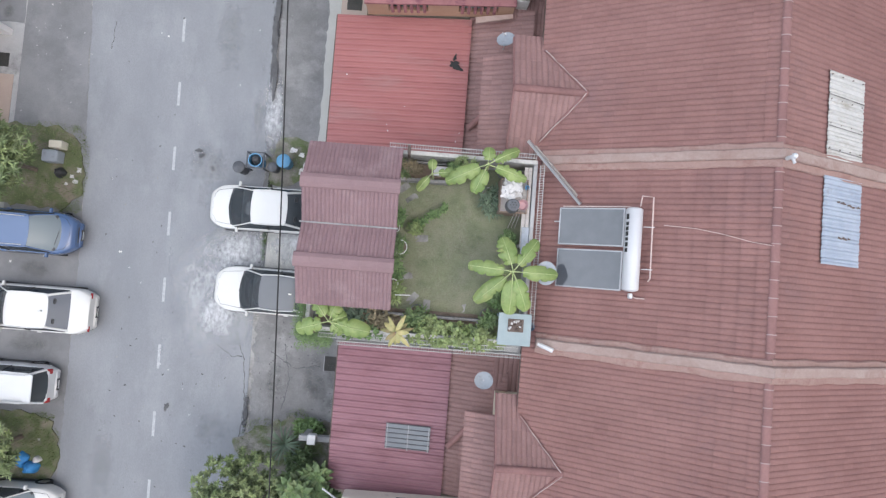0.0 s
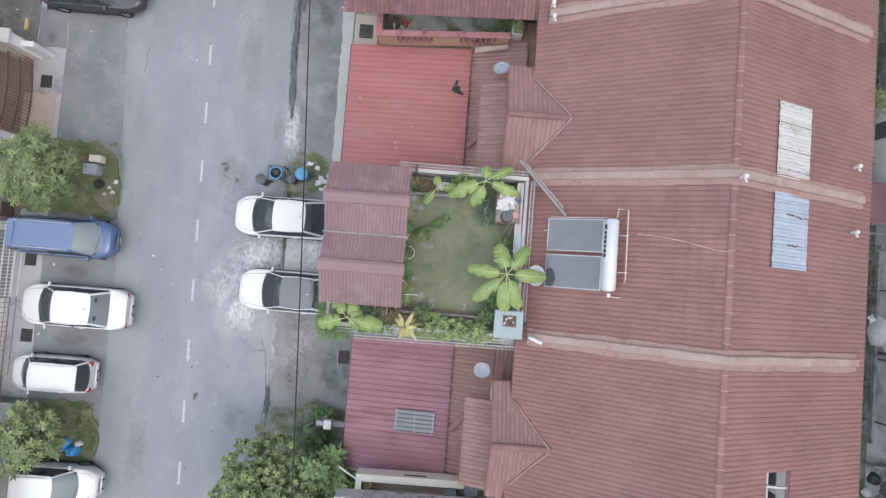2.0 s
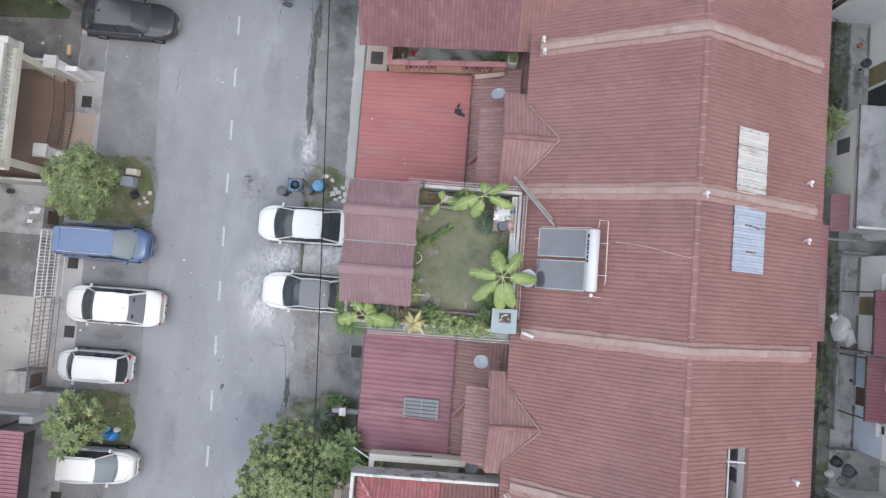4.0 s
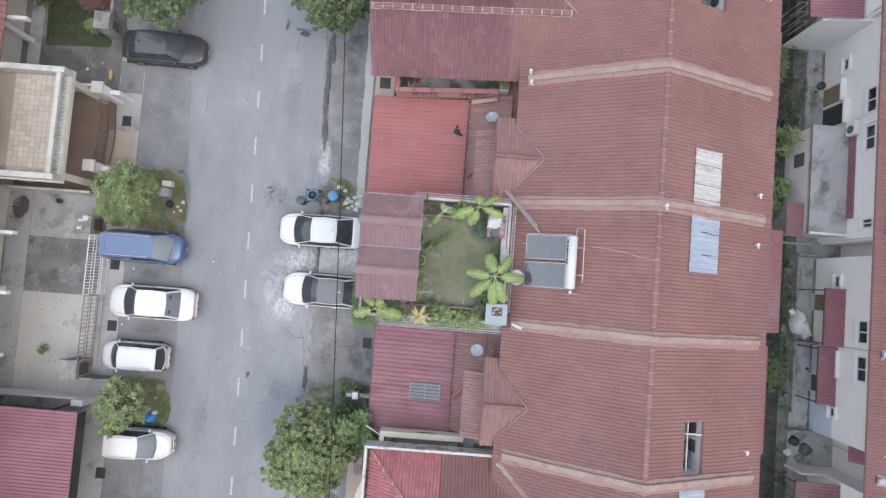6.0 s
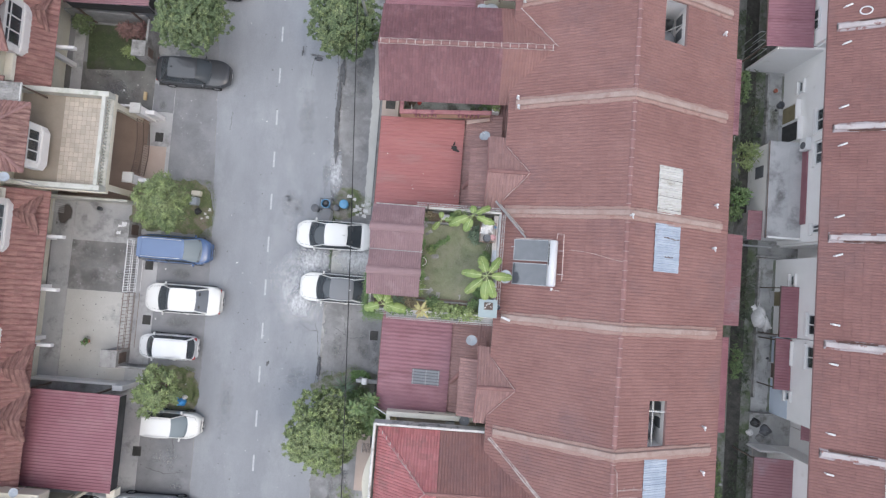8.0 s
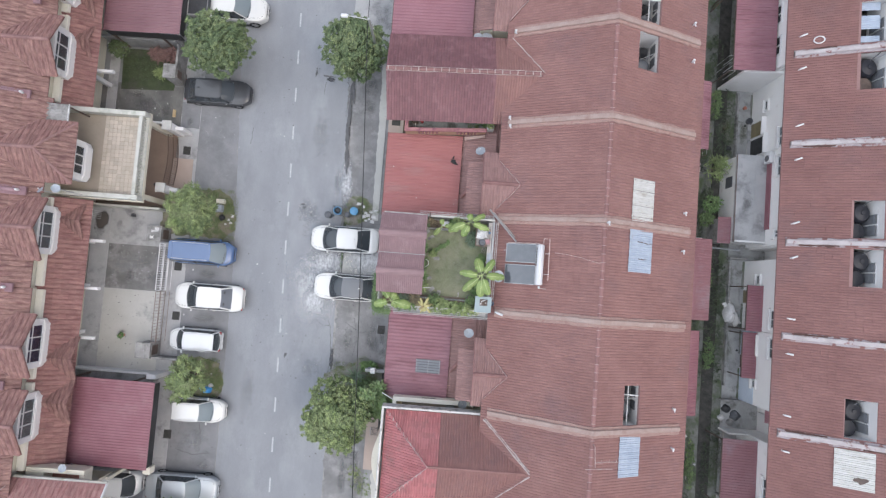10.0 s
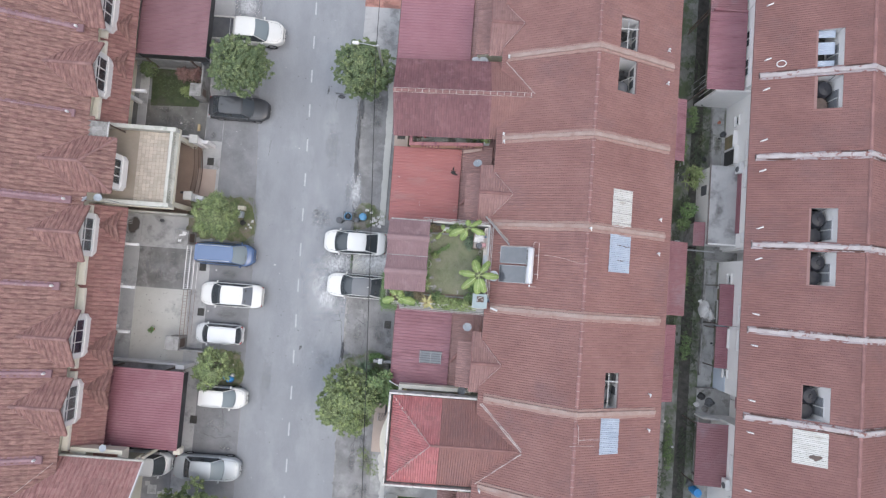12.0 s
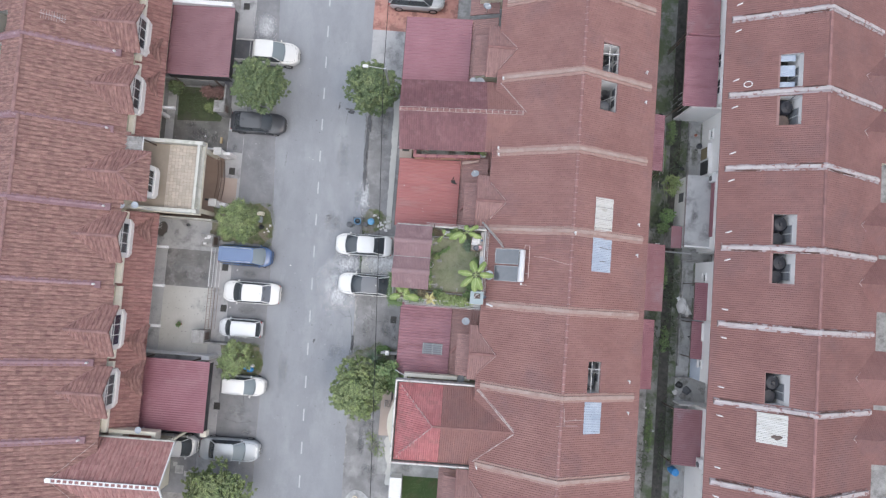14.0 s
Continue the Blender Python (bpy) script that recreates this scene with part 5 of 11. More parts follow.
# house 6: hipped extension behind a concrete gutter wall
def hip_extension(h):
    x0, x1, ylo, yhi, yc, xp, ze, zr = -2.66, 5.3, -13.45, -8.2, -10.62, -0.15, 4.75, 6.35
    xs = 0.4
    part("extension_wall", Geo().box(x0 + 0.2, ylo + 0.2, 0, 3.0, yhi - 0.2, ze - 0.1), M_CREAMWALL, h, "cream painted extension walls")
    front = slope_frame((x0, ylo, ze), (x0, yhi, ze), (xp, yc, zr))
    south = slope_frame((x0, ylo, ze), (x1, ylo, ze), (xp, yc, zr))
    north = slope_frame((x0, yhi, ze), (x1, yhi, ze), (xp, yc, zr))
    base = part("hip_roof", Geo().add([(x0, ylo, ze), (x1, ylo, ze), (x1, yhi, ze), (x0, yhi, ze), (xp, yc, zr), (x1, yc, zr)],
                                      [(0, 1, 5, 4), (2, 3, 4, 5), (3, 0, 4), (3, 2, 1, 0), (1, 2, 5)]), M_TILE_OLD, h, "hipped tile roof, part bright red, part brown")
    L = front[5]
    mid = (yc - ylo)
    gf = tiled(Geo(), front, 0.30, 0.30, 2, 0.034, 0.014, lo=lambda v: (front[4] - mid if front[1].y < 0 else mid) * v / L, hi=lambda v: front[4] - (mid if front[1].y < 0 else front[4] - mid) * v / L)
    part("front_tiles", gf, M_TILE_RED, base, "bright red hip tiles", 50, "stuff")
    for fr, tag in ((south, "south_tiles"), (north, "north_tiles")):
        fwd = fr[1].x > 0
        for a, b, m in ((x0, xs, M_TILE_RED), (xs, x1, M_TILE)):
            W = fr[4]
            cut = lambda v, V=fr[5]: (xp - x0) * v / V
            ua, ub = (a - x0, b - x0) if fwd else (x1 - b, x1 - a)
            if fwd:
                lo, hi = (lambda v: max(cut(v), ua)), (lambda v: ub)
            else:
                lo, hi = (lambda v: ua), (lambda v: min(W - cut(v), ub))
            part("side_tiles", tiled(Geo(), fr, 0.30, 0.30, 2, 0.034, 0.014, lo=lo, hi=hi), m, base, "", 50, "stuff")
    line_caps(base, (xp, yc, zr + 0.02), (x1 - 0.3, yc, zr + 0.02), M_TILE, 0.08, 0.04)
    for ye in (ylo, yhi):
        line_caps(base, (x0, ye, ze + 0.03), (xp, yc, zr + 0.02), M_TILE_RED, 0.07, 0.045)
        for k in range(1, 11):
            q = Vector((x0, ye, ze + 0.07)).lerp(Vector((xp, yc, zr + 0.07)), k / 11.5)
            part("hip_mortar", Geo().box(q.x - 0.02, q.y - 0.08, q.z, q.x + 0.02, q.y + 0.08, q.z + 0.015), M_MORTAR, base)
    mortar_line(base, (2.75, -8.2, 5.32), (5.25, -10.57, 6.48), 0.06)
    mortar_line(base, (2.85, -8.15, 5.34), (5.2, -10.4, 6.46), 0.04)
    mortar_line(base, (2.75, -13.05, 5.32), (5.25, -10.67, 6.48), 0.04)
    mortar_line(base, (x0 + 0.3, ylo + 0.5, ze + 0.3), (xp, yc, zr + 0.08), 0.018)
    mortar_line(base, (x0 + 0.5, yhi - 0.6, ze + 0.45), (xp, yc, zr + 0.08), 0.016)
    g = Geo()
    for a, b, c, d in ((-2.93, -13.58, -2.80, -8.08), (-2.93, -8.08, 2.7, -7.96), (-2.93, -13.70, 2.7, -13.58)):
        g.box(a, b, 4.3, c, d, 5.0, 0.02)
    wallp = part("gutter_wall", g, M_PARAPET_OLD, h, "stained white parapet around the gutter")
    part("gutter_floor", Geo().box(-2.8, -13.58, 4.3, 2.7, -8.08, 4.55), M_CONC_OLD, wallp, "mouldy concrete gutter")
    # curved balcony slab below the parapet, ledge to the next house
    cur = Geo().slab([(-2.95 - 0.42 * math.sin(math.pi * i / 14), -9.6 - 3.2 * i / 14, 4.1) for i in range(15)], 0.14)
    part("curved_ledge", cur, M_CREAMWALL, h, "curved cream balcony ledge")
    ledge = part("balcony_ledge", Geo().box(-2.45, -7.98, 3.03, 2.3, -7.72, 3.62, 0.01), M_CREAMLEDGE, h, "cream concrete balcony parapet")
    part("ledge_end", Geo().box(-2.45, -8.44, 3.03, -2.24, -7.982, 3.615), M_CREAMLEDGE, ledge)
    part("ledge_floor", Geo().box(-2.238, -8.44, 3.0, 2.3, -7.982, 3.12), M_GROUT, ledge, "brown balcony floor")
    # No slot is cut: a thin dark plate paints its shade.
    part("ledge_slot", Geo().box(-0.75, -7.719, 3.38, 0.05, -7.712, 3.48), M_DRAIN_RECESS, ledge, "dark plate painted as the shade of a slot")
    part("ledge_pillar", Geo().box(-2.5, -8.4, 0, -2.2, -7.99, 3.0, 0.02), M_CREAMLEDGE, h)



hip_extension(houses[6])
solo("storage_box", Geo().box(0.70, -8.40, 3.12, 1.16, -8.08, 3.42, 0.02), M_CONC_DARK, "dark grey box on the narrow balcony", "box")
solo("bucket", Geo().lathe(-2.05, -8.15, [(0.01, 3.125), (0.12, 3.125), (0.15, 3.42), (0.13, 3.42), (0.10, 3.16), (0.01, 3.16)], 12), M_YELLOWPLASTIC, "pale yellow bucket on the narrow balcony", "bucket")
solo("pole", Geo().tube([(-3.12, -7.62, 3.35), (-2.42, -7.90, 3.64)], 0.028, 7), M_WHITEMETAL, "white pole leaning over the balcony parapet", "pole")
flat("peach_forecourt", rect(-4.3, -13.4, -2.6, -8.2), 0.05, M_PEACHPAVE, "peach paved forecourt behind the tree", "pavement", t=0.05)
flat("lower_yard", rect(-4.2, -16.4, 1.6, -13.4), 0.04, M_CONC_DARK, "damp concrete yard beside the red roof", "yard floor", t=0.03)
flat("front_lawn", rect(-2.1, -24, 1.1, -16.4), 0.06, M_LAWN_DEEP, "green lawn in a front yard", "lawn", t=0.05)
wb = thing("white_pillar_box", (-2.6, -17.0, 0), "white painted gate pillar with a flat top", "gate pillar")
part("pillar", Geo().box(-3.0, -17.7, 0, -2.2, -16.25, 0.95, 0.02), M_WHITEWALL, wb)
part("top_slab", Geo().box(-3.06, -17.76, 0.95, -2.14, -16.2, 1.05, 0.02), M_WHITEMETAL, wb)

# house 3: sunken balcony with an ochre parapet towards house 2
def b_line(x):
    """The balcony's outer edge, which runs slightly askew."""
    return 7.93 + (x + 3.0) * 0.06


def skew_box(x0, x1, d0, d1, z0, z1):
    return Geo().slab([(x0, b_line(x0) + d0, z1), (x1, b_line(x1) + d0, z1), (x1, b_line(x1) + d1, z1), (x0, b_line(x0) + d1, z1)], z1 - z0)


oc = thing("balcony", (-0.6, 8.6, 0), "sunken balcony with ochre parapet, red coping and mouldy floor", "balcony")
part("balcony_base", Geo().box(-2.9, 8.32, 0, 1.75, 9.9, 3.1), M_CREAMWALL, oc)
part("balcony_floor", skew_box(-2.98, 1.82, 0.16, 2.2, 3.1, 3.22), M_MOULD, oc, "grey-green mouldy balcony floor")
part("parapet", skew_box(-2.98, 1.82, 0.03, 0.16, 3.2, 3.5), M_YELLOWWALL, oc, "ochre painted parapet")
part("coping", skew_box(-3.02, 1.86, -0.01, 0.21, 3.90, 3.97), M_COPING, oc, "faded red coping")
part("end_parapet", Geo().box(-3.0, 8.12, 3.2, -2.86, 9.95, 3.9), M_YELLOWWALL, oc)
part("end_coping", Geo().box(-3.03, 8.14, 3.9, -2.82, 9.95, 3.965), M_COPING, oc)
for a in (-2.15, 0.14):
    for i in range(6):
        x = a + 0.21 * i
        part("baluster", Geo().lathe(x, b_line(x) + 0.04, [(0.065, 3.44), (0.04, 3.54), (0.075, 3.66), (0.04, 3.80), (0.06, 3.91)], 8), M_COPING, oc)
for a, b in ((-2.98, -2.27), (-0.98, 0.02), (1.3, 1.82)):
    part("rail_pier", skew_box(a, b, 0.03, 0.16, 3.48, 3.92), M_YELLOWWALL, oc)
part("eave_gutter", Geo().tube([(-4.12, 8.36, 4.83), (-2.7, 8.37, 4.83)], 0.05, 8), M_CONC, oc, "grey eaves gutter")
bx = thing("planter_box", (2.03, 8.55, 3.1), "grey concrete planter at the balcony end", "planter")
part("planter_body", Geo().box(1.88, 8.36, 2.9, 2.26, 8.85, 4.0, 0.02), M_CAP_GREY, bx)
part("soil", Geo().box(1.93, 8.41, 4.0, 2.21, 8.80, 4.02), M_SOIL, bx)
def roof_strip(x0, x1, y0, y1, z0, z1):
    t = thing("roof_strip", ((x0 + x1) / 2, (y0 + y1) / 2, z0), "narrow strip of brown tiles between two roofs", "roof", "tile strips between roofs")
    part("strip_deck", Geo().slab([(x0, y0, z0), (x1, y0, z0), (x1, y1, z1), (x0, y1, z1)], 0.08), M_TILE_OLD, t)
    part("strip_tiles", tiled(Geo(), slope_frame((x0, y0, z0 + 0.01), (x1, y0, z0 + 0.01), (x0, y1, z1 + 0.01))), M_TILE_OLD, t, "", 50, "stuff")


roof_strip(1.84, 2.9, 6.6, 9.0, 3.22, 3.60)
roof_strip(2.05, 2.95, -4.6, -2.45, 3.30, 3.62)
bt = thing("plastic_tub", (-2.45, 8.75, 3.22), "brown plastic tub on the balcony floor", "tub")
part("tub", Geo().lathe(-2.45, 8.75, [(0.01, 3.23), (0.19, 3.23), (0.24, 3.55), (0.22, 3.55), (0.17, 3.28), (0.01, 3.28)], 14), M_BARK, bt)
rg_ = thing("watering_can", (-2.05, 8.8, 3.22), "red plastic watering can on the balcony", "watering can")
part("body", Geo().lathe(-2.05, 8.78, [(0.01, 3.23), (0.10, 3.23), (0.11, 3.40), (0.05, 3.48), (0.01, 3.48)], 12), M_REDPLASTIC, rg_)
part("spout", Geo().tube([(-1.96, 8.82, 3.28), (-1.80, 8.92, 3.46)], [0.025, 0.015], 7), M_REDPLASTIC, rg_)
part("handle", Geo().tube([(-2.05, 8.68, 3.46), (-2.08, 8.62, 3.58), (-2.06, 8.84, 3.60), (-2.05, 8.88, 3.46)], 0.012, 6), M_REDPLASTIC, rg_)
solo("pole", Geo().tube([(-2.40, 8.18, 3.22), (-2.40, 8.40, 4.02)], 0.02, 7), M_WHITEMETAL, "short white pole leaning on the balcony parapet", "pole")
pl = Geo().slab([(0.60, 7.72, 3.66), (1.80, 7.98, 3.66), (1.79, 8.13, 3.66), (0.60, 7.93, 3.66)], 0.05)
solo("gap_board", pl, M_CAP, "stained pinkish grey board laid over the roof gap", "board")
mh = thing("inspection_box", (-3.81, 9.2, 0), "cream concrete box with a dark grating", "utility box")
part("box_body", Geo().box(-4.29, 8.3, 0, -3.32, 9.93, 1.6, 0.02), M_PEACHPAVE, mh)
# The box is solid; this dark plate paints the hole's inner shade.
part("opening", Geo().box(-4.08, 8.93, 1.6, -3.53, 9.5, 1.612), M_DRAIN_RECESS, mh, "dark square plate painted for the shade below the grating")
for i in range(5):
    part("grating_bar", Geo().box(-4.0 + 0.1 * i, 8.93, 1.612, -3.985 + 0.1 * i, 9.5, 1.622), M_BLACKMETAL, mh)

# ---- the house with the rooftop garden ----
GZ = 4.95
gh = thing("porch_block", (-0.5, 0.2, 0), "two-storey porch block that carries the rooftop garden", "building")
part("block_wall", Geo().box(-3.45, -2.35, 0, 2.55, 2.8, GZ - 0.3), M_WHITEWALL, gh)
part("roof_slab", Geo().box(-3.7, -2.45, GZ - 0.3, 2.6, 2.9, GZ - 0.06, 0.02), M_CONC, gh)
# A dark plate paints an assumed opening's shade; the wall behind is solid.
part("garage_opening", Geo().box(-3.47, -1.6, 0, -3.452, 2.2, 2.5), M_DRAIN_RECESS, gh, "dark plate painted as the shade of a garage opening")
solo("garden_lawn", Geo().grid(40, 36, lambda u, v: (-3.4 + 5.9 * u, -2.2 + 4.85 * v, GZ + 0.015 * noise.noise((u * 7, v * 6, 3)) + 0.008 * noise.noise((u * 31, v * 27, 5)))), M_MOSSLAWN, "thin mossy rooftop lawn with bare patches", "lawn", "", "structure", 60)

def parapet(a, b, zwall, zrail, along, label):
    """A white parapet with a picket rail leaning over it."""
    p = thing("parapet", ((a[0] + b[0]) / 2, (a[1] + b[1]) / 2, GZ - 0.3), label, "parapet", "parapets of the roof garden")
    t = 0.06
    wm_ = M_CONC if "grey" in label else M_CAP_GREY
    if along == "x":
        part("wall", Geo().box(a[0], a[1] - t, GZ - 0.3, b[0], a[1] + t, zwall, 0.015), wm_, p)
    else:
        part("wall", Geo().box(a[0] - t, a[1], GZ - 0.3, a[0] + t, b[1], zwall, 0.015), wm_, p)
    return p


def picket_rail(p, a, b, z0, z1, lean):
    n = int(max(abs(b[0] - a[0]), abs(b[1] - a[1])) / 0.07)
    for zz, k in ((z0 + 0.06, 0.15), (z1 - 0.05, 0.9)):
        part("rail_bar", Geo().tube([(a[0] + lean[0] * k, a[1] + lean[1] * k, zz), (b[0] + lean[0] * k, b[1] + lean[1] * k, zz)], 0.011, 6), M_PICKET, p)
    me = mesh_of("picket", Geo().tube([(0, 0, 0), (lean[0], lean[1], (z1 - z0) * UP)], 0.0085, 5), M_PICKET)
    for i in range(n + 1):
        piece("picket", me, p, Matrix.Translation((a[0] + (b[0] - a[0]) * i / n, a[1] + (b[1] - a[1]) * i / n, z0)))


pn = parapet((-3.6, 2.78), (2.55, 2.78), 5.75, 6.1, "x", "white parapet with a picket rail towards the red canopy")
picket_rail(pn, (-1.6, 2.86), (2.5, 2.86), 5.75, 5.85, (0, 0.14))
part("white_trim", Geo().box(-3.6, 2.90, 4.2, 0.9, 2.98, 4.3), M_WHITEMETAL, pn, "white scalloped edge trim")
ps = parapet((-3.3, -2.32), (2.55, -2.32), 5.45, 5.7, "x", "white parapet with a picket rail towards the mauve canopy")
picket_rail(ps, (-3.2, -2.42), (2.4, -2.42), 5.40, 5.5, (0, -0.14))
part("outer_ledge", Geo().box(-2.75, -2.66, 4.92, 2.7, -2.38, 5.02), M_CONC, ps)
part("ledge_lip", Geo().box(-2.75, -2.70, 4.92, 2.7, -2.66, 5.14, 0.01), M_PICKET, ps, "white outer lip of the parapet")
picket_rail(ps, (-2.7, -2.64), (2.6, -2.64), 5.14, 5.26, (0, -0.13))
pe = parapet((2.52, -2.35), (2.52, 2.8), 5.65, 6.1, "y", "grey parapet with a picket rail beside the tile roof")
picket_rail(pe, (2.62, -1.8), (2.62, 2.7), 5.68, 5.8, (0.14, 0))
parapet((-3.6, -2.3), (-3.6, 2.8), 5.3, 5.5, "y", "low front parapet under hanging plants")

# awning: two small gabled tile roofs side by side
aw = thing("tiled_awning", (-2.35, 0.55, GZ), "plum-brown tiled awning with two ridges on steel posts", "awning")
AX0, AX1 = -3.6, -1.15
for ya, yr, yb in ((2.62, 1.55, 0.52), (0.52, -0.45, -1.55)):
    for ye in (ya, yb):
        valley = abs(ye - 0.52) < 0.01
        ze = 6.72 if valley else 6.62
        fr = slope_frame((AX0, ye, ze), (AX1, ye, ze), (AX0, yr, 7.08))
        d = part("roof_plate", deck(Geo(), fr, 0.04), M_TILE_AWN, aw)
        part("awning_tiles", tiled(Geo(), fr, 0.205, 0.25, 2, 0.018, 0.020), M_TILE_AWN, d, "plum-brown pressed tiles", 50, "stuff")
    for i in range(6):
        a, b = AX0 - 0.03 + 0.42 * i, AX0 - 0.03 + 0.42 * i + 0.417
        dz = RNG.uniform(0, 0.01)
        sec = [(-0.19, 7.06), (-0.17, 7.095), (-0.07, 7.135), (0.07, 7.135), (0.17, 7.095), (0.19, 7.06)]
        part("ridge_cap", Geo().add([(x, yr + q, z + dz) for x in (a, b) for q, z in sec], [(k, k + 1, k + 7, k + 6) for k in range(5)] + [tuple(range(6)), tuple(range(11, 5, -1)), (0, 6, 11, 5)]), M_AWN_RIDGE, aw, "flat-topped plum ridge cap")
part("valley_gutter", Geo().box(AX0 - 0.05, 0.50, 6.73, AX1 + 0.04, 0.54, 6.79), M_CONC_DARK, aw, "grey valley gutter")
for x in (AX0 + 0.15, AX1 - 0.15):
    for y in (2.4, 0.5, -1.35):
        part("post", Geo().box(x - 0.04, y - 0.04, GZ - 0.06, x + 0.04, y + 0.04, 6.68), M_BROWNMETAL, aw)
    part("beam", Geo().box(x - 0.04, -1.5, 6.5, x + 0.04, 2.55, 6.6), M_BROWNMETAL, aw)

# ---- rear row ----
RX0, RXR, RX1, RZ0, RZR = 18.85, 24.5, 30.55, 4.9, 7.45


def r_height(x):
    return RZR - abs(x - RXR) / (RXR - RX0) * (RZR - RZ0)


def rear_well(house, x0, y0, x1, y1, sheets=False, lid=M_GREYPLASTIC):
    """A light well with a water tank and a louvred window under its far rim."""
    zf = r_height(x1) - 1.7
    g = Geo()
    for a, b, c, d in ((x0 - 0.1, y0 - 0.1, x0, y1 + 0.1), (x1, y0 - 0.1, x1 + 0.1, y1 + 0.1)):
        g.box(a, b, zf, c, d, r_height(a) - 0.02)
    for b in (y0 - 0.1, y1):
        g.slab([(x0, b, r_height(x0) - 0.04), (x1, b, r_height(x1) - 0.04), (x1, b + 0.1, r_height(x1) - 0.04), (x0, b + 0.1, r_height(x0) - 0.04)], r_height(x0) - zf - 0.04)
    shaft = part("light_well", g, M_WHITEWALL, house, "open light well with white painted walls")
    # The floor's near-black colour paints in the shade of the well.
    part("well_floor", Geo().box(x0, y0, zf - 0.1, x1, y1, zf + 0.02), M_DRAIN_RECESS, shaft, "light well floor, near-black to paint its shade")
    L, zr = y1 - y0, r_height(x1)
    win = part("well_window", Geo().box(x1 - 0.03, y0 + 0.12 * L, zf + 0.3, x1 + 0.01, y0 + 0.66 * L, zr - 0.5), M_STEEL, shaft, "grey louvred window in the well")
    for k in range(5):
        z = zf + 0.34 + 0.165 * k
        part("louvre", Geo().slab([(x1 - 0.10, y0 + 0.14 * L, z), (x1 - 0.03, y0 + 0.14 * L, z + 0.09), (x1 - 0.03, y0 + 0.64 * L, z + 0.09), (x1 - 0.10, y0 + 0.64 * L, z)], 0.01), M_GREYPLASTIC, win)
    part("mullion", Geo().box(x1 - 0.12, y0 + 0.38 * L, zf + 0.3, x1 - 0.03, y0 + 0.41 * L, zr - 0.5), M_PICKET, win)
    if sheets:
        for a, b in ((0.05, 0.2), (0.36, 0.68), (0.8, 0.99)):
            part("pale_sheet", corrugated(Geo(), x0 + 0.02, x1 - 0.28, y0 + a * L, y0 + b * L, r_height(x0) - 0.15, r_height(x0) + 0.08, 0.12, 0.02), M_POLY_B, shaft, "pale blue sheet laid over part of the well")
        return
    tx, ty = x0 + 0.58, y0 + L * 0.68
    part("water_tank", Geo().lathe(tx, ty, [(0.46, zf + 0.02), (0.54, zf + 0.4), (0.54, zf + 0.85), (0.42, zf + 0.98), (0.14, zf + 1.03), (0.12, zf + 1.07), (0.0, zf + 1.07)], 22), M_BLACKTANK, shaft, "black round water tank", 40)
    part("tank_lid", Geo().lathe(x0 + 0.48, y0 + L * 0.22, [(0.42, zf + 0.02), (0.46, zf + 0.75), (0.43, zf + 0.8), (0.0, zf + 0.83)], 20), lid, shaft, "dusty lid of a second tank", 40)
    part("pipe", Geo().tube([(tx, ty + 0.3, zf + 0.95), (tx + 0.2, y1 - 0.15, zf + 1.05), (tx + 0.25, y1 - 0.02, zf + 1.4)], 0.022, 8), M_GREYPLASTIC, shaft, "grey pipe of the tank")


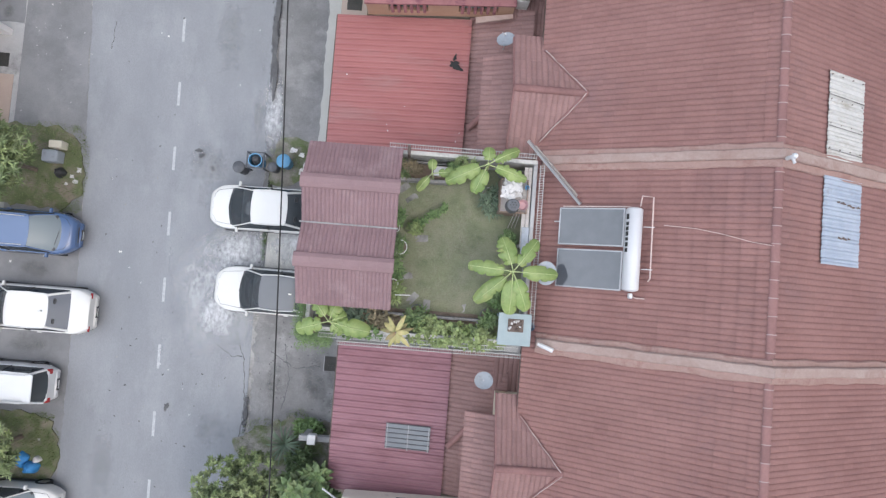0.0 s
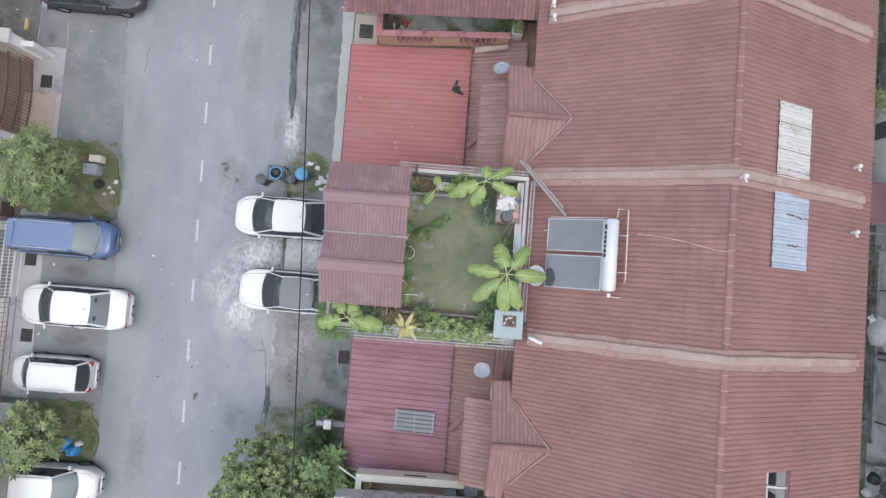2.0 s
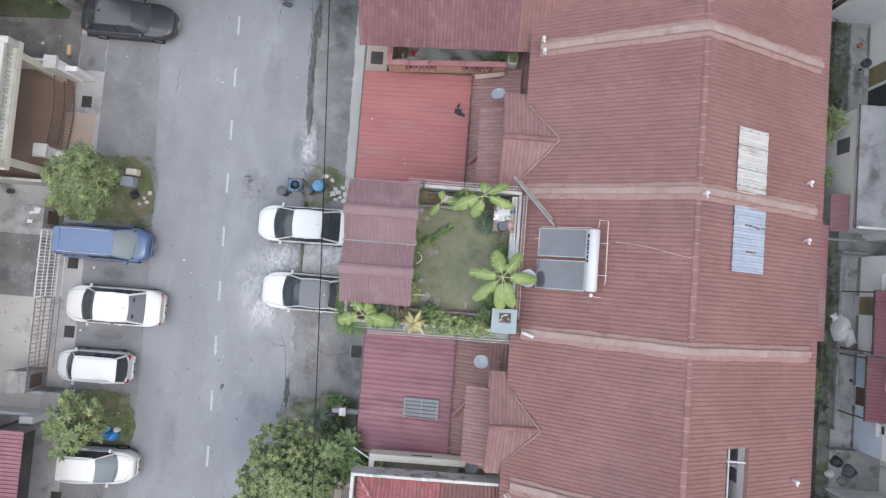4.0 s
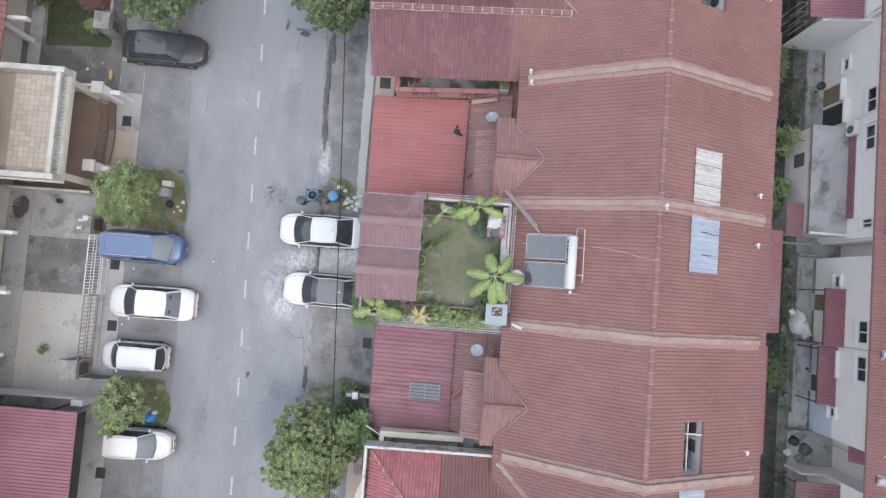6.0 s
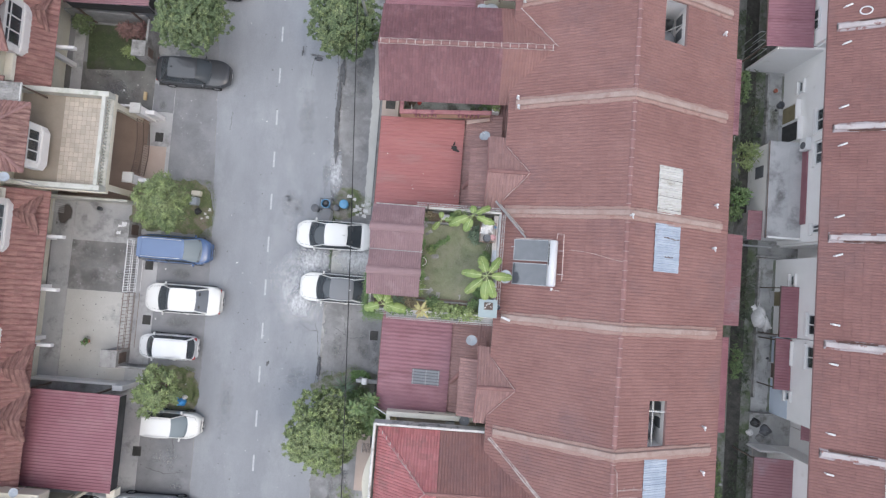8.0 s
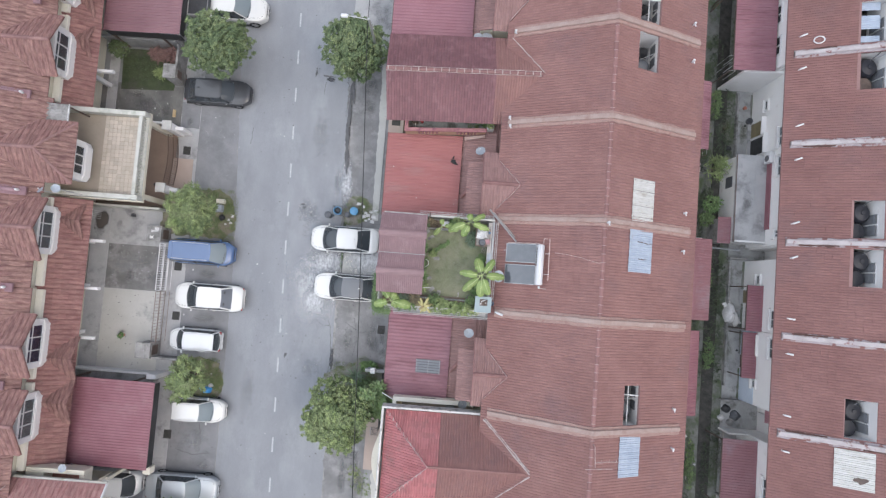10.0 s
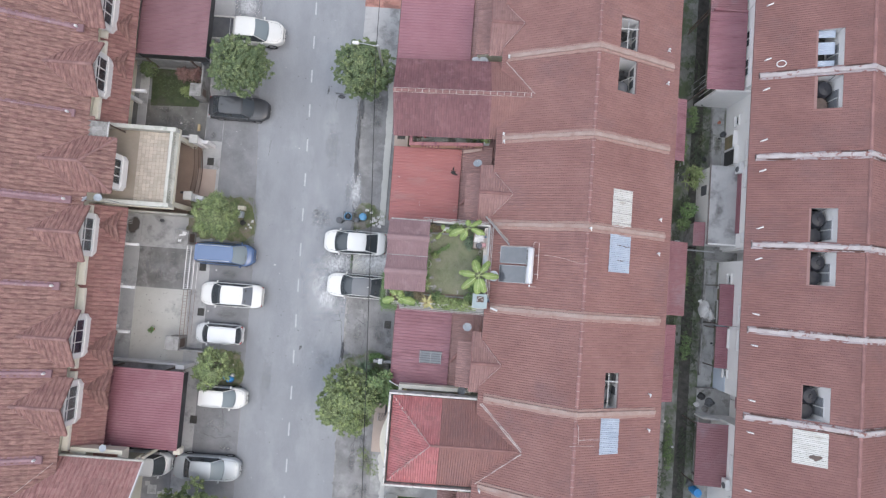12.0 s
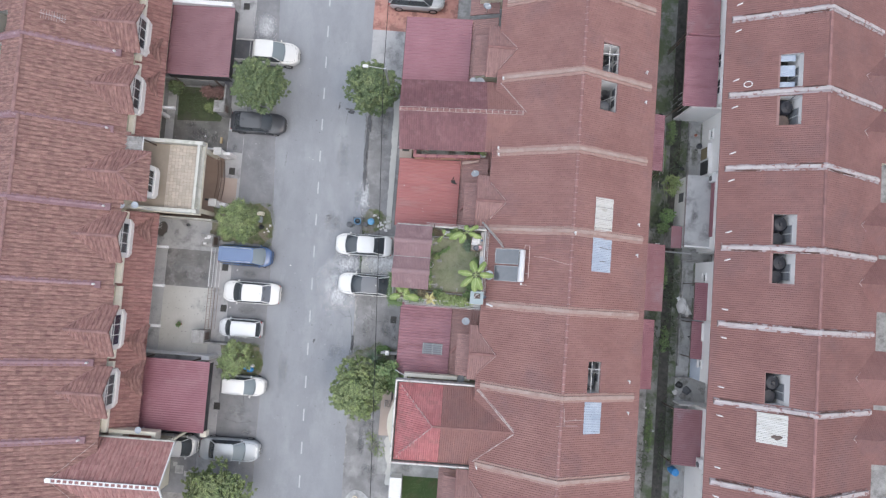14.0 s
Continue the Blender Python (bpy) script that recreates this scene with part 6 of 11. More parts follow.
def rear_house(y0, y1, label, wells=(), wall_x=20.0, wall_y=None, k=0):
    h = thing("rear_terrace_house", (RXR, (y0 + y1) / 2, 0), label, "house", "terrace houses of the rear row")
    wa, wb = wall_y or (y0 + 0.02, y1 - 0.02)
    part("back_wall", Geo().box(wall_x, wa, 0, wall_x + 0.2, wb, r_height(wall_x) - 0.13), M_REARWALL, h, "white painted rear wall")
    if wall_y:
        ra, rb = (y0 + 0.02, wa) if wa > y0 + 0.1 else (wb, y1 - 0.02)
        part("recess_wall", Geo().box(21.3, ra, 0, 21.5, rb, r_height(21.3) - 0.13), M_WHITEWALL, h, "white wall at the back of an open recess")
        yy = wa if ra < wa else wb
        part("return_wall", Geo().box(wall_x + 0.202, min(yy, yy + (0.12 if ra < wa else -0.12)), 0, 21.5, max(yy, yy + (0.12 if ra < wa else -0.12)), r_height(20.4) - 0.13), M_WHITEWALL, h)
    part("far_wall", Geo().box(28.8, y0 + 0.1, 0, 29.0, y1 - 0.1, r_height(28.9) - 0.14), M_WHITEWALL, h)
    part("party_wall", gable_wall(y0, 21.5 if k == 5 else wall_x + 0.2, RXR, 29.0, r_height), M_WHITEWALL, h)
    if y1 > 24:
        part("end_wall", gable_wall(y1, wall_x + 0.2, RXR, 29.0, r_height), M_WHITEWALL, h)
    for name, xe in (("back_roof", RX0), ("front_roof", RX1)):
        fr = slope_frame((xe, y0, r_height(xe)), (xe, y1, r_height(xe)), (RXR, y0, RZR))
        holes = [uv_hole(fr, *wl4) for wl4 in wells] if xe == RX0 else []
        roof = part(name, deck(Geo(), fr, 0.12, holes), M_TILE_OLD, h, "brown-red tile roof slope")
        part("roof_tiles", tiled(Geo(), fr, h=0.020, lip=0.014, holes=holes), M_TILE_REAR, roof, "rows of brown-red roof tiles", 50, "stuff")
    ridge_caps(h, RXR, RZR + 0.02, y0, y1, M_RIDGE, objects=False)
    part("eave_fascia", Geo().box(RX0 + 0.01, y0, RZ0 - 0.13, RX0 + 0.05, y1, RZ0 - 0.03), M_TILE_OLD, h, "brown eave board")
    for w4 in wells:
        rear_well(h, *w4, sheets=k == 1, lid=M_BROWNMETAL if k == 2 else M_BLACKTANK)
    for yy in (y0 + 1.05, y1 - 0.9):
        part("vent_pipe", Geo().tube([(19.4, yy - 0.04, r_height(19.4)), (19.4, yy - 0.04, r_height(19.4) + 0.12), (19.68, yy + 0.08 * (1 if yy > 0 else -1), r_height(19.4) + 0.22)], 0.05, 8), M_WHITEMETAL, h, "short white vent pipe")
    return h


RY = [24.9, 19.35, 13.8, 8.55, 2.95, -2.4, -7.75, -13.2, -18.7]
rwells = {1: [(21.95, 14.08, 23.2, 16.5)], 2: [(22.0, 11.4, 23.28, 13.52)], 3: [(21.95, 3.2, 23.2, 5.4)], 4: [(22.0, 0.62, 23.2, 2.7)], 5: [(21.9, -7.48, 23.15, -5.4)]}
rhouses = [rear_house(RY[k + 1], RY[k], "rear house with a brown tile roof" + (" and light well" if k in rwells else ""), rwells.get(k, ()),
                      19.45 if k < 2 else 20.0, {4: (-2.38, 2.08), 5: (-7.05, -2.42), 6: (-13.18, -8.95)}.get(k), k) for k in range(8)]
for k in range(1, 9):
    party_cap(rhouses[min(k, 7)], RY[k], 19.15, RXR, r_height, M_CAP_W, M_CAP_WG, "peeling white cement strip over the party wall", 0.24)
    party_cap(rhouses[min(k, 7)], RY[k], RXR, 30.2, r_height, M_CAP_W, M_CAP_WG, "peeling white cement strip over the party wall", 0.24)
for k in range(1, 8):
    r_ = random.Random(60 + k)
    for a, b in ((r_.uniform(19.4, 20.0), r_.uniform(20.8, 21.7)), (r_.uniform(22.4, 23.2), 24.3), (24.8, r_.uniform(26.5, 28.5))):
        side = r_.choice((-1, 1))
        pts = worn_line([(RY[k] + side * 0.14, a), (RY[k] + side * 0.14, b)], 80 + k, 0.12, 0.022)[::-1] + worn_line([(RY[k] + side * 0.235, a), (RY[k] + side * 0.235, b)], 90 + k, 0.12, 0.03)
        part("mould_line", Geo().slab([(x, y, r_height(x) + 0.1) for y, x in pts], 0.008), M_CAPMOULD, rhouses[k], "dark mould along the cement strip")
patch_sheet(rhouses[6], None, 21.5, -10.05, 23.1, -8.05, r_height, M_POLY_W, "white corrugated skylight sheet")
for k, yc in ((1, 15.75), (2, 11.75), (3, 5.15), (4, 1.1), (5, -5.4), (6, -9.5)):
    zr = r_height(28.35)
    frs = [slope_frame((28.3, yc - 1.85, 4.75), (32.2, yc - 1.85, 4.75), (28.3, yc, zr)), slope_frame((28.3, yc + 1.85, 4.75), (32.2, yc + 1.85, 4.75), (28.3, yc, zr))]
    rf = part("porch_roof", deck(deck(Geo(), frs[0], 0.07), frs[1], 0.07), M_TILE_OLD, rhouses[k], "brown tiled porch gable")
    part("porch_tiles", tiled(tiled(Geo(), frs[0]), frs[1]), M_TILE_REAR, rf, "", 50, "stuff")
    for s in (-1, 1):
        mortar_line(rf, (28.4, yc, zr + 0.05), (30.3, yc + 1.35 * s, r_height(30.3) + 0.06), 0.02)
    part("porch_front", Geo().box(30.9, yc - 1.6, 0, 31.9, yc + 1.6, 4.7), M_CREAMWALL, rhouses[k])

# rear facade: windows, doors, hoods
def back_opening(h, y0, y1, z0, z1, material, label, hood=True, x=20.0):
    d = part("back_door", Geo().box(x - 0.03, y0, z0, x + 0.02, y1, z1, 0.01), material, h, label)
    part("door_frame", Geo().box(x - 0.05, y0 - 0.06, z0, x - 0.001, y0, z1).box(x - 0.05, y1, z0, x - 0.001, y1 + 0.06, z1), M_WHITEMETAL, d)
    part("threshold", Geo().box(x - 0.25, y0 - 0.05, 0.055, x - 0.001, y1 + 0.05, 0.11, 0.01), M_CONC, d)
    if hood:
        part("hood", Geo().box(x - 0.3, y0 - 0.12, z1 + 0.03, x - 0.001, y1 + 0.12, z1 + 0.12, 0.015), M_WHITEWALL, d, "white concrete hood")


for k, wins, smalls in ((1, ((14.6, 15.8), (16.6, 17.8)), ()), (2, ((9.05, 10.3),), ((11.8, 12.45),)), (3, ((7.2, 8.45), (3.4, 3.9)), ()), (4, ((-2.12, -1.0),), ((0.53, 1.14),)),
                        (5, ((-3.92, -2.7),), ((-5.98, -5.48),)), (6, ((-12.2, -11.0),), ()), (7, ((-14.8, -13.7), (-17.4, -16.2)), ())):
    xw_ = 19.45 if k < 2 else 20.0
    for a, b in wins:
        win = window_unit(rhouses[k], xw_ - 0.01, a, b, 2.92, 3.55, -1, shade=M_CURTAIN_GREY)
        part("hood", Geo().box(xw_ - 0.16, a - 0.1, 2.74, xw_ - 0.002, b + 0.1, 2.82, 0.015), M_WHITEWALL, win, "white concrete ledge")
    for a, b in smalls:
        win = window_unit(rhouses[k], xw_ - 0.01, a, b, 1.42, 1.78, -1, 1, name="small_window")
        part("hood", Geo().box(xw_ - 0.12, a - 0.08, 1.80, xw_ - 0.002, b + 0.08, 1.88, 0.015), M_WHITEWALL, win)
back_opening(rhouses[2], 10.35, 11.3, 0.06, 1.5, M_OLIVEDOOR, "dull olive-yellow back door")
back_opening(rhouses[2], 9.1, 10.2, 0.06, 1.72, M_BLACKPLASTIC, "dark panel in a back doorway")
back_opening(rhouses[4], -0.68, 0.15, 0.06, 1.5, M_OLIVEDOOR, "dull olive-yellow back door", False)
back_opening(rhouses[5], -4.95, -4.1, 0.06, 1.45, M_BROWNMETAL, "brown back door below an awning", False)
win = window_unit(rhouses[5], 19.99, -3.9, -2.7, 0.95, 1.62, -1, name="kitchen_window")
part("hood", Geo().box(19.84, -3.98, 1.78, 19.998, -2.62, 1.86, 0.015), M_WHITEWALL, win)
part("back_awning", corrugated(Geo(), 20.5, 21.3, -8.0, -7.1, 2.0, 2.6, 0.14, 0.02), M_SHEET_MAROON, rhouses[6], "maroon awning sheet inside the recess")


def lane_canopy(x0, x1, y0, y1, z0, z1, m, label):
    c = thing("lean_to_canopy", ((x0 + x1) / 2, (y0 + y1) / 2, 0), label, "canopy", "lean-to canopies on the back lane")
    part("sheet", corrugated(Geo(), x0, x1, y0, y1, z0, z1, 0.16, 0.025), m, c)
    lowx, lowz = (x0, z0) if z0 < z1 else (x1, z1)
    for y in (y0 + 0.1, y1 - 0.1):
        part("bracket", Geo().tube([(x0, y, z0 - 0.03), (x1, y, z1 - 0.03)], 0.025, 6), M_BROWNMETAL, c)
        part("post", Geo().box(lowx - 0.03, y - 0.03, 0.0, lowx + 0.03, y + 0.03, lowz - 0.02), M_BROWNMETAL, c)
    part("purlin", Geo().box(lowx - 0.03, y0, lowz - 0.08, lowx + 0.03, y1, lowz - 0.02), M_BROWNMETAL, c)
    return c


up_ = lane_canopy(16.85, 19.3, 13.6, 19.1, 3.1, 3.3, M_SHEET_MAUVE, "mauve sheet roof over a walled rear yard")
part("ridge_cap", Geo().box(17.0, 19.02, 3.2, 19.3, 19.16, 3.36, 0.02), M_SHEET_MAROON, up_)
lane_canopy(16.9, 19.3, 19.2, 24.0, 3.0, 3.2, M_SHEET_DARK, "dark dusty sheet canopy over a rear yard")
lane_canopy(19.12, 19.99, -2.42, 0.45, 1.92, 2.1, M_SHEET_MAROON, "narrow maroon awning above a back door")
lane_canopy(19.2, 19.98, -5.4, -2.52, 1.55, 1.72, M_SHEET_MAROON, "narrow maroon awning beside its neighbour")
part("blue_dado", Geo().box(19.985, -7.04, 0, 19.999, -2.45, 1.55), M_BLUEWALL, rhouses[5], "pale blue painted lower wall")
lane_canopy(17.95, 19.98, -13.3, -9.1, 2.05, 2.25, M_SHEET_DARK, "faded maroon canopy over a rear yard")
lane_canopy(13.72, 16.35, -1.95, 3.05, 3.3, 2.6, M_SHEET_DARK, "faded mauve canopy behind the middle house")
lane_canopy(13.72, 15.75, 8.6, 12.9, 3.2, 2.7, M_SHEET_MAUVE, "maroon canopy behind a middle house")
lane_canopy(13.72, 15.8, -7.75, -2.6, 3.2, 2.7, M_SHEET_MAROON, "maroon canopy behind a middle house")
kt = thing("kitchen_extension", (19.0, 5.8, 0), "single-storey rear kitchen with a mouldy flat concrete roof", "building")
part("wall", Geo().box(18.08, 3.2, 0, 19.98, 8.6, 1.9), M_WHITEWALL, kt)
part("roof_slab", Geo().box(17.98, 3.1, 1.9, 19.99, 8.7, 2.0, 0.02), M_CONC, kt)
part("roof_lip", Geo().box(17.98, 3.1, 2.0, 18.03, 8.7, 2.03), M_BROWNMETAL, kt)
part("south_kerb", Geo().box(18.06, 3.1, 2.0, 19.99, 3.22, 2.1, 0.02), M_WHITEWALL, kt, "white kerb along the roof edge")
part("roof_seam", Geo().box(19.2, 3.6, 2.0, 19.24, 8.3, 2.012), M_CONC, kt)
part("red_band", Geo().box(19.9, 4.0, 2.0, 19.99, 8.2, 2.36, 0.01), M_SHEET_MAROON, kt, "maroon upstand along the house wall")
part("side_window", Geo().box(18.05, 6.7, 0.75, 18.09, 7.4, 1.45), M_GREYPLASTIC, kt, "dark window towards the lane")
wm = thing("side_wall", (18.8, 13.6, 0), "white side wall with grey mould below a sheet roof", "wall")
part("wall_body", Geo().add([(x, y, z) for y in (13.58, 13.72) for x, z in ((17.6, 0), (20.0, 0), (20.0, 3.2), (17.6, 2.9))],
                            [(0, 1, 2, 3), (7, 6, 5, 4), (0, 4, 5, 1), (1, 5, 6, 2), (2, 6, 7, 3), (3, 7, 4, 0)]), M_REARWALL, wm)
for y in (8.85, 2.2, -2.46, -7.1, -9.0, -13.2):
    lw = thing("yard_wall", (19.2, y, 0), "low grey concrete wall between rear yards", "wall", "walls between rear yards")
    part("wall_body", Geo().box(18.75, y - 0.06, 0.06, 19.97, y + 0.06, 1.3 if y < -8 else 0.5, 0.02), M_WHITEWALL if y == -9.0 else M_CONC_OLD, lw)
for a, b in ((-6.2, -2.5), (-2.4, 2.0), (8.9, 13.4), (14, 19)):
    lw = thing("lane_wall", (18.9, (a + b) / 2, 0), "low mouldy wall along the back lane", "wall", "low walls along the back lane")
    part("wall_body", Geo().box(18.86, a, 0, 18.98, b, 0.28, 0.02), M_CONC_OLD, lw)
bx = thing("pump_hut", (17.6, 3.8, 0), "small maroon roofed hut beside the drain", "hut")
part("wall", Geo().box(17.35, 3.1, 0, 18.0, 4.6, 1.5), M_CONC_OLD, bx)
part("roof", corrugated(Geo(), 17.25, 18.03, 3.0, 4.7, 1.52, 1.62, 0.15, 0.02), M_SHEET_DARK, bx)
pipe = thing("lane_pipe", (18.2, 2.75, 0), "grey pipe lying across the back lane", "pipe")
part("tube", Geo().tube([(15.6, 2.95, 0.35), (17.0, 2.8, 0.4), (19.4, 2.75, 0.45)], 0.06, 8), M_STEEL, pipe)
for x in (15.8, 17.85):
    part("prop", Geo().box(x - 0.05, 2.75, 0.0, x + 0.05, 2.95, 0.33), M_CONC_OLD, pipe)

# ---- left row ----
LXE, LZE, LXR, LZR = -23.0, 5.0, -28.9, 7.45


def l_height(x):
    return LZR - abs(x - LXR) / (LXE - LXR) * (LZR - LZE)


LY = [24.4, 18.9, 13.35, 7.9, 2.45, -2.95, -8.3, -13.5, -18.9, -24.3]


lwells = {1: [(-31.9, 13.6, -30.55, 15.3)], 2: [(-32.1, 10.8, -30.75, 13.05)]}


def left_house(k, y0, y1, label):
    h = thing("street_terrace_house", (-26, (y0 + y1) / 2, 0), label, "house", "terrace houses across the street")
    part("front_wall", Geo().box(-23.7, y0 + 0.05, 0, -23.5, y1 - 0.05, l_height(-23.6) - 0.14), M_CREAMWALL, h, "cream painted front wall")
    part("rear_wall", Geo().box(-34.4, y0 + 0.1, 0, -34.2, y1 - 0.1, l_height(-34.3) - 0.14), M_CREAMWALL, h)
    part("party_wall", gable_wall(y0, -34.4, LXR, -23.5, l_height), M_CREAMWALL, h)
    if k == 0:
        part("end_wall", gable_wall(y1, -34.4, LXR, -23.5, l_height), M_CREAMWALL, h)
    for name, xe in (("front_roof", LXE), ("rear_roof", 2 * LXR - LXE)):
        fr = slope_frame((xe, y0, LZE), (xe, y1, LZE), (LXR, y0, LZR))
        holes = [uv_hole(fr, *w4) for w4 in lwells.get(k, ())] if name == "rear_roof" else []
        roof = part(name, deck(Geo(), fr, 0.12, holes), M_TILE_L, h, "variegated orange-brown tile roof")
        part("roof_tiles", tiled(Geo(), fr, 0.30, 0.36, 1, 0.045, 0.015, holes=holes), M_TILE_L, roof, "variegated orange-brown tiles", 50, "stuff")
    line_caps(h, (LXR, y0, LZR + 0.03), (LXR, y1, LZR + 0.03), M_RIDGE_LB, 0.13, 0.06)
    for w4 in lwells.get(k, ()):
        airwell(h, *w4, l_height, 5.1, M_CONC_PALE, contents=2 if k == 1 else 0)
    # lower skirt roof over the ground floor
    xs_ = -21.5 if k > 4 else -21.4 if k == 4 else -21.8
    fr = slope_frame((xs_, y0, 3.05), (xs_, y1, 3.05), (-23.5, y0, 4.0))
    if k not in (3, 7):
        sk = part("skirt_roof", deck(Geo(), fr, 0.1), M_TILE_L, h, "lower orange-brown skirt roof")
        part("skirt_tiles", tiled(Geo(), fr, 0.30, 0.36, 1, 0.045, 0.015), M_TILE_SKIRT, sk, "", 50, "stuff")
        part("gutter_ledge", Geo().box(-23.48, y0 + 0.1, 3.92, -23.06, y1 - 0.1, 4.12, 0.02), M_CREAMLEDGE, h, "cream gutter ledge above the skirt roof")
        # a small gable in the skirt over the entrance
        yc = y0 + 1.3 if k % 2 else y1 - 1.3
        xg = xs_ + (0.15 if k > 4 else -0.25)
        hip = [slope_frame((xg, yc + sd * 1.25, 3.12), (-23.4, yc + sd * 1.25, 3.12), (xg, yc, 3.7)) for sd in (-1, 1)]
        sg = part("entrance_gable", deck(deck(Geo(), hip[0], 0.06), hip[1], 0.06), M_TILE_L, h)
        part("entrance_tiles", tiled(tiled(Geo(), hip[0], 0.30, 0.36, 1, 0.045, 0.015), hip[1], 0.30, 0.36, 1, 0.045, 0.015), M_TILE_LY, sg, "", 50, "stuff")
    # party strip with rounded mauve tiles
    line_caps(h, (-23.75, y0, l_height(-23.75) + 0.08), (LXR, y0, LZR + 0.08), M_RIDGE_L, 0.12, 0.10, 0.45, "party_tiles")
    for xa, xb in ((-23.75, LXR), (LXR, -33.5)):
        pts4 = [(x, y0 + dy, l_height(x) + 0.062) for x, dy in ((xa, -0.27), (xb, -0.27), (xb, 0.22), (xa, 0.22))]
        part("party_flashing", Geo().slab(pts4, 0.03), M_FLASH_L, h, "flat mauve painted flashing")
    line_caps(h, (LXR, y0, LZR + 0.08), (-33.5, y0, l_height(-33.5) + 0.08), M_RIDGE_L, 0.12, 0.10, 0.45, "party_tiles")
    part("knob_plate", Geo().box(-23.98, y0 - 0.26, l_height(-24.0) + 0.0, -23.55, y0 + 0.22, l_height(-24.0) + 0.10, 0.02), M_FLASH_L, h)
    part("end_knob", Geo().lathe(-23.9, y0, [(0.05, l_height(-24.1) + 0.1), (0.09, l_height(-24.1) + 0.22), (0.07, l_height(-24.1) + 0.32), (0.01, l_height(-24.1) + 0.36)], 10), M_WHITEMETAL, h, "white end knob")
    # dormer
    yc = {0: 21.5, 1: 15.3, 2: 10.85, 3: 4.8, 4: 0.4, 5: -6.1, 6: -10.3, 7: -16.2, 8: -21.5}[k]
    if k == 7:
        return h
    xf, xw = (-22.4, -22.95) if k != 3 else (-21.3, -21.7)
    hw, ze, zr = 1.75, 5.2, 6.05
    xe = -26.0
    if k != 3:
        frs = [slope_frame((xf, yc - hw, ze), (xe, yc - hw, ze), (xf, yc, zr)), slope_frame((xf, yc + hw, ze), (xe, yc + hw, ze), (xf, yc, zr))]
        dm = part("dormer_roof", deck(deck(Geo(), frs[0], 0.07), frs[1], 0.07), M_TILE_LY, h, "gabled dormer roof with variegated tiles")
        part("dormer_tiles", tiled(tiled(Geo(), frs[0], 0.30, 0.36, 1, 0.045, 0.015), frs[1], 0.30, 0.36, 1, 0.045, 0.015), M_TILE_LY, dm, "", 50, "stuff")
        line_caps(dm, (xf, yc, zr + 0.02), (-25.4, yc, zr + 0.02), M_RIDGE_LB)
    else:
        xp = -23.0
        frs = [slope_frame((xf, yc - hw, ze), (xe, yc - hw, ze), (xp, yc, zr)), slope_frame((xf, yc + hw, ze), (xe, yc + hw, ze), (xp, yc, zr))]
        front = slope_frame((xf, yc - hw, ze), (xf, yc + hw, ze), (xp, yc, zr))
        dm = part("dormer_roof", Geo().add([(xf, yc - hw, ze), (xf, yc + hw, ze), (xe, yc + hw, ze), (xe, yc - hw, ze), (xp, yc, zr), (xe, yc, zr)],
                                           [(0, 1, 4), (1, 2, 5, 4), (3, 0, 4, 5), (3, 2, 1, 0), (2, 3, 5)]), M_TILE_LY, h, "hipped dormer roof with variegated tiles")
        g = Geo()
        for fr in frs:
            cut = (xf - xp)
            if fr[1].x > 0:
                tiled(g, fr, 0.30, 0.36, 1, 0.045, 0.015, hi=lambda v, U=fr[4], V=fr[5]: U - cut * v / V)
            else:
                tiled(g, fr, 0.30, 0.36, 1, 0.045, 0.015, lo=lambda v, V=fr[5]: cut * v / V)
        part("dormer_tiles", g, M_TILE_LY, dm, "", 50, "stuff")
        part("hip_front_tiles", tiled(Geo(), front, 0.30, 0.36, 1, 0.045, 0.015, lo=lambda v: hw * v / front[5], hi=lambda v: 2 * hw - hw * v / front[5]), M_TILE_L, dm, "", 50, "stuff")
        line_caps(dm, (xp, yc, zr + 0.02), (-25.4, yc, zr + 0.02), M_RIDGE_LB)
        for s in (-1, 1):
            line_caps(dm, (xf, yc + s * hw, ze + 0.03), (xp, yc, zr + 0.02), M_RIDGE_LB, 0.08, 0.05)
    for s in (-1, 1):
        a, b = Vector((-23.45, yc + s * hw * 0.99, 5.27)), Vector((-25.5, yc, 6.1))
        part("valley_strip", Geo().tube([tuple(a), tuple(b)], 0.028, 6), M_RIDGE_LB, dm)
        if s < 0:
            mortar_line(dm, a, b, 0.012)
    bw = 1.4 if k != 3 else 1.14
    bi = bw - 0.3
    if k == 3:
        yc = 4.6
    bay = Geo()
    bay.slab([(xw - 0.5, yc - bw, 5.18), (xw + 0.02, yc - bw, 5.18), (xw + 0.16, yc - bi, 5.18), (xw + 0.16, yc + bi, 5.18), (xw + 0.02, yc + bw, 5.18), (xw - 0.5, yc + bw, 5.18)], 0.14)
    bay.slab([(xw - 0.5, yc - bw, 4.0), (xw + 0.02, yc - bw, 4.0), (xw + 0.2, yc - bi, 4.0), (xw + 0.2, yc + bi, 4.0), (xw + 0.02, yc + bw, 4.0), (xw - 0.5, yc + bw, 4.0)], 0.45)
    for yy in (yc - bw, yc + bi):
        bay.box(xw - 0.4, yy, 3.9, xw + 0.05, yy + 0.3, 5.1)
    part("bay_window_box", bay, M_WHITEWALL, h, "white bay window surround")
    window_unit(h, xw + 0.03, yc - bi, yc + bi, 4.02, 5.03, 1, 3, shade={1: M_CURTAIN_GREY, 2: M_CURTAIN_GREY, 4: M_CURTAIN_PALE, 5: M_CURTAIN_PURPLE, 6: M_CURTAIN_PALE}.get(k))
    part("window_back", Geo().box(xw - 0.4, yc - bw + 0.1, 3.6, xw - 0.02, yc + bw - 0.1, 5.1), M_CREAMWALL, h)
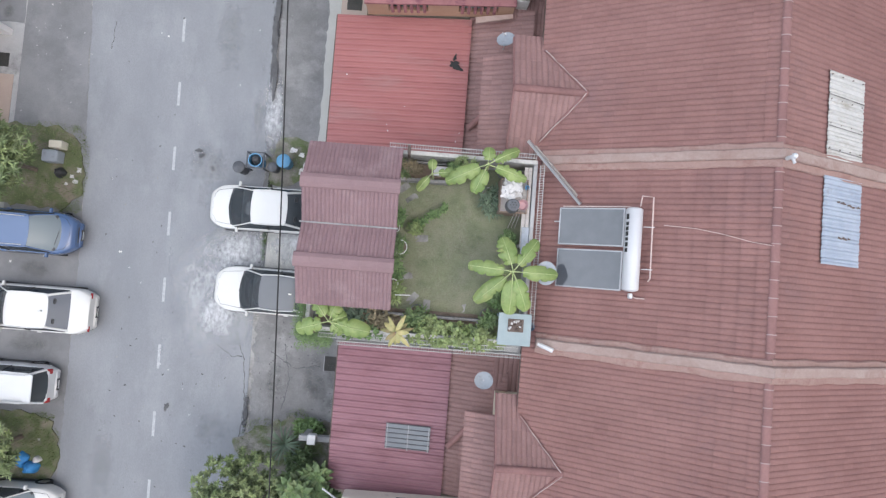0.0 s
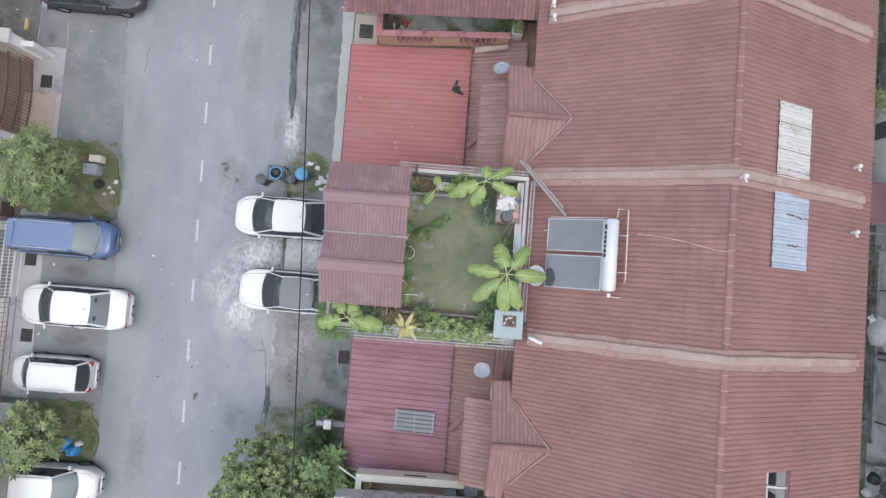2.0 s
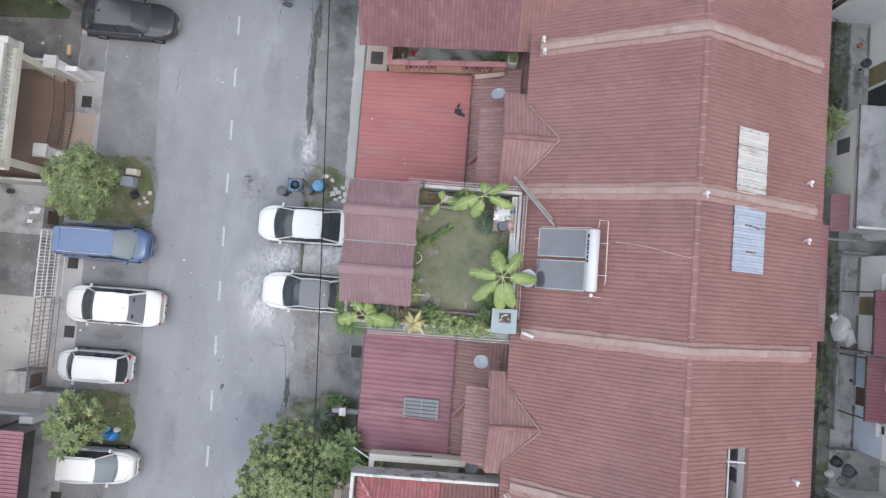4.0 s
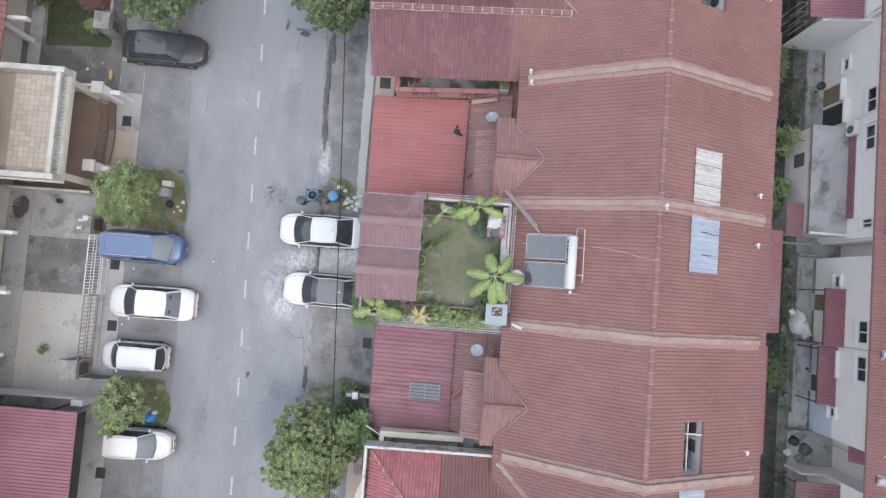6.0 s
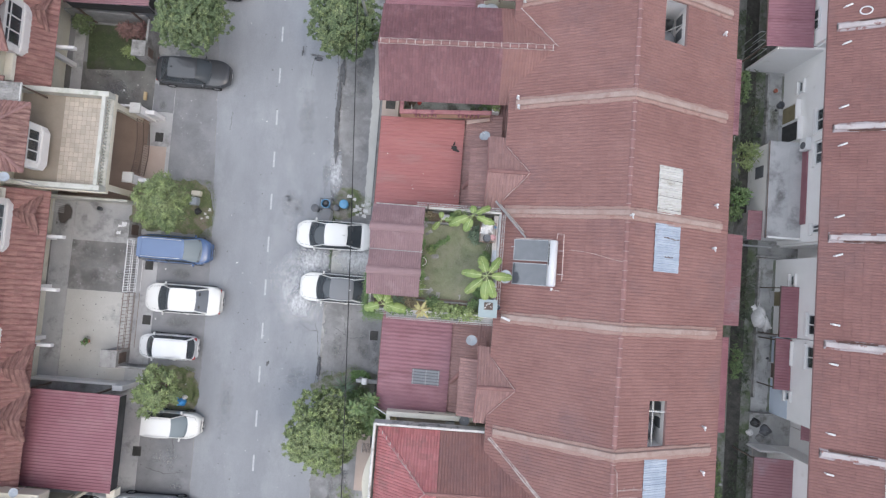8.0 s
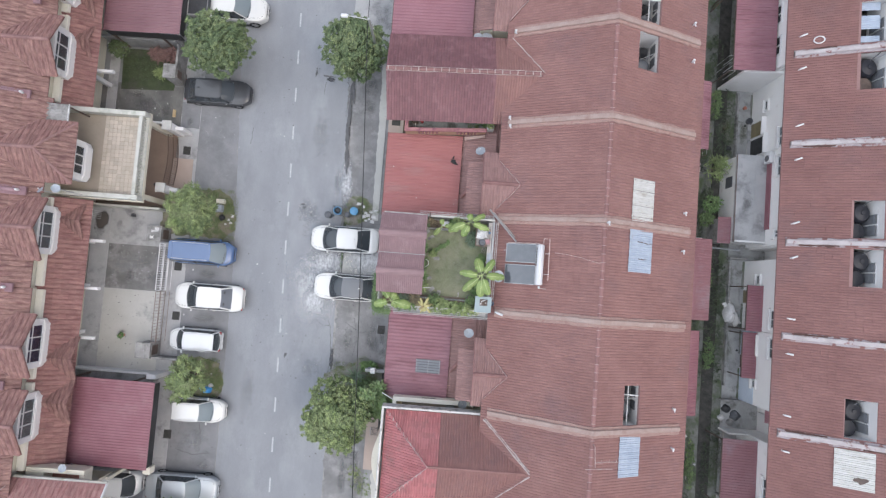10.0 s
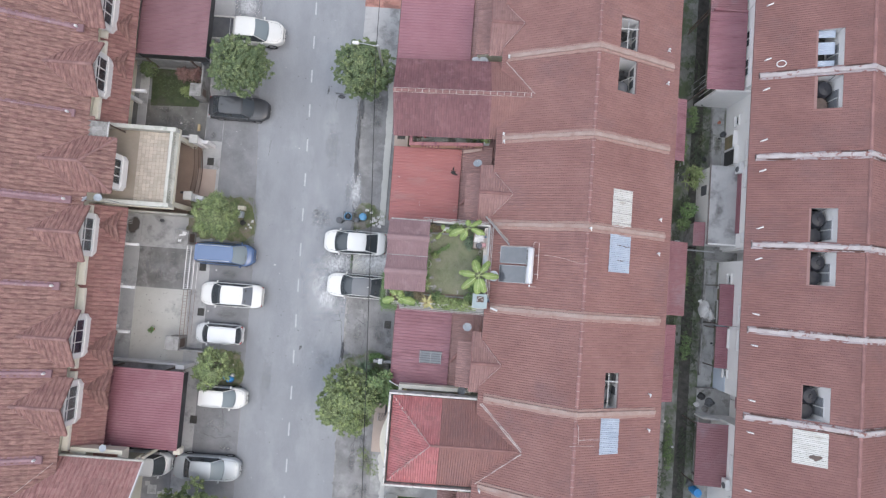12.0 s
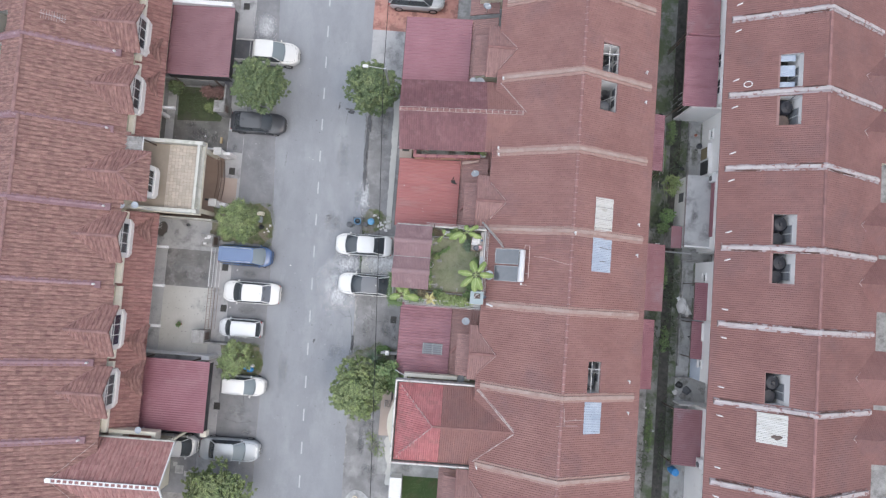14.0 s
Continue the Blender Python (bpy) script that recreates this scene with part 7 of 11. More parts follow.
    if k != 3:
        part("window_ledge", Geo().box(xw - 0.6, yc - bw - 0.05, 3.2, xw + 0.42, yc + bw + 0.05, 3.34), M_CREAMWALL, h, "beige ledge below the bay window")
    return h


lwords = {2: "terrace house with a dormer and a front lawn", 3: "terrace house with a tiled roof terrace", 4: "terrace house with a dormer and a concrete yard", 5: "terrace house with a dormer and a pale yard",
          6: "terrace house behind a maroon canopy", 7: "terrace house with a white-edged gable extension"}
lhouses = [left_house(k, LY[k + 1], LY[k], lwords.get(k, "terrace house with a variegated tile roof")) for k in range(9)]

for k, dx in ((0, -0.45), (1, -0.42), (2, -0.38), (4, -0.12)):
    lhouses[k].location.x += dx

left_canopy = canopy(-22.3, -16.85, -13.4, -8.2, 2.55, 2.75, M_SHEET_MAROON, "maroon ribbed metal canopy over a yard", pitch=0.17, inset=1.6)
upper_canopy = canopy(-22.4, -17.5, 13.2, 18.6, 2.6, 2.85, M_SHEET_DULL, "dusty mauve ribbed metal canopy over a yard", pitch=0.17, inset=1.6)

part("side_valance", Geo().box(-17.55, 13.3, 2.25, -17.51, 18.5, 2.75), M_BLACKMETAL, upper_canopy, "dark metal valance along the street edge")
# The south sheet is added: its black paints the shade beneath the canopy.
part("south_valance", Geo().box(-22.3, 13.2, 2.0, -17.6, 13.24, 2.62), M_BLACKMETAL, upper_canopy, "black sheet added for the shade under the canopy")
part("white_gutter", Geo().box(-22.5, 18.62, 2.6, -17.7, 18.95, 3.0, 0.02), M_WHITEMETAL, upper_canopy, "white box gutter along the canopy")
part("side_valance", Geo().box(-16.9, -13.3, 2.15, -16.86, -8.3, 2.7), M_BLACKMETAL, left_canopy, "dark metal valance along the street edge")
gp = thing("gate_pillar", (-17.75, -8.15, 0), "white stained gate pillar beside the maroon canopy", "gate pillar", "gate pillars")
part("pillar", Geo().box(-18.1, -8.3, 0, -17.5, -8.0, 1.55, 0.02), M_WHITEWALL, gp)

# roof terrace with balustrade and tiles
tr = thing("roof_terrace", (-21, 5.2, 0), "cream roof terrace with beige tiles and a balustrade", "terrace")
part("terrace_slab", Geo().box(-23.5, 2.55, 3.0, -18.5, 8.0, 3.22, 0.02), M_CREAMWALL, tr)
grout = part("tile_bed", Geo().box(-23.45, 2.85, 3.22, -18.86, 7.7, 3.235), M_GROUT, tr)
for y in (2.75, 7.8):
    part("side_parapet", Geo().box(-23.5, y - 0.14, 3.22, -18.5, y + 0.14, 3.75, 0.02), M_TERRWALL, tr, "white parapet with a green-tinged top")
part("top_rail", Geo().box(-18.9, 2.7, 3.56, -18.68, 7.85, 3.7, 0.02), M_TERRWALL, tr)
part("base_rail", Geo().box(-18.84, 2.85, 3.2352, -18.52, 7.7, 3.27, 0.01), M_TERRWALL, tr)
bal = mesh_of("baluster", Geo().lathe(0, 0, [(0.06, 0), (0.035, 0.06), (0.06, 0.16), (0.03, 0.27), (0.055, 0.33)], 8), M_TERRWALL, 40)
for i in range(26):
    piece("baluster", bal, tr, Matrix.Translation((-18.72, 2.95 + 0.184 * i, 3.25)))
for x, y in ((-22.5, 3.0), (-19, 3.0), (-19, 7.6)):
    part("column", Geo().box(x - 0.15, y - 0.15, 0, x + 0.15, y + 0.15, 3.0), M_CREAMWALL, tr)
ttile = mesh_of("terrace_tile", Geo().box(-0.117, -0.117, 0, 0.117, 0.117, 0.012, 0.004), M_TERRACE_TILE)
for i in range(9):
    for j in range(19):
        piece("terrace_tile", ttile, grout, Matrix.Translation((-21.03 + 0.25 * i, 3.02 + 0.25 * j, 3.2352)))

cs = thing("lean_to_canopy", (-22.7, 7.0, 3.22), "small grey ribbed sheet roof in the terrace corner", "canopy")
part("sheet", corrugated(Geo(), -23.3, -22.05, 6.35, 7.6, 5.12, 5.05, 0.16, 0.02), M_CONC_OLD, cs)
part("post", Geo().box(-22.2, 7.45, 3.22, -22.12, 7.53, 5.03), M_BROWNMETAL, cs)
part("trim", Geo().box(-22.07, 6.33, 4.98, -22.03, 7.62, 5.06), M_WHITEMETAL, cs)

# gable extension with a white beaded ridge
frs = [slope_frame((-18.0, -18.7, 4.5), (-26.0, -18.7, 4.5), (-18.0, -16.1, 6.0)), slope_frame((-18.0, -13.6, 4.5), (-26.0, -13.6, 4.5), (-18.0, -16.1, 6.0))]
h7 = lhouses[7]
exr = part("extension_roof", deck(deck(Geo(), frs[0], 0.09), frs[1], 0.09), M_TILE_RED, h7, "reddish gable roof with a white ridge")
part("extension_tiles", tiled(tiled(Geo(), frs[0], 0.30, 0.36, 1, 0.045, 0.015), frs[1], 0.30, 0.36, 1, 0.045, 0.015), M_TILE_LRED, exr, "", 50, "stuff")
part("extension_wall", Geo().box(-23.5, -18.4, 0, -20.4, -14.65, 4.4), M_CREAMWALL, h7)
part("white_barge", Geo().add(*barge(-18.03, -16.1, 2.55, 4.57, 6.05)), M_WHITEMETAL, h7, "white barge board")
part("white_ridge", Geo().box(-25.35, -16.22, 6.01, -18.0, -15.98, 6.06), M_RIDGE, h7)
part("ridge_end", Geo().lathe(-25.4, -16.1, [(0.17, 6.02), (0.17, 6.11), (0.0, 6.13)], 16), M_WHITEMETAL, h7, "rounded white end of the ridge", 40)
for sd in (-0.13, 0.13):
    part("ridge_rim", Geo().box(-25.4, -16.1 + sd - 0.03, 6.05, -18.0, -16.1 + sd + 0.03, 6.12, 0.01), M_WHITEMETAL, h7, "white ridge rim")
for i in range(19):
    part("ridge_rung", Geo().box(-25.25 + 0.4 * i, -16.2, 6.06, -25.13 + 0.4 * i, -16.0, 6.11), M_WHITEMETAL, h7)
for sd in (-1, 1):
    mortar_line(exr, (-25.4, -16.1, l_height(-25.4) + 0.07), (-23.1, -16.1 + sd * 2.3, l_height(-23.1) + 0.1), 0.016, "valley_line")
part("gutter", Geo().box(-23.3, -13.62, 4.36, -18.0, -13.46, 4.5, 0.02), M_TERRWALL, h7, "pale gutter with a mouldy rim")
# cream balcony beside it
for a, b, c, d in ((-23.0, -13.42, -19.65, -13.15), (-23.0, -14.6, -21.95, -13.42), (-19.93, -14.6, -19.65, -13.42)):
    part("balcony_parapet", Geo().box(a, b, 3.3, c, d, 4.0, 0.02), M_CREAMWALL, h7, "cream balcony parapet")
part("balcony_floor", Geo().box(-21.95, -14.6, 3.1, -19.93, -13.42, 3.3), M_REDPAVE, h7, "red tiled balcony floor")
part("balcony_support", Geo().box(-23.0, -14.6, 0, -20.0, -14.4, 3.1), M_CREAMWALL, h7)
part("porch_post", Geo().box(-19.12, -14.07, 0, -18.92, -13.87, 2.95, 0.015), M_CREAMWALL, h7, "cream porch post")
part("beam_end", Geo().box(-17.2, -13.75, 2.0, -16.75, -13.3, 2.5, 0.02), M_CREAMWALL, h7, "cream beam end beside the canopy")
for x, y, w in ((-19.65, -17.2, 0.32), (-19.05, -17.5, 0.2), (-18.75, -17.35, 0.18), (-20.0, -16.8, 0.16)):
    solo("paving_slab", Geo().box(x - w, y - w, 0.046, x + w, y + w, 0.062, 0.004), M_CONC, "pale paving slab in the dark yard", "paving slab", "loose paving slabs")

# ---- vehicles ----
def vehicle(name, at, facing, L, W, H, body, label, category="car", kind="sedan", roof=None, hood=1.0, ws=0.75, tail=0.55, rg=0.80, group="parked cars", screen=M_CARGLASS, rear=M_CARGLASS):
    """A car built about its own middle, front towards +x: body, bonnet line, glass, roof, pillars, lamps, mirrors, wheels, seats."""
    roof = roof or body
    car = new(name)
    BASE[car.name] = Vector((0, 0, 0))
    TRUE_HEIGHT.add(car.name)
    tagged(car, label, category, group)
    hl, hw = L / 2, W / 2
    zb = 0.62 * H if kind != "pickup" else 0.60 * H      # belt line
    zr = H
    xh = hl - hood                                         # foot of the windscreen
    xr0 = xh - ws                                          # front edge of the roof
    if kind == "sedan":
        xr1, xb = -hl + tail + rg, -hl + tail            # end of the roof, foot of the rear glass
        ztail = zb + 0.06
    elif kind == "pickup":
        xr1, xb = xr0 - 1.35, xr0 - 1.55
        ztail = zb
    else:
        xr1, xb = -hl + 0.36, -hl + 0.10
        ztail = zb + 0.02
    zn = 0.60 * zb + 0.12
    # body shell
    xs = np.concatenate([np.linspace(-hl, -hl + 0.45, 8), np.linspace(-hl + 0.6, hl - 0.8, 16), np.linspace(hl - 0.7, hl, 12)])

    def half(x):
        d = min(hl - x, x + hl)
        front = x > 0
        r = 1.0 if front else 0.8
        k = max(0.0, 1 - d / r)
        return hw * (1 - (0.42 if front else 0.26) * k ** 3.2)

    def top(x):
        if x > xh - 0.05:
            s = (hl - x) / (hl - xh + 0.05)
            return zn + (zb - zn) * min(1, s) ** 0.45
        if x < xb:
            s = (x + hl) / max(0.05, xb + hl)
            return (ztail - 0.14) + 0.14 * min(1, s) ** 0.5 if kind == "sedan" else ztail - 0.06 * (1 - min(1, s))
        return zb
    g = Geo()
    rows, nr = [], 0
    for x in xs:
        w, t = half(x), top(x)
        sh = 0.05
        ring = [(-w * 0.90, 0.24), (-w * 0.985, 0.36), (-w, 0.55), (-w * 0.985, t - 0.14), (-w * 0.95, t - sh), (-w * 0.86, t - 0.012), (-w * 0.45, t + 0.018), (0, t + 0.024),
                (w * 0.45, t + 0.018), (w * 0.86, t - 0.012), (w * 0.95, t - sh), (w * 0.985, t - 0.14), (w, 0.55), (w * 0.985, 0.36), (w * 0.90, 0.24)]
        nr = len(ring)
        rows.append([(x, y, z) for y, z in ring])
    vs = [p for row in rows for p in row]
    fs = [(i * nr + k, i * nr + k + 1, (i + 1) * nr + k + 1, (i + 1) * nr + k) for i in range(len(xs) - 1) for k in range(nr - 1)]
    fs += [tuple(range(nr)), tuple(range((len(xs) - 1) * nr + nr - 1, (len(xs) - 1) * nr - 1, -1))] + [(i * nr, (i + 1) * nr, (i + 1) * nr + nr - 1, i * nr + nr - 1) for i in range(len(xs) - 1)]
    shell = part("body", g.add(vs, fs), body, car, "", 42)
    # panel gaps on bonnet and boot
    bl = part("bonnet_gap", Geo().tube([(xh + 0.02, -hw * 0.80, zb + 0.012), (hl - 0.30, -hw * 0.70, top(hl - 0.30) + 0.0), (hl - 0.16, -hw * 0.4, top(hl - 0.16) + 0.008), (hl - 0.14, 0, top(hl - 0.14) + 0.02),
                                        (hl - 0.16, hw * 0.4, top(hl - 0.16) + 0.008), (hl - 0.30, hw * 0.70, top(hl - 0.30) + 0.0), (xh + 0.02, hw * 0.80, zb + 0.012)], 0.006, 5), M_RUBBER, shell)
    # greenhouse
    wb, wr = hw * 0.915, hw * 0.74

    def cross(x, z, k):
        """Half width of the cabin at height share k."""
        return wb + (wr - wb) * k
    nose, heel = 0.20, 0.12
    belt = [(xh + nose, 0.0), (xh + nose * 0.95, wb * 0.27), (xh + nose * 0.78, wb * 0.52), (xh + nose * 0.46, wb * 0.76), (xh - 0.02, wb * 0.93), (xh - 0.18, wb),
            (xb + 0.15, wb * 0.985), (xb, wb * 0.90), (xb - heel * 0.6, wb * 0.65), (xb - heel * 0.9, wb * 0.35), (xb - heel, 0.0)]
    ring_b = belt + [(x, -y) for x, y in belt[-2:0:-1]]
    tp = [(xr0 + 0.07, 0.0), (xr0 + 0.066, wr * 0.27), (xr0 + 0.052, wr * 0.52), (xr0 + 0.03, wr * 0.76), (xr0 - 0.01, wr * 0.92), (xr0 - 0.12, wr),
          (xr1 + 0.14, wr * 0.98), (xr1, wr * 0.90), (xr1 - 0.035, wr * 0.65), (xr1 - 0.052, wr * 0.35), (xr1 - 0.06, 0.0)]
    ring_t = tp + [(x, -y) for x, y in tp[-2:0:-1]]
    n = len(ring_b)
    gg = Geo()
    m = 4
    vs = []
    for j in range(m + 1):
        k = j / m
        bow = 0.035 * math.sin(math.pi * k)
        for (x0, y0), (x1, y1) in zip(ring_b, ring_t):
            vs.append((x0 + (x1 - x0) * k + (bow if x0 > 0.1 + (xh + xb) / 2 and abs(y0) < wb * 0.9 else 0), (y0 + (y1 - y0) * k) * (1 + bow * 0.5), zb - 0.03 + (zr - 0.045 - zb + 0.03) * k))
    gg.add(vs, [(j * n + i, j * n + (i + 1) % n, (j + 1) * n + (i + 1) % n, (j + 1) * n + i) for j in range(m) for i in range(n)])
    ring_of = lambda j, i: vs[j * n + i]

    def glass_piece(nm, idx, gm=M_CARGLASS):
        c = len(idx) + 1
        q = Geo().add([ring_of(j, (idx[0] + i) % n) for j in range(m + 1) for i in range(c)],
                      [(j * c + i, j * c + i + 1, (j + 1) * c + i + 1, (j + 1) * c + i) for j in range(m) for i in range(c - 1)])
        ob = part(nm, q, gm, car, "dark tinted glass" if gm is M_CARGLASS else "pale glass, sky reflection and sunshade put into its tint", 60)
        return ob
    # order of the ring: 0 front middle .. 10 rear middle .. back to the front on the other side
    glass_piece("windscreen", [n - 4, n - 3, n - 2, n - 1, 0, 1, 2, 3], screen)
    glass_piece("rear_window", [7, 8, 9, 10, 11, 12], rear)
    glass_piece("side_window", [4, 5, 6])
    glass_piece("side_window", [13, 14, 15])
    # roof panel
    cx = (xr0 + xr1) / 2
    rg = Geo()
    k1 = 9
    rvs = []
    for a in range(k1 + 1):
        s = a / k1
        for i in range(n):
            x, y = ring_t[i]
            x, y = cx + (x - cx) * (1.015 - s), y * (1.03 - s * 1.0)
            rvs.append((x, y, zr - 0.05 + 0.05 * math.sqrt(max(0, 1 - (1 - s) ** 2)) + 0.012 * s))
    rg.add(rvs, [(a * n + i, a * n + (i + 1) % n, (a + 1) * n + (i + 1) % n, (a + 1) * n + i) for a in range(k1) for i in range(n)] + [tuple(range(k1 * n, k1 * n + n))])
    low = [(x, y, zr - 0.085) for x, y, z in rvs[:n]]
    rg.add(rvs[:n] + low, [(n + i, n + (i + 1) % n, (i + 1) % n, i) for i in range(n)])
    rp = part("roof", rg, roof, car, "dark grey roof" if roof is not body else "", 40)
    # pillars
    for i, nm, rad in ((4, "front_pillar", 0.026), (n - 4, "front_pillar", 0.026), (7, "rear_pillar", 0.045), (n - 7, "rear_pillar", 0.045)):
        part(nm, Geo().tube([(ring_of(j, i)[0], ring_of(j, i)[1] * 1.005, ring_of(j, i)[2]) for j in range(m + 1)], rad, 6), body, car, "", 40)
    xm = (xh + xb) / 2 + 0.05
    for s in (-1, 1):
        part("middle_pillar", Geo().tube([(xm, s * wb, zb - 0.02), (xm - 0.02, s * (wb + wr) / 2 * 1.012, (zb + zr) / 2), (xm - 0.04, s * wr, zr - 0.05)], 0.028, 6), M_BLACKPLASTIC, car)
        part("roof_rail", Geo().tube([(xr0 + 0.02, s * wr * 0.97, zr - 0.03), (cx, s * wr * 1.02, zr - 0.012), (xr1, s * wr * 0.96, zr - 0.03)], 0.02, 6), body, car)
        part("side_sill", Geo().box(-hl + 1.05, s * hw - 0.02, 0.2, hl - 1.1, s * hw + 0.006, 0.3), M_BLACKPLASTIC, car)
        mir = part("mirror", Geo().box(xh - 0.27, s * (hw - 0.08), zb + 0.0, xh - 0.17, s * (hw + 0.11), zb + 0.10, 0.03), body, car)
        part("mirror_glass", Geo().box(xh - 0.278, s * (hw + 0.01), zb + 0.02, xh - 0.27, s * (hw + 0.10), zb + 0.085), M_ALLOY, mir)
        hx = hl - 0.16
        part("headlight", Geo().grid(5, 2, lambda u, v: (hx - 0.30 * u - 0.04 * v, s * (half(hx - 0.30 * u) * (0.72 + 0.235 * u) - 0.09 * v + 0.03), top(hx - 0.28 * u) - 0.10 + 0.085 * v)), M_HEADLAMP, car, "clear headlight", 60)
        part("tail_light", Geo().box(-hl - 0.005, s * hw * 0.58, ztail - 0.28, -hl + (0.05 if kind == "sedan" else 0.12), s * hw * 0.84, ztail - (0.19 if kind == "sedan" else 0.10), 0.02), M_TAILLAMP, car, "red tail light")
        part("door_handle", Geo().box(xm - 0.35, s * hw * 0.985 - 0.01, zb - 0.16, xm - 0.17, s * hw * 0.985 + 0.025, zb - 0.13), body, car)
    for x, nm in ((hl - 0.02, "front_bumper"), (-hl + 0.02, "rear_bumper")):
        sg = 1 if x > 0 else -1
        w = half(x)
        part(nm, Geo().tube([(x - sg * 0.30, -w - 0.08, 0.42), (x - sg * 0.02, -w * 0.75, 0.42), (x + sg * 0.02, 0, 0.42), (x - sg * 0.02, w * 0.75, 0.42), (x - sg * 0.30, w + 0.08, 0.42)], 0.085, 8), body, car, "", 50)
        pl = part("number_plate", Geo().box(x + sg * 0.02, -0.22, 0.37, x + sg * 0.112, 0.22, 0.47), M_BLACKPLASTIC, car, "black number plate")
        part("plate_bar", Geo().box(x + sg * 0.112, -0.16, 0.395, x + sg * 0.116, 0.16, 0.445), M_WHITEMETAL, pl)
    part("grille", Geo().box(hl - 0.07, -0.32, zn - 0.18, hl + 0.004, 0.32, zn - 0.11, 0.02), M_BLACKPLASTIC, car, "black grille")
    part("wiper", Geo().tube([(xh + 0.15, 0.1, zb + 0.03), (xh + 0.06, -0.45, zb + 0.09)], 0.01, 5), M_BLACKPLASTIC, car)
    if kind == "sedan":
        part("antenna", Geo().box(xr1 + 0.1, -0.03, zr, xr1 + 0.22, 0.03, zr + 0.07, 0.02), body, car)
    if kind == "hatch":
        for s in (-1, 1):
            part("roof_bar", Geo().tube([(xr0 - 0.1, s * wr * 0.86, zr - 0.0), (cx, s * wr * 0.88, zr + 0.05), (xr1 + 0.1, s * wr * 0.86, zr + 0.01)], 0.015, 6), M_STEEL, car)
        part("spoiler", Geo().box(xr1 - 0.16, -wr * 0.92, zr - 0.06, xr1 + 0.12, wr * 0.92, zr - 0.015, 0.02), roof, car)
    if kind == "pickup":
        bed = part("bed_floor", Geo().box(-hl + 0.12, -hw + 0.14, zb + 0.026, xb - 0.2, hw - 0.14, zb + 0.032), M_GREYAWN, car, "dark load bed liner")
        for s in (-1, 1):
            part("bed_side", Geo().box(-hl + 0.05, s * hw * 0.98 - (0.12 if s > 0 else 0), zb - 0.05, xb - 0.12, s * hw * 0.98 + (0 if s > 0 else 0.12), zb + 0.10, 0.02), body, car)
        part("tailgate", Geo().box(-hl + 0.02, -hw * 0.92, zb - 0.05, -hl + 0.12, hw * 0.92, zb + 0.10, 0.02), body, car)
        part("sport_bar", Geo().tube([(xb - 0.25, -hw * 0.85, zb + 0.05), (xb - 0.18, -hw * 0.7, zr - 0.1), (xb - 0.18, hw * 0.7, zr - 0.1), (xb - 0.25, hw * 0.85, zb + 0.05)], 0.03, 8), M_ALLOY, car, "", 40)
    # interior
    part("dashboard", Geo().box(xh - 0.45, -wb * 0.88, zb - 0.02, xh + 0.05, wb * 0.88, zb + 0.04, 0.03), M_INTERIOR, car)
    for sx in ([xm - 0.05, xm - 0.95] if kind != "pickup" else [xm - 0.05]):
        for s in (-1, 1):
            seat = part("seat", Geo().box(sx - 0.14, s * 0.14, zb + 0.02, sx + 0.02, s * 0.60, zb + 0.28, 0.05), M_INTERIOR, car)
            part("headrest", Geo().box(sx - 0.13, s * 0.26, zb + 0.28, sx - 0.03, s * 0.48, zb + 0.42, 0.04), M_INTERIOR, seat)
    part("parcel_shelf", Geo().box(xb, -wb * 0.82, zb + 0.026, xb + 0.5, wb * 0.82, zb + 0.036), M_INTERIOR, car)
    # wheels
    for x in (hl - 0.82, -hl + 0.78):
        for s in (-1, 1):
            r = 0.30 if H < 1.7 else 0.36
            y0, y1 = s * (hw - 0.17), s * (hw + 0.012)
            tyre = Geo()
            ring = [(y0, r * 0.62), (y0, r * 0.96), (y0 + (y1 - y0) * 0.15, r), (y0 + (y1 - y0) * 0.85, r), (y1, r * 0.95), (y1, r * 0.66)]
            kn = 20
            tyre.add([(x + rr * math.cos(a * math.tau / kn), y, r + rr * math.sin(a * math.tau / kn)) for a in range(kn) for y, rr in ring],
                     [(a * 6 + b, a * 6 + b + 1, ((a + 1) % kn) * 6 + b + 1, ((a + 1) % kn) * 6 + b) for a in range(kn) for b in range(5)])
            wh = part("wheel", tyre, M_RUBBER, car, "", 40)
            rim = Geo()
            rim.add([(x + r * 0.66 * math.cos(a * math.tau / kn), y1 - s * 0.02, r + r * 0.66 * math.sin(a * math.tau / kn)) for a in range(kn)] + [(x, y1 - s * 0.04, r)], [(a, (a + 1) % kn, kn) for a in range(kn)])
            part("rim", rim, M_ALLOY, wh)
    car.matrix_world = pose(at[0], at[1], at[2], 0, 0, facing)
    return car


vehicle("sedan_car", (-6.62, 1.45, 0.03), 180.5, 4.40, 1.72, 1.47, P_WHITE, "white sedan parked nose to the street beside bins", hood=0.93, ws=0.90, tail=0.55)
vehicle("sedan_car", (-6.15, -1.66, 0.012), 179.5, 4.42, 1.74, 1.46, P_WHITE, "white sedan with a dark grey roof, parked at the porch", roof=P_ROOFGREY, hood=1.15, ws=0.80, tail=0.42)
vehicle("sedan_car", (-15.1, -2.97, 0.012), 180, 4.42, 1.74, 1.47, P_WHITE, "white sedan with a rear spoiler parked in a bay", hood=1.0, ws=0.72, tail=0.62, rg=0.62, rear=M_REARGLASS)
vehicle("sedan_car", (-15.85, 10.58, 0.012), 0, 4.3, 1.66, 1.42, P_BLACK, "black older sedan parked under a tree", hood=1.14, ws=0.60, tail=0.34, rg=0.62)
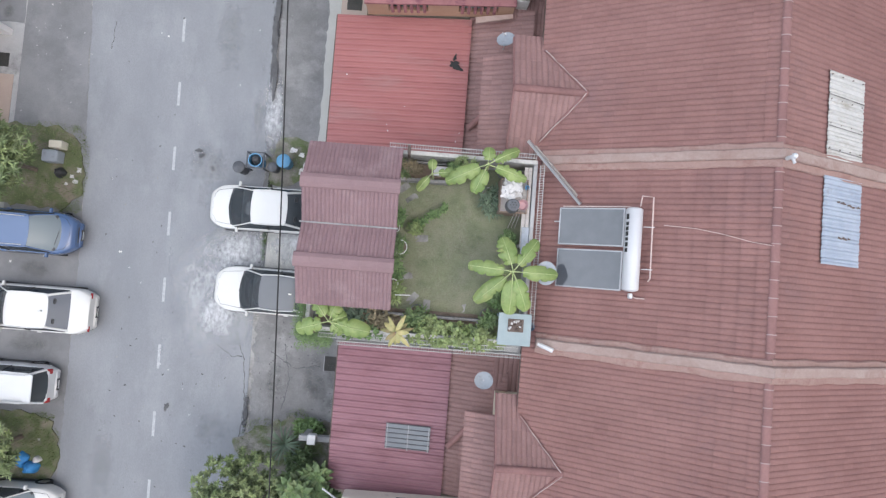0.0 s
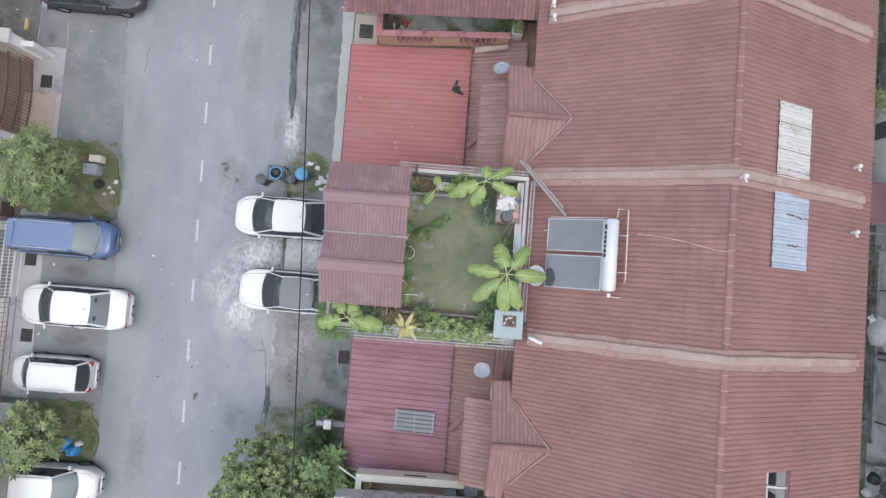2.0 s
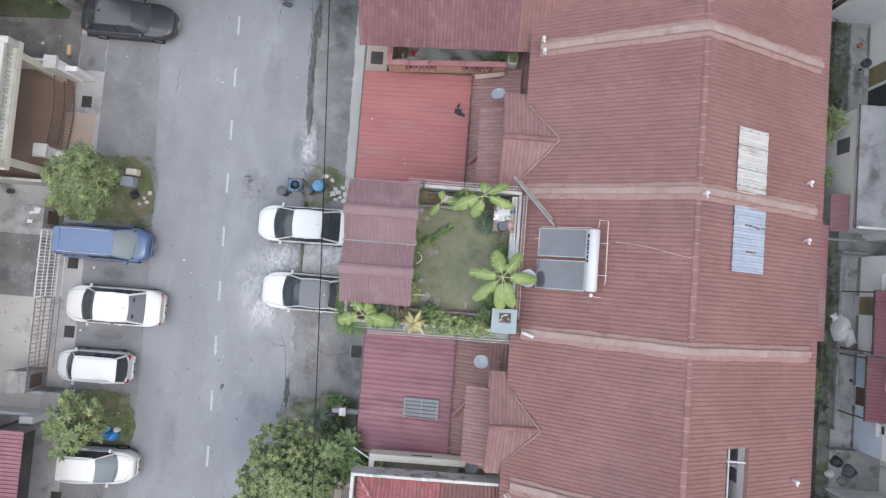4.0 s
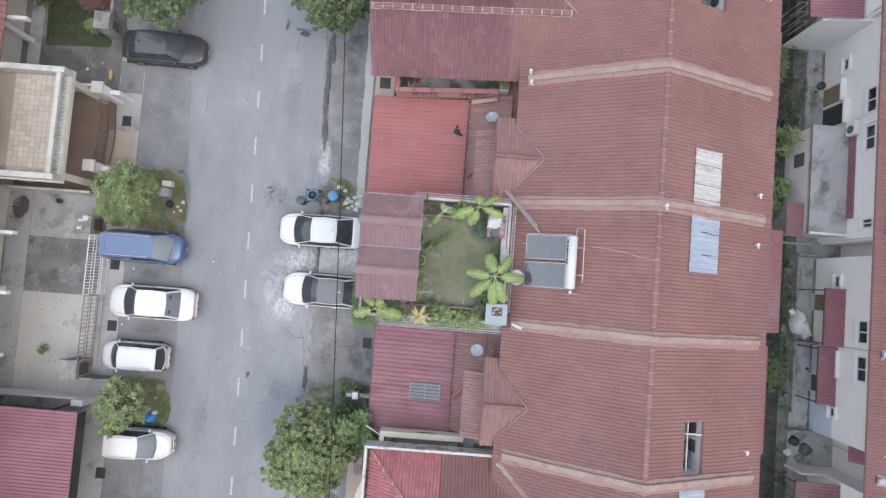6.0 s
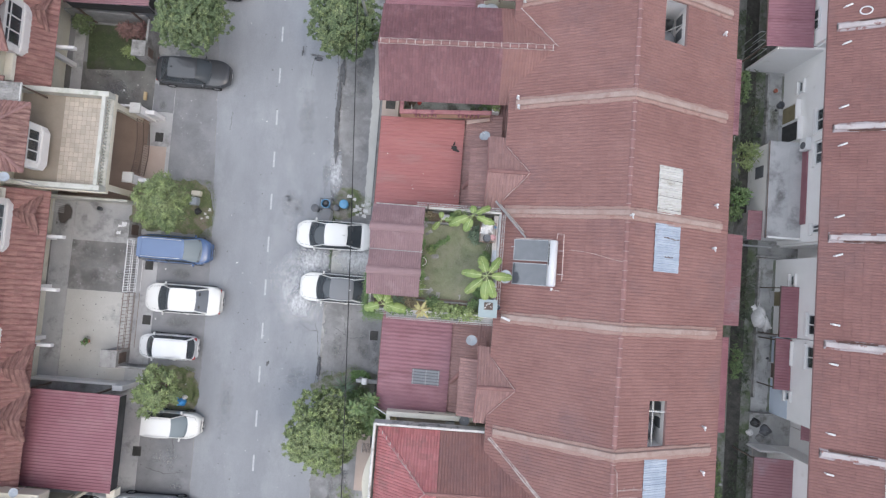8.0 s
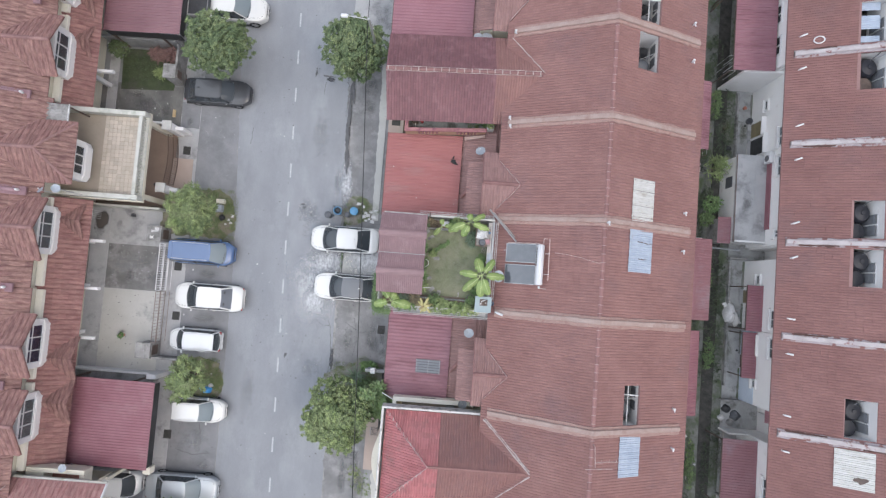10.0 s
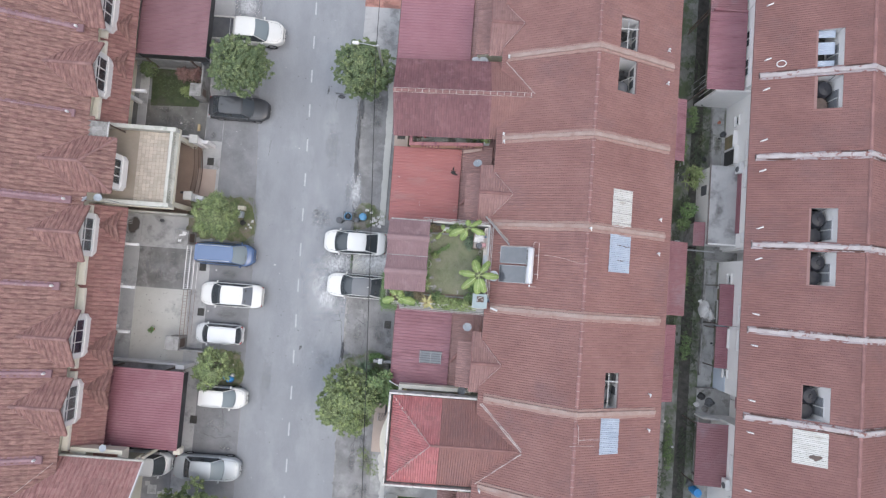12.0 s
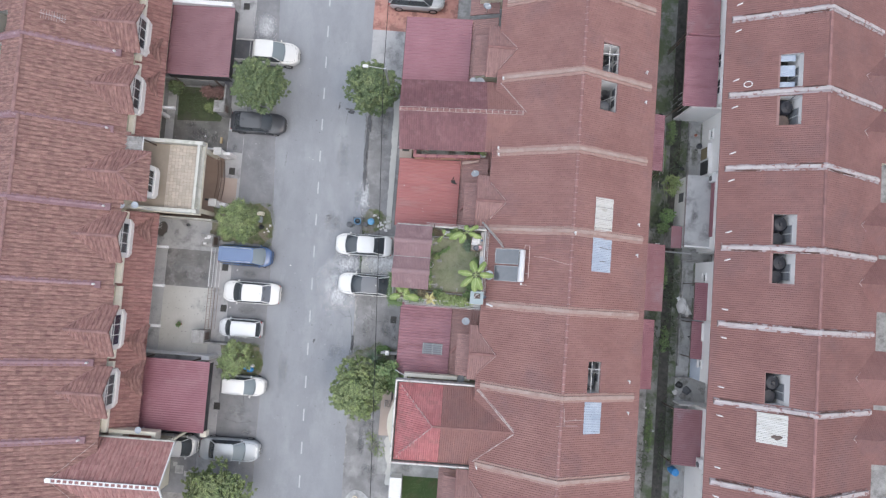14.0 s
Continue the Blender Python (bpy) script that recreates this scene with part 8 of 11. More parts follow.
vehicle("family_van", (-15.82, -0.10, 0.012), 0, 4.12, 1.64, 1.62, P_BLUE, "blue family van with a long roof, parked in a bay", kind="hatch", hood=0.60, ws=0.70, screen=M_PALEGLASS)
vehicle("hatchback_car", (-15.72, -5.79, 0.012), 180, 3.3, 1.48, 1.55, P_WHITE2, "small white and silver hatchback with red tail lights", kind="hatch", hood=0.72, ws=0.48)
vehicle("hatchback_car", (-15.0, -10.22, 0.012), 0, 3.25, 1.50, 1.60, P_WHITE, "small white van-like hatchback beside a verge", kind="hatch", hood=0.80, ws=0.62, screen=M_PALEGLASS)
vehicle("sedan_car", (-15.65, -15.2, 0.012), 0, 4.5, 1.68, 1.5, P_PALEBLUE, "silver grey older sedan beside a leafy tree", hood=1.1, ws=0.7, tail=0.75, rg=0.6, screen=M_PALEGLASS)
vehicle("pickup_truck", (-15.72, 16.3, 0.012), 0, 5.2, 1.80, 1.75, P_WHITE, "white double-cab pickup truck with a dark load bed", "pickup truck", "pickup", hood=1.15, ws=0.72, screen=M_PALEGLASS)
vehicle("people_carrier", (-20.3, -15.15, 0.05), 0, 4.2, 1.6, 1.7, P_WHITE2, "pale silver people carrier half under a roof edge", "van", "hatch", hood=0.42, ws=0.45)
vehicle("off_road_car", (-4.0, 21.75, 0.045), 0, 4.4, 1.78, 1.7, P_SILVER, "silver off-road car on a red tiled driveway", "car", "hatch", hood=1.0, ws=0.6)


# ---- plants ----
def leaf(g, base, az, length, width, el=0.3, droop=0.6, fold=0.25, segs=3):
    """A folded pointed leaf that starts at base towards the azimuth az, rises by el and droops."""
    b = Vector(base)
    ca, sa = math.cos(az), math.sin(az)
    side = Vector((-sa, ca, 0))
    p, e, k = b.copy(), el, len(g.v)
    rows = []
    for i in range(segs + 1):
        s = i / segs
        w = width * 0.5 * math.sin(math.pi * min(0.98, 0.10 + 0.88 * s)) ** 0.8
        drop = Vector((0, 0, -fold * w))
        rows.append((p + side * w + drop, p.copy(), p - side * w + drop))
        p = p + Vector((ca * math.cos(e), sa * math.cos(e), math.sin(e))) * (length / segs)
        e -= droop / segs
    vs = [tuple(q) for row in rows for q in row]
    fs = []
    for i in range(segs):
        fs += [(i * 3, i * 3 + 1, i * 3 + 4, i * 3 + 3), (i * 3 + 1, i * 3 + 2, i * 3 + 5, i * 3 + 4)]
    g.add(vs, fs)


def tree(at, height, rx, ry, label, leaf_m=M_MANGO, clusters=260, leaf_len=0.24, leaf_w=0.07, seed=1, per=9, trunk_r=0.09, lobes=9, base_share=0.42, name="tree"):
    """A tapered trunk with limbs and a crown of drooping leaf rosettes in uneven lobes."""
    r = random.Random(seed)
    t = thing(name, at, label, "tree", "street trees")
    top = at[2] + height
    fork = Vector((at[0], at[1], at[2] + height * base_share * 0.8))
    wood = Geo().tube([at, (at[0] + r.uniform(-.06, .06), at[1] + r.uniform(-.06, .06), at[2] + height * 0.2), tuple(fork)], [trunk_r, trunk_r * 0.85, trunk_r * 0.7], 9)
    trunk = part("trunk", wood, M_BARK, t, "grey-brown trunk", 50)
    centers = []
    for i in range(lobes):
        a, d = i * 2.399 + r.uniform(-0.3, 0.3), math.sqrt((i + 0.4) / lobes) * 0.80
        c = Vector((at[0] + rx * d * math.cos(a), at[1] + ry * d * math.sin(a), at[2] + height * (base_share + (1 - base_share) * (0.78 - 0.55 * d * d)) + r.uniform(-0.1, 0.15) * height))
        centers.append((c, r.uniform(0.75, 1.25)))
        mid = fork.lerp(c, 0.5) + Vector((r.uniform(-.1, .1), r.uniform(-.1, .1), 0.08 * height))
        part("limb", Geo().tube([tuple(fork), tuple(mid), tuple(c)], [trunk_r * 0.55, trunk_r * 0.36, trunk_r * 0.15], 6), M_BARK, trunk, "", 50)
    g, g2 = Geo(), Geo()
    for i in range(clusters):
        c, sz = centers[i % lobes]
        a, z = r.uniform(0, math.tau), r.uniform(-0.75, 1)
        q = math.sqrt(max(0, 1 - z * z))
        rad = min(rx, ry) * 0.43 * sz * r.uniform(0.55, 1.05)
        p = c + Vector((q * math.cos(a) * rad, q * math.sin(a) * rad, z * rad * 0.75))
        p.z = min(p.z, top + 0.1)
        dst = g if r.random() < 0.8 else g2
        k0 = r.uniform(0, math.tau)
        for j in range(per):
            ln = leaf_len * r.uniform(0.7, 1.15)
            leaf(dst, p, k0 + j * 2.4, ln, leaf_w * r.uniform(0.8, 1.2), r.uniform(0.05, 0.7), r.uniform(0.6, 1.4), 0.3, 2)
    part("crown", g, leaf_m, t, "leaf rosettes", 0, "stuff")
    part("young_leaves", g2, M_LIGHTLEAF if leaf_m is M_MANGO else M_MANGO, t, "lighter young leaves", 0, "stuff")
    return t


tree((-16.0, 2.35, 0.05), 2.7, 1.55, 1.45, "small leafy tree on a grass verge beside the blue van", M_MANGO, 470, 0.30, 0.062, 3, 9, lobes=13)
tree((-15.4, -7.95, 0.05), 2.5, 1.35, 1.25, "small sparse tree on the lower verge", M_MANGO, 190, 0.27, 0.09, 5, 7, lobes=8)
tree((-15.3, 12.9, 0.0), 3.3, 2.05, 1.95, "dense round tree beside the black sedan", M_MANGO_DARK, 1700, 0.17, 0.066, 7, 9, lobes=26)
tree((-15.7, -17.7, 0.0), 3.2, 2.4, 1.95, "broad light green tree beside the pickup", M_MANGO, 1700, 0.18, 0.066, 9, 9, lobes=24)
tree((-6.6, 13.35, 0.0), 3.6, 1.95, 1.9, "dense round tree below the street lamp", M_MANGO_DARK, 1600, 0.17, 0.068, 11, 9, lobes=24)
tree((-5.7, -9.25, 0.0), 3.8, 2.1, 2.05, "broad mango-like tree at the road edge", M_MANGO, 1700, 0.17, 0.066, 13, 9, lobes=24, trunk_r=0.13)
tree((-3.7, -8.2, 0.0), 3.3, 1.0, 1.15, "young papaya-like tree beside the mauve canopy", M_FERN, 110, 0.42, 0.20, 15, 7, lobes=6, trunk_r=0.06)


def shrub(at, rx, ry, h, m, n, ln, w, label, seed, name="shrub", category="plant", per=5, stem=True, group="garden plants", support=None):
    """A loose bush: stems and small leaves in sprays."""
    r = random.Random(seed)
    t = thing(name, at, label, category, group)
    g, st = Geo(), Geo()
    for i in range(n):
        a, d = r.uniform(0, math.tau), math.sqrt(r.random())
        p = (at[0] + rx * d * math.cos(a), at[1] + ry * d * math.sin(a), at[2] + h * (0.25 + 0.75 * r.random() * (1 - 0.5 * d * d)))
        if i < 7:
            st.tube([(at[0] + (p[0] - at[0]) * 0.15, at[1] + (p[1] - at[1]) * 0.15, at[2]), ((at[0] + p[0]) / 2, (at[1] + p[1]) / 2, at[2] + (p[2] - at[2]) * 0.6), p], [0.014, 0.01, 0.005], 5)
        for j in range(per):
            leaf(g, p, r.uniform(0, math.tau), ln * r.uniform(0.6, 1.2), w * r.uniform(0.7, 1.2), r.uniform(-0.1, 0.8), r.uniform(0.3, 1.2), 0.25, 2)
    if stem:
        part("stem", st, M_BARK, t, "", 0, "stuff")
    part("foliage", g, m, t, "", 0, "stuff")
    return t


def banana_leaf(parent, base, az, L, W, el, droop, seed, stalk=0.18, torn=0.12):
    r = random.Random(seed)
    segs = 26
    b = Vector(base)
    p, e = b.copy(), el
    ca, sa = math.cos(az), math.sin(az)
    side = Vector((-sa, ca, 0))
    mids, rows = [], []
    gapl, gapr = 0.0, 0.0
    for i in range(segs + 1):
        s = i / segs
        mids.append(p.copy())
        if s >= stalk:
            k = (s - stalk) / (1 - stalk)
            w = W * 0.56 * (math.sin(math.pi * (0.05 + 0.90 * k ** 0.92))) ** 0.46 * (1 if k < 0.97 else 0.7)
            if r.random() < torn:
                gapl = r.uniform(0.1, 0.45)
            if r.random() < torn:
                gapr = r.uniform(0.1, 0.45)
            wl, wr_ = w * (1 - gapl), w * (1 - gapr)
            gapl, gapr = gapl * 0.3, gapr * 0.3
            rows.append([p + side * wl + Vector((0, 0, -0.32 * wl + r.uniform(-.012, .012))), p + side * wl * 0.5 + Vector((0, 0, 0.04 * W)), p.copy(),
                         p - side * wr_ * 0.5 + Vector((0, 0, 0.04 * W)), p - side * wr_ + Vector((0, 0, -0.32 * wr_ + r.uniform(-.012, .012)))])
        p = p + Vector((ca * math.cos(e), sa * math.cos(e), math.sin(e))) * (L / segs)
        e -= droop / segs
    vs = [tuple(q) for row in rows for q in row]
    fs = [(i * 5 + k, i * 5 + k + 1, (i + 1) * 5 + k + 1, (i + 1) * 5 + k) for i in range(len(rows) - 1) for k in range(4)]
    blade = part("leaf", Geo().add(vs, fs), M_BANANA, parent, "", 60)
    part("midrib", Geo().tube([tuple(q + Vector((0, 0, 0.006))) for q in mids], [0.017 * (1 - 0.75 * i / segs) for i in range(segs + 1)], 6), M_BANANA_RIB, blade, "pale yellow-green midrib", 60)


def banana(at, crown_z, leaves, label, seed, W=0.42, stem_r=0.07):
    """leaves: (azimuth in degrees, length, rise in degrees)."""
    t = thing("banana_plant", at, label, "plant", "banana plants")
    part("stem", Geo().tube([at, (at[0] + 0.02, at[1], (at[2] + crown_z) / 2), (at[0], at[1], crown_z)], [stem_r, stem_r * 0.8, stem_r * 0.45], 10), M_BANANA_RIB, t, "green-brown stem", 50)
    for i, (az, L, el) in enumerate(leaves):
        a = radians(az)
        banana_leaf(t, (at[0] + 0.02 * math.cos(a), at[1] + 0.02 * math.sin(a), crown_z - 0.02 * i), a, L, W * (0.85 + 0.3 * random.Random(seed + i).random()), radians(el), radians(el * 1.7 + 22), seed * 10 + i, torn=0.45 if seed == 2 and i in (2, 3) else 0.14)
    return t


banana((1.99, -0.33, GZ), 6.35, [(176, 1.22, 12), (111, 1.0, 25), (55, 1.12, 20), (0, 1.26, 12), (-66, 1.15, 18), (-90, 1.18, 15), (-137, 1.32, 12)], "banana plant with seven broad green leaves on the roof lawn", 1)
banana((1.12, 2.5, GZ), 6.25, [(206, 1.25, 14), (88, 0.5, 35), (30, 1.0, 22), (-15, 1.15, 10), (-112, 0.85, 15)], "banana plant with torn leaves at the parapet corner", 2, 0.36)
banana((-0.37, 2.2, GZ), 5.95, [(92, 0.42, 30), (-128, 0.62, 12), (8, 0.85, 12)], "young banana plant beside the planter box", 3, 0.26, 0.04)
banana((-2.84, -2.05, GZ), 6.0, [(125, 0.95, 30), (198, 0.95, 14), (-12, 1.15, 12), (-35, 0.5, 20), (70, 0.7, 35), (20, 0.5, 25)], "banana plant under the edge of the tiled awning", 4, 0.42)
yp = thing("croton_plant", (-1.0, -2.12, GZ), "yellow-leaved ornamental plant at the parapet", "plant", "garden plants")
part("stem", Geo().tube([(-1.0, -2.12, GZ), (-1.0, -2.2, 6.2)], [0.03, 0.02], 7), M_BARK, yp)
for i in range(14):
    g = Geo()
    leaf(g, (-1.0, -2.2, 5.85 + 0.02 * i), i * 2.4 + RNG.uniform(-0.3, 0.3), RNG.uniform(0.36, 0.62), RNG.uniform(0.10, 0.15), RNG.uniform(0.1, 0.9), 1.2, 0.35, 8)
    part("leaf", g, M_YELLOWLEAF if i % 4 else M_CROTON, yp, "" if i % 4 else "green-brown croton leaf", 60)

GP = "garden plants"
for i, (x, y, rx, ry, h, m, n, ln, w, words2) in enumerate((
        (-0.1, -2.1, 0.42, 0.32, 0.75, M_LIGHTLEAF, 80, 0.14, 0.10, "light green broad-leaved bush by the parapet"), (0.55, -2.18, 0.45, 0.30, 0.8, M_LIGHTLEAF, 95, 0.14, 0.10, "light green bush spilling over the parapet"),
        (1.2, -2.2, 0.42, 0.28, 0.75, M_LIGHTLEAF, 85, 0.13, 0.10, "light green bush by the teal table"), (1.55, -1.75, 0.22, 0.25, 0.6, M_FERN, 40, 0.2, 0.06, "dark green bush beside the teal table"),
        (-0.5, -1.85, 0.30, 0.25, 0.55, M_FERN, 60, 0.26, 0.05, "ferny plant in a pot at the lawn edge"), (-1.6, -2.0, 0.45, 0.25, 0.6, M_DRYLEAF, 70, 0.30, 0.06, "dry brown ferns under the awning edge"),
        (-2.2, -2.0, 0.40, 0.25, 0.55, M_CYCAD, 60, 0.32, 0.05, "grey-green ferns beside the banana plant"), (-1.2, 0.15, 0.24, 0.30, 0.5, M_FERN, 70, 0.16, 0.06, "round fern in a white pot"),
        (-1.25, -0.5, 0.2, 0.25, 0.5, M_HEDGE, 45, 0.2, 0.07, "leafy pot plant beside the awning"), (-1.2, -1.15, 0.22, 0.3, 0.55, M_LIGHTLEAF, 45, 0.2, 0.07, "yellow-green pot plant beside the awning"),
        (-1.35, 1.0, 0.25, 0.3, 0.55, M_HEDGE, 60, 0.15, 0.06, "leafy bush beside the awning post"), (-1.35, 2.45, 0.28, 0.22, 0.6, M_FERN, 55, 0.26, 0.06, "fern in the planter box"),
        (0.35, 2.55, 0.34, 0.2, 0.75, M_HEDGE, 60, 0.15, 0.05, "twiggy bush behind the banana leaves"), (1.45, 1.7, 0.35, 0.4, 0.45, M_CYCAD, 80, 0.24, 0.05, "grey-green fern below the banana leaves"),
        (1.95, 0.55, 0.24, 0.3, 0.55, M_HEDGE, 70, 0.12, 0.05, "round clipped bush beside the plank wall"), (1.8, -1.1, 0.3, 0.3, 0.5, M_HEDGE, 60, 0.15, 0.05, "low bush under the banana plant"),
        (-0.75, 0.75, 0.18, 0.16, 0.35, M_LIGHTLEAF, 25, 0.16, 0.08, "small light green plant on the lawn"), (1.75, -2.35, 0.3, 0.16, 0.55, M_LIGHTLEAF, 30, 0.15, 0.10, "light green creeper over the parapet"))):
    shrub((x, y, GZ - 0.03), rx, ry, h, m, n, ln, w, words2, 30 + i)
vine = thing("trailing_vine", (-0.4, 1.05, GZ), "leafy vine trailing across the roof lawn", "plant", GP)
g = Geo()
pts = [(-0.85 + 0.95 * i / 24, 0.78 + 0.62 * i / 24 + 0.05 * math.sin(i * 0.6), GZ + 0.06) for i in range(25)]
for p in pts:
    for j in range(9):
        leaf(g, (p[0] + RNG.uniform(-.05, .05), p[1] + RNG.uniform(-.06, .06), p[2] + RNG.uniform(0, 0.12)), RNG.uniform(0, 6.28), 0.13, 0.05, RNG.uniform(0, 0.7), 0.8, 0.25, 2)
part("stem", Geo().tube(pts, 0.012, 5), M_BARK, vine)
part("foliage", g, M_HEDGE, vine, "", 0, "stuff")

# hanging hedge over the front edge
hd = thing("hanging_hedge", (-3.75, -1.9, GZ), "fine-leaved hedge hanging over the porch front", "hedge", GP)
g = Geo()
for i in range(3200):
    k = RNG.random()
    x, y = (RNG.gauss(-3.78, 0.09), RNG.uniform(-2.6, -0.6)) if k < 0.55 else (RNG.uniform(-3.85, -2.9), RNG.gauss(-2.6, 0.14))
    leaf(g, (x, y, RNG.uniform(4.7, 5.55)), RNG.uniform(0, 6.28), 0.10, 0.045, RNG.uniform(-0.2, 0.8), 0.9, 0.2, 1)
part("foliage", g, M_HEDGE, hd, "", 0, "stuff")
part("branches", Geo().tube([(-3.62, -0.7, 5.2), (-3.72, -1.6, 5.25), (-3.7, -2.4, 5.2), (-3.2, -2.5, 5.2)], 0.03, 6), M_BARK, hd)

# grass tufts
def tufts(name, spots, n, label, category, ln=0.10, m=M_GRASS, z=0.05, seed=5, kind="stuff"):
    r = random.Random(seed)
    g = Geo()
    for i in range(n):
        cx, cy, rx, ry = spots[r.randrange(len(spots))]
        a, d = r.uniform(0, 6.28), math.sqrt(r.random())
        x, y = cx + rx * d * math.cos(a), cy + ry * d * math.sin(a)
        for j in range(3):
            leaf(g, (x, y, z), r.uniform(0, 6.28), ln * r.uniform(0.5, 1.3), 0.018, r.uniform(0.6, 1.3), 0.9, 0.1, 1)
    return solo(name, g, m, label, category, "", kind)


flat("verge_upper", worn([(-19.0, 3.9), (-17.2, 4.15), (-15.3, 4.1), (-14.35, 3.5), (-14.1, 2.5), (-14.2, 1.4), (-14.8, 0.85), (-17.0, 0.9), (-19.0, 1.0)], 5), 0.05, M_VERGE, "grassy verge with bare soil below a tree", "verge", t=0.05)
flat("verge_lower", worn([(-17.4, -7.2), (-15.5, -6.95), (-14.3, -7.3), (-13.9, -8.4), (-14.05, -9.4), (-15.3, -9.55), (-17.0, -9.4)], 6), 0.05, M_VERGE, "grassy verge with blue bags below a small tree", "verge", t=0.05)
flat("weedy_verge", blob(-5.95, 3.45, 1.35, 0.75, 77, 0.3), 0.035, M_RUBBLE, "weedy gravel patch with bins and litter", "verge", t=0.03)
flat("corner_verge", worn([(-7.3, -7.3), (-6.4, -6.9), (-5.2, -6.5), (-3.3, -6.6), (-3.2, -11.5), (-6.4, -11.5), (-6.9, -9.5)], 7, 0.25, 0.16), 0.035, M_RUBBLE, "overgrown verge around the road-edge trees", "verge", t=0.03)
flat("yard_lawn", [(-22.7, 13.25), (-19.2, 13.25)] + worn_line([(-19.1, 13.2), (-19.1, 10.6)], 301, 0.3, 0.08) + [(-22.6, 10.45)], 0.065, M_LAWN_MOSS, "green lawn in a walled front yard", "lawn", t=0.03)
tufts("verge_grass", [(-14.55, 2.5, 0.6, 1.7), (-16.5, 3.4, 2.2, 0.5), (-16.5, 1.6, 2.0, 0.6), (-14.6, -8.5, 0.6, 0.9), (-15.8, -7.7, 1.2, 0.6)], 2600, "rough grass tufts on the verges", "grass", 0.13)
tufts("weed_tufts", [(-5.8, 3.6, 1.2, 0.6), (-6.84, 1.0, 0.07, 1.6), (-4.5, -7.5, 1.3, 0.9), (-5.5, -10, 1.2, 1.3)], 1300, "weeds on the rubble patches by the road", "weeds", 0.14, M_HEDGE, 0.04, 6)
tufts("lawn_grass", [(-21.1, 12.1, 1.5, 1.0), (-0.5, -18.2, 1.4, 1.7)], 1800, "short lawn grass in front yards", "grass", 0.09, M_LAWNBLADE, 0.065, 8)
tufts("roof_lawn_grass", [(0.5, 0.3, 1.75, 2.0), (0.2, -0.2, 1.4, 1.6)], 3200, "thin short grass on the roof garden", "grass", 0.05, M_GRASS, GZ - 0.05, 12)

for i, (x, y, z, rx, ry, h, m, n, ln, w, words2) in enumerate((
        (-4.4, -6.75, 0.03, 0.55, 0.35, 0.6, M_HEDGE, 60, 0.25, 0.08, "leafy weeds at the canopy corner"), (-4.6, -8.0, 0.03, 0.5, 0.5, 0.9, M_FERN, 70, 0.25, 0.08, "green bush between the trees"),
        (-22.6, 12.9, 0.06, 0.55, 0.5, 1.3, M_MANGO_DARK, 90, 0.22, 0.09, "dark green bush in a yard corner"), (-19.9, 11.6, 0.06, 0.4, 0.35, 0.6, M_LIGHTLEAF, 45, 0.3, 0.05, "spiky light green plant beside a pillar"),
        (-20.1, 12.8, 0.06, 0.5, 0.35, 0.9, M_REDLEAF, 55, 0.36, 0.06, "red-leaved cordyline along the yard wall"), (-19.1, 12.75, 0.06, 0.5, 0.4, 1.0, M_REDLEAF, 60, 0.38, 0.06, "red-leaved cordyline by the street wall"),
        (17.3, 8.0, 0.02, 0.55, 0.7, 2.0, M_LIGHTLEAF, 55, 0.42, 0.06, "bright dracaena bush in the back lane"), (17.2, 5.6, 0.02, 0.5, 0.55, 1.5, M_HEDGE, 80, 0.22, 0.08, "green bush in the back lane"),
        (17.0, 4.6, 0.02, 0.45, 0.4, 1.1, M_FERN, 60, 0.2, 0.08, "low bush beside the lane hut"), (17.3, 12.4, 0.02, 0.35, 1.0, 0.8, M_FERN, 80, 0.2, 0.06, "weeds along the lane drain"),
        (17.2, 0.8, 0.02, 0.4, 1.0, 0.8, M_FERN, 90, 0.2, 0.06, "weeds below the lane canopy"), (17.7, -4.2, 0.02, 0.35, 1.0, 0.6, M_FERN, 70, 0.2, 0.06, "weeds along the lane drain"),
        (16.9, -11.5, 0.02, 0.3, 1.6, 0.5, M_FERN, 80, 0.18, 0.06, "weeds at the drain edge"), (16.6, 10.2, 0.02, 0.4, 1.0, 0.9, M_FERN, 70, 0.22, 0.07, "dark bush beside the lane drain"),
        (1.75, 8.95, 3.22, 0.35, 0.3, 0.6, M_HEDGE, 28, 0.15, 0.05, "leafy bush at the balcony end"), (1.1, 8.75, 3.22, 0.35, 0.25, 0.45, M_FERN, 12, 0.20, 0.035, "dark straggly plant on the balcony floor"), (2.06, 8.6, 4.02, 0.18, 0.22, 0.35, M_LIGHTLEAF, 24, 0.12, 0.05, "small light green plant in the planter"))):
    shrub((x, y, z), rx, ry, h, m, n, ln, w, words2, 60 + i, group="ground plants")


def rosette(at, n, ln, w, m, label, seed, name="cycad"):
    r = random.Random(seed)
    t = thing(name, at, label, "plant", "ground plants")
    part("stump", Geo().lathe(at[0], at[1], [(0.14, at[2]), (0.16, at[2] + 0.2), (0.08, at[2] + 0.35)], 10), M_BARK, t)
    for i in range(n):
        g = Geo()
        leaf(g, (at[0], at[1], at[2] + 0.33), i * 2.4, ln * r.uniform(0.8, 1.1), w, r.uniform(0.25, 0.9), 1.1, 0.2, 5)
        part("frond", g, m, t, "", 60)


rosette((-5.25, -7.35, 0.03), 24, 0.85, 0.07, M_CYCAD, "grey-green cycad at the road corner", 3)


# ---- solar water heater on the garden house's roof ----
sh = thing("solar_water_heater", (4.2, 0.5, m_front(4.2)), "solar water heater with two dark collectors and a white tank", "solar heater")
